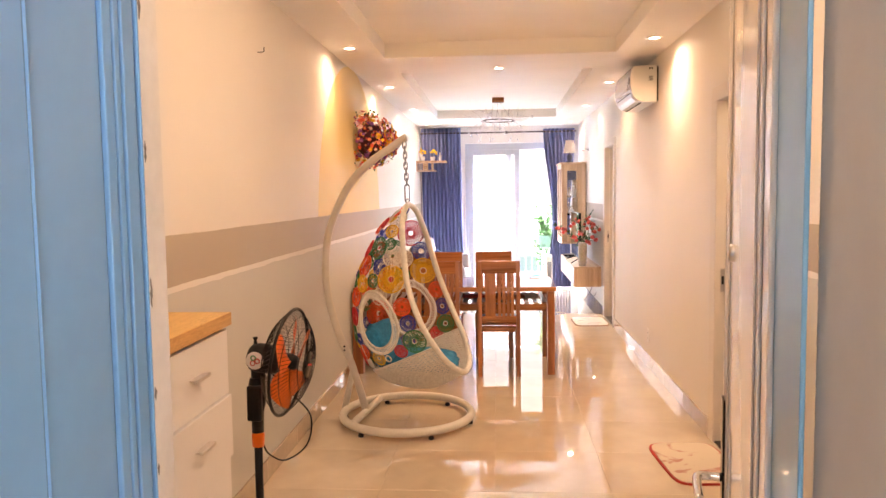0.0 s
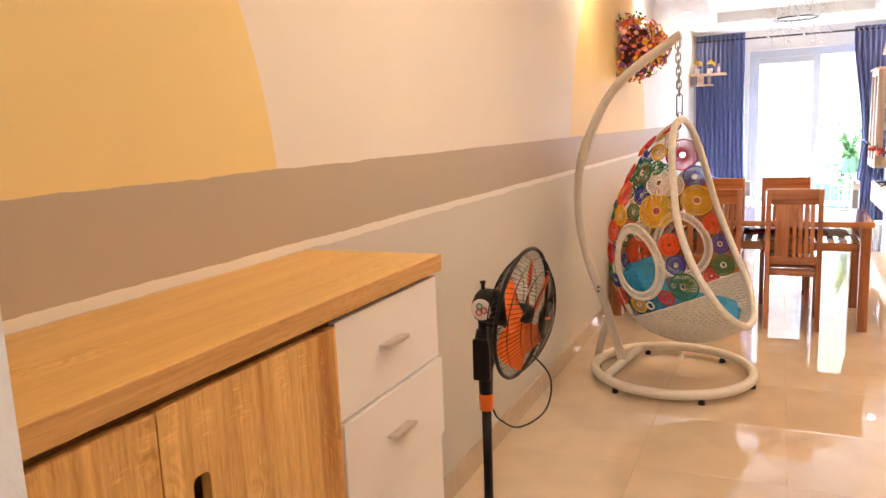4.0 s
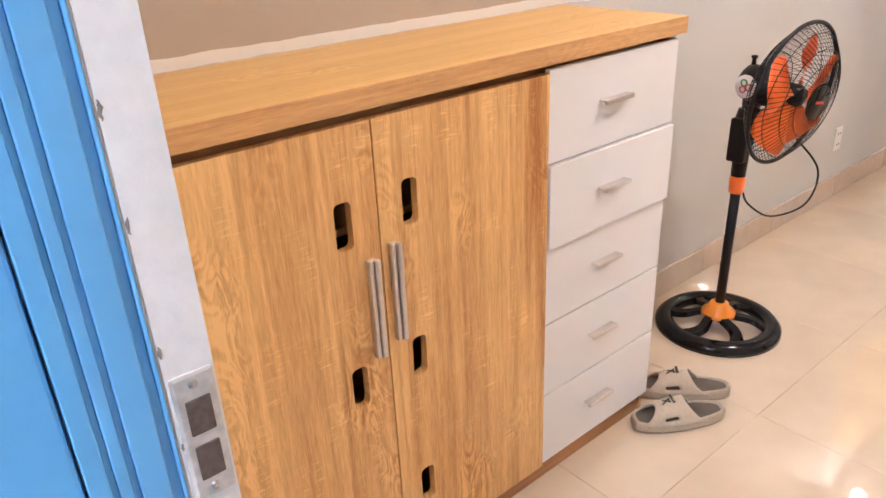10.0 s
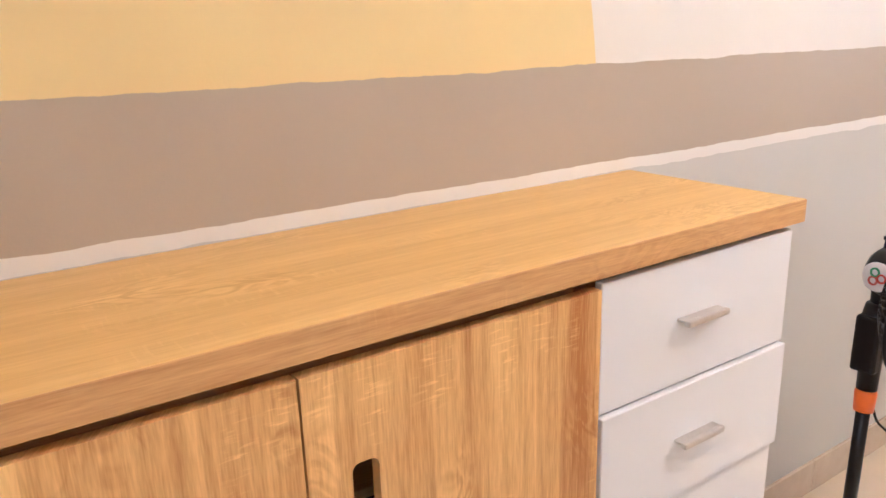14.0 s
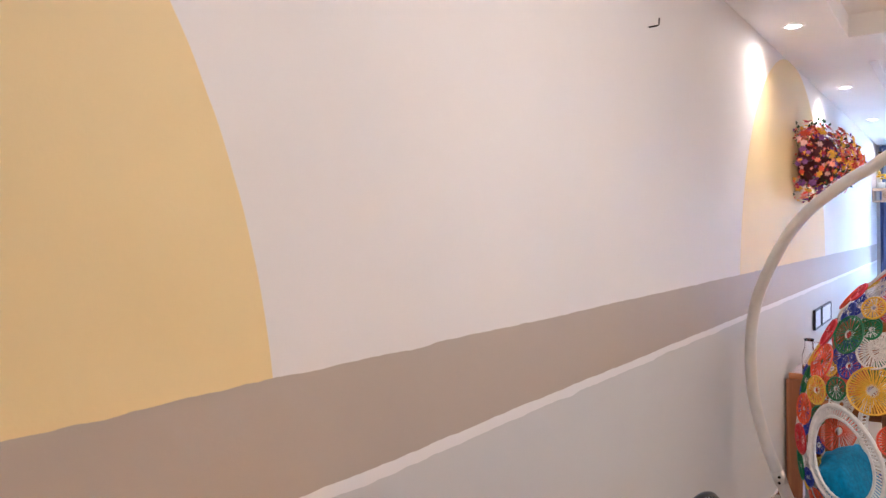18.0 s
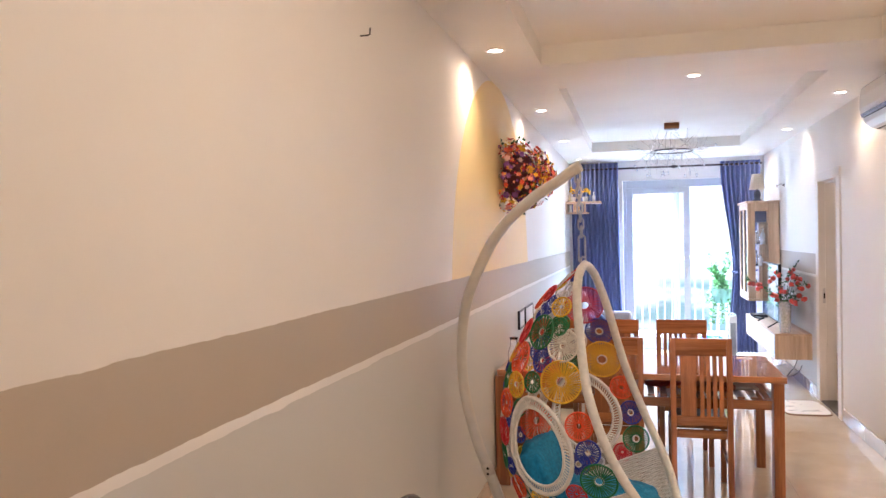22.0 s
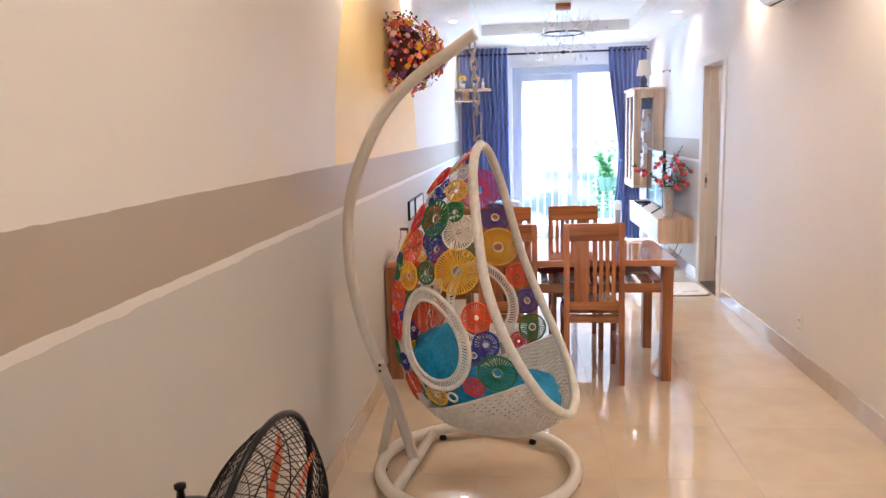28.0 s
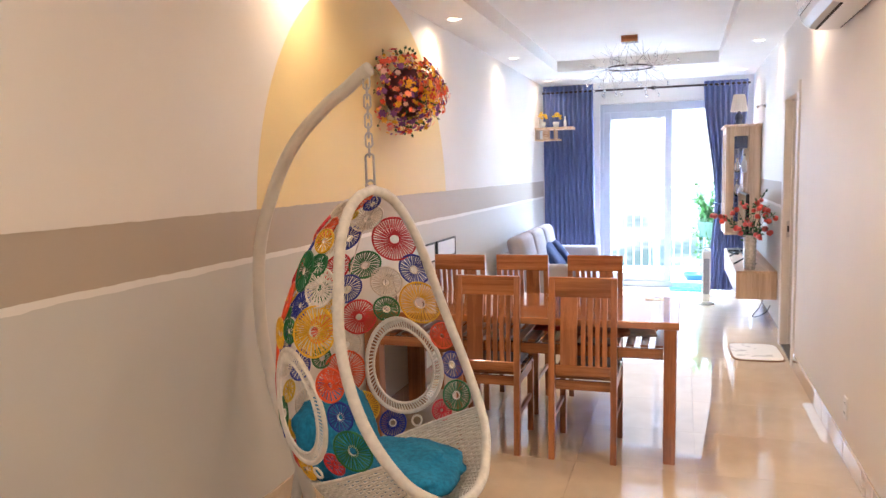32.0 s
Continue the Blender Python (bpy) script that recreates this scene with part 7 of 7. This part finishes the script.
part("base", lathe(bmesh.new(), ((0.0, 0.0), (0.085, 0.0), (0.088, 0.015), (0.05, 0.035), (0.0, 0.035)), sides=26), AC_WHITE, tw, "", True)
part("column", boxed(-0.045, 0.045, -0.05, 0.05, 0.034, 0.60, 0.018, 3), AC_WHITE, tw, "", True)
part("grille", boxed(-0.030, 0.030, -0.0525, -0.0495, 0.12, 0.52, 0.001), material("grey_grille", (0.30, 0.31, 0.33), 0.5, grain=0.3, grain_size=120), tw)
part("top_cap", lathe(bmesh.new(), ((0.046, 0.595), (0.040, 0.635), (0.0, 0.645)), sides=22), CLEAR, tw, "", True)


def mat(name, label, x0, x1, y0, y1, turn, pile, edge):
    ob = thing(name, label, "mat", ((x0 + x1) / 2, (y0 + y1) / 2, 0.0), turn, "door mats")
    w, d = (x1 - x0) / 2, (y1 - y0) / 2

    def sheet(s, z0, z1):
        bm = bmesh.new()
        pts = []
        for k in range(48):
            a = 2 * math.pi * k / 48
            c, q = math.cos(a), math.sin(a)
            pts.append((math.copysign(abs(c) ** 0.35, c) * (w - s), math.copysign(abs(q) ** 0.35, q) * (d - s)))
        lo = [bm.verts.new((x, y, z0)) for x, y in pts]
        hi = [bm.verts.new((x, y, z1 + 0.002 * noise.noise(Vector((x * 20, y * 20, 0))))) for x, y in pts]
        for k in range(48):
            j = (k + 1) % 48
            bm.faces.new((lo[k], lo[j], hi[j], hi[k]))
        bm.faces.new(hi)
        return bm
    part("binding", sheet(0.0, 0.0, 0.009), edge, ob, "stitched edge binding")
    part("top_cloth", sheet(0.012, 0.009, 0.013), pile, ob)
    return ob


def floral(name, ground, motif):
    m = material(name, ground, 0.95, grain=0.12, grain_size=150, bump=0.6, bump_size=250)
    n, l = m.node_tree.nodes, m.node_tree.links
    tc = n.new("ShaderNodeTexCoord")
    v = n.new("ShaderNodeTexNoise")
    v.inputs["Scale"].default_value, v.inputs["Detail"].default_value, v.inputs["Distortion"].default_value = 6.5, 3, 1.2
    l.new(tc.outputs["Object"], v.inputs["Vector"])
    r = n.new("ShaderNodeMapRange")
    r.inputs["From Min"].default_value, r.inputs["From Max"].default_value = 0.54, 0.62
    l.new(v.outputs["Fac"], r.inputs["Value"])
    k = n.new("ShaderNodeMix")
    k.data_type = "RGBA"
    k.inputs["A"].default_value, k.inputs["B"].default_value = (*ground, 1), (*motif, 1)
    l.new(r.outputs["Result"], k.inputs["Factor"])
    l.new(k.outputs["Result"], n["Principled BSDF"].inputs["Base Color"])
    return m


mat("door_mat", "cream door mat with pink flowers and red edge", 2.17, 2.57, 3.46, 4.10, 4, floral("pink_floral_pile", (0.66, 0.56, 0.44), (0.50, 0.25, 0.20)), material("red_binding", (0.42, 0.03, 0.02), 0.8, grain=0.15))
mat("door_mat", "cream door mat with grey leaves and brown edge", 2.15, 2.55, 8.10, 8.68, 2, floral("grey_leaf_pile", (0.70, 0.66, 0.60), (0.42, 0.38, 0.34)), material("brown_binding", (0.25, 0.14, 0.08), 0.8, grain=0.15))
mat("bath_mat", "bright cyan mat before the open balcony door", 1.62, 2.10, FAR - 0.26, FAR - 0.02, 0, material("cyan_pile", (0.02, 0.36, 0.62), 0.9, grain=0.2, grain_size=90, bump=0.6), material("cyan_binding", (0.02, 0.30, 0.55), 0.9, grain=0.1))
bowl = thing("wash_bowl", "blue plastic wash bowl standing on the balcony", "bowl", (1.95, 12.35, 0.0))
part("shell", lathe(bmesh.new(), ((0.0, 0.0), (0.11, 0.0), (0.16, 0.10), (0.17, 0.105), (0.165, 0.112), (0.152, 0.103), (0.10, 0.008), (0.0, 0.008)), sides=28), material("blue_plastic", (0.02, 0.10, 0.45), 0.35, stain=0.1), bowl, "", True)
tagged(part("power_cable", tube(bmesh.new(), smooth_pts([(2.50, 9.30, TVZ0 - 0.001), (2.46, 9.30, 0.22), (2.40, 9.32, 0.13), (2.46, 9.40, 0.115), (2.54, 9.47, 0.15), (RIGHT - 0.004, 9.53, 0.20)], 6), 0.004, 6), BLACK, None, "", True), "thin black cable hanging below the TV shelf", "cable")

# ---- plant on the balcony ----
plant = thing("potted_plant", "leafy green plant in a pot on a tall balcony stand", "plant", (2.10, 12.45, 0.0))
for k in range(3):
    a = k * 2 * math.pi / 3
    part("stand_leg", tube(bmesh.new(), [(0.14 * math.cos(a), 0.14 * math.sin(a), 0.0), (0.09 * math.cos(a), 0.09 * math.sin(a), 0.62)], 0.008, 6), RAIL_PAINT, plant)
part("pot", lathe(bmesh.new(), ((0.0, 0.60), (0.10, 0.60), (0.14, 0.80), (0.15, 0.81), (0.13, 0.80), (0.0, 0.77)), sides=22), material("green_pot_plastic", (0.10, 0.20, 0.13), 0.5, stain=0.1), plant, "green plastic pot", True)
BRIGHT_LEAF = material("bright_green_leaf", (0.07, 0.22, 0.04), 0.45, grain=0.25, vary=0.25)
rp = random.Random(5)
stems = bmesh.new()
leaf_bm = bmesh.new()
for k in range(26):
    a = rp.uniform(0, 2 * math.pi)
    reach, up = rp.uniform(0.08, 0.24), rp.uniform(-0.25, 0.55) if k < 20 else rp.uniform(-0.62, -0.30)
    pts = smooth_pts([(0, 0, 0.78), (reach * 0.5 * math.cos(a), reach * 0.5 * math.sin(a), 0.90 + max(up, 0) * 0.5), (reach * math.cos(a), reach * math.sin(a), 0.80 + up)], 6)
    tube(stems, pts, 0.0025, 4, caps=False)
    for j in range(2, len(pts)):
        for s in range(3):
            d = Vector((rp.uniform(-1, 1), rp.uniform(-1, 1), rp.uniform(-0.6, 0.6))).normalized()
            w = d.orthogonal().normalized() * 0.018
            p = pts[j]
            leaf_bm.faces.new([leaf_bm.verts.new(p), leaf_bm.verts.new(p + d * 0.03 + w), leaf_bm.verts.new(p + d * 0.07), leaf_bm.verts.new(p + d * 0.03 - w)])
part("stems", stems, LEAF, plant)
part("leaves", leaf_bm, BRIGHT_LEAF, plant)

# ---- bedroom things glimpsed through the doorways ----
wd = thing("wardrobe", "dark mahogany wardrobe in the bedroom", "wardrobe", (3.95, 5.0, 0.0))
MAHOG = wood("mahogany", (0.035, 0.010, 0.008), (0.09, 0.028, 0.02), "Z", 0.35, ring=8)
part("carcass", boxed(-0.02, 0.43, -0.95, 0.95, 0.06, 1.90, 0.004), MAHOG, wd)
part("plinth", boxed(0.0, 0.43, -0.93, 0.93, 0.0, 0.059, 0.002), MAHOG, wd)
for y in (-0.94, -0.31, 0.32):
    d = part("door", boxed(-0.042, -0.021, y, y + 0.615, 0.08, 1.88, 0.004), MAHOG, wd)
    part("handle", boxed(-0.060, -0.0425, y + 0.55, y + 0.565, 0.95, 1.10, 0.004), STEEL, d)
rf2 = thing("desk_fan", "red-bladed fan standing in the bedroom", "fan", (3.36, 4.75, 0.0))
part("base", lathe(bmesh.new(), ((0.0, 0.0), (0.17, 0.0), (0.17, 0.02), (0.03, 0.05), (0.0, 0.05)), sides=24), BLACK, rf2, "", True)
part("pole", lathe(bmesh.new(), ((0.0, 0.05), (0.016, 0.05), (0.016, 0.85), (0.0, 0.85)), sides=12), BLACK, rf2, "", True)
hm = Matrix.Translation((0, 0, 0.95)) @ pose(0, 0, 0, 0, 90, 215)
part("motor", lathe(bmesh.new(), ((0.0, -0.10), (0.06, -0.09), (0.07, 0.0), (0.0, 0.02)), sides=18, m=hm), BLACK, rf2, "", True)
for k in range(5):
    a = k * 2 * math.pi / 5
    bm = bmesh.new()
    m = hm @ pose(0, 0, 0.05, 0, 0, math.degrees(a)) @ pose(0.11, 0, 0, 22, 0, 0)
    lathe(bm, ((0.0, -0.003), (0.055, -0.003), (0.06, 0.0), (0.055, 0.003), (0.0, 0.003)), sides=14, m=m @ Matrix.Diagonal((1.4, 0.9, 1, 1)))
    part("blade", bm, material("dark_red_plastic", (0.35, 0.03, 0.02), 0.35, stain=0.1) if k == 0 else bpy.data.materials["dark_red_plastic"], rf2, "", True)
part("guard_rim", tube(bmesh.new(), circle_pts(0.21, 36, hm, 0.05), 0.006, 6, True), BLACK, rf2, "", True)
tagged(part("shoe", plump(bmesh.new(), (0.13, 0.05, 0.045), pose(3.02, 4.62, 0.05, 0, 0, 30), 0.7, 2.0, 0.1), BLACK, None, "", True), "black shoe on the bedroom floor", "shoe")
dk = thing("side_table", "brown wooden side table with white cloth in the far room", "table", (3.55, 9.35, 0.0))
part("tabletop", boxed(-0.35, 0.35, -0.5, 0.5, 0.70, 0.74, 0.004), TEAK_Y, dk)
for x in (-0.30, 0.30):
    for y in (-0.44, 0.44):
        part("leg", boxed(x - 0.025, x + 0.025, y - 0.025, y + 0.025, 0.0, 0.699, 0.003), TEAK, dk)
bd = thing("roller_blind", "white window blind with brown head box in the far room", "blind", (4.395, 9.7, 0.0))
part("blind_cloth", boxed(-0.02, -0.008, -0.7, 0.7, 0.9, 1.75, 0.001), WHITE_LAM, bd)
part("head_box", boxed(-0.06, -0.004, -0.75, 0.75, 1.751, 2.05, 0.004), MAHOG, bd)

# ---- floor tiles, one by one ----
TS, GAP = 0.60, 0.0010
tile_meshes = {}
xe = [-0.002, 0.64, 1.24, 1.84, RIGHT - 0.002]
ye = [0.47 - 0.3] + [0.94 + TS * k for k in range(18)] + [FAR]
ye = [v for v in ye if v <= FAR]
for x0, x1 in zip(xe, xe[1:]):
    for y0, y1 in zip(ye, ye[1:]):
        w, d = x1 - x0 - GAP, y1 - y0 - GAP
        if d < 0.02:
            continue
        key = (round(w, 3), round(d, 3))
        if key not in tile_meshes:
            o = part("tile", boxed(-w / 2, w / 2, -d / 2, d / 2, -0.009, 0.0, 0.0006), TILE, floor)
            tile_meshes[key] = o.data
        else:
            o = new("tile", tile_meshes[key])
            o.parent = floor
        o.location = ((x0 + x1) / 2, (y0 + y1) / 2, 0.0)
LOBBY_TILE = material("lobby_tile", (0.62, 0.56, 0.49), 0.1, grain=0.05, stain=0.06, vary=0.03)
lob = structure(new("floor_lobby"), "cream lobby floor tiles outside the door", "floor")
me = boxed(-0.299, 0.299, -0.299, 0.299, -0.009, 0.0, 0.0012)
o = part("tile", me, LOBBY_TILE, lob)
o.location = (-0.6, -0.13, 0)
for i in range(7):
    for j in range(4):
        if (i, j) != (0, 0):
            q = new("tile", o.data)
            q.parent = lob
            q.location = (-0.6 + 0.6 * i, -0.13 - 0.6 * j, 0)
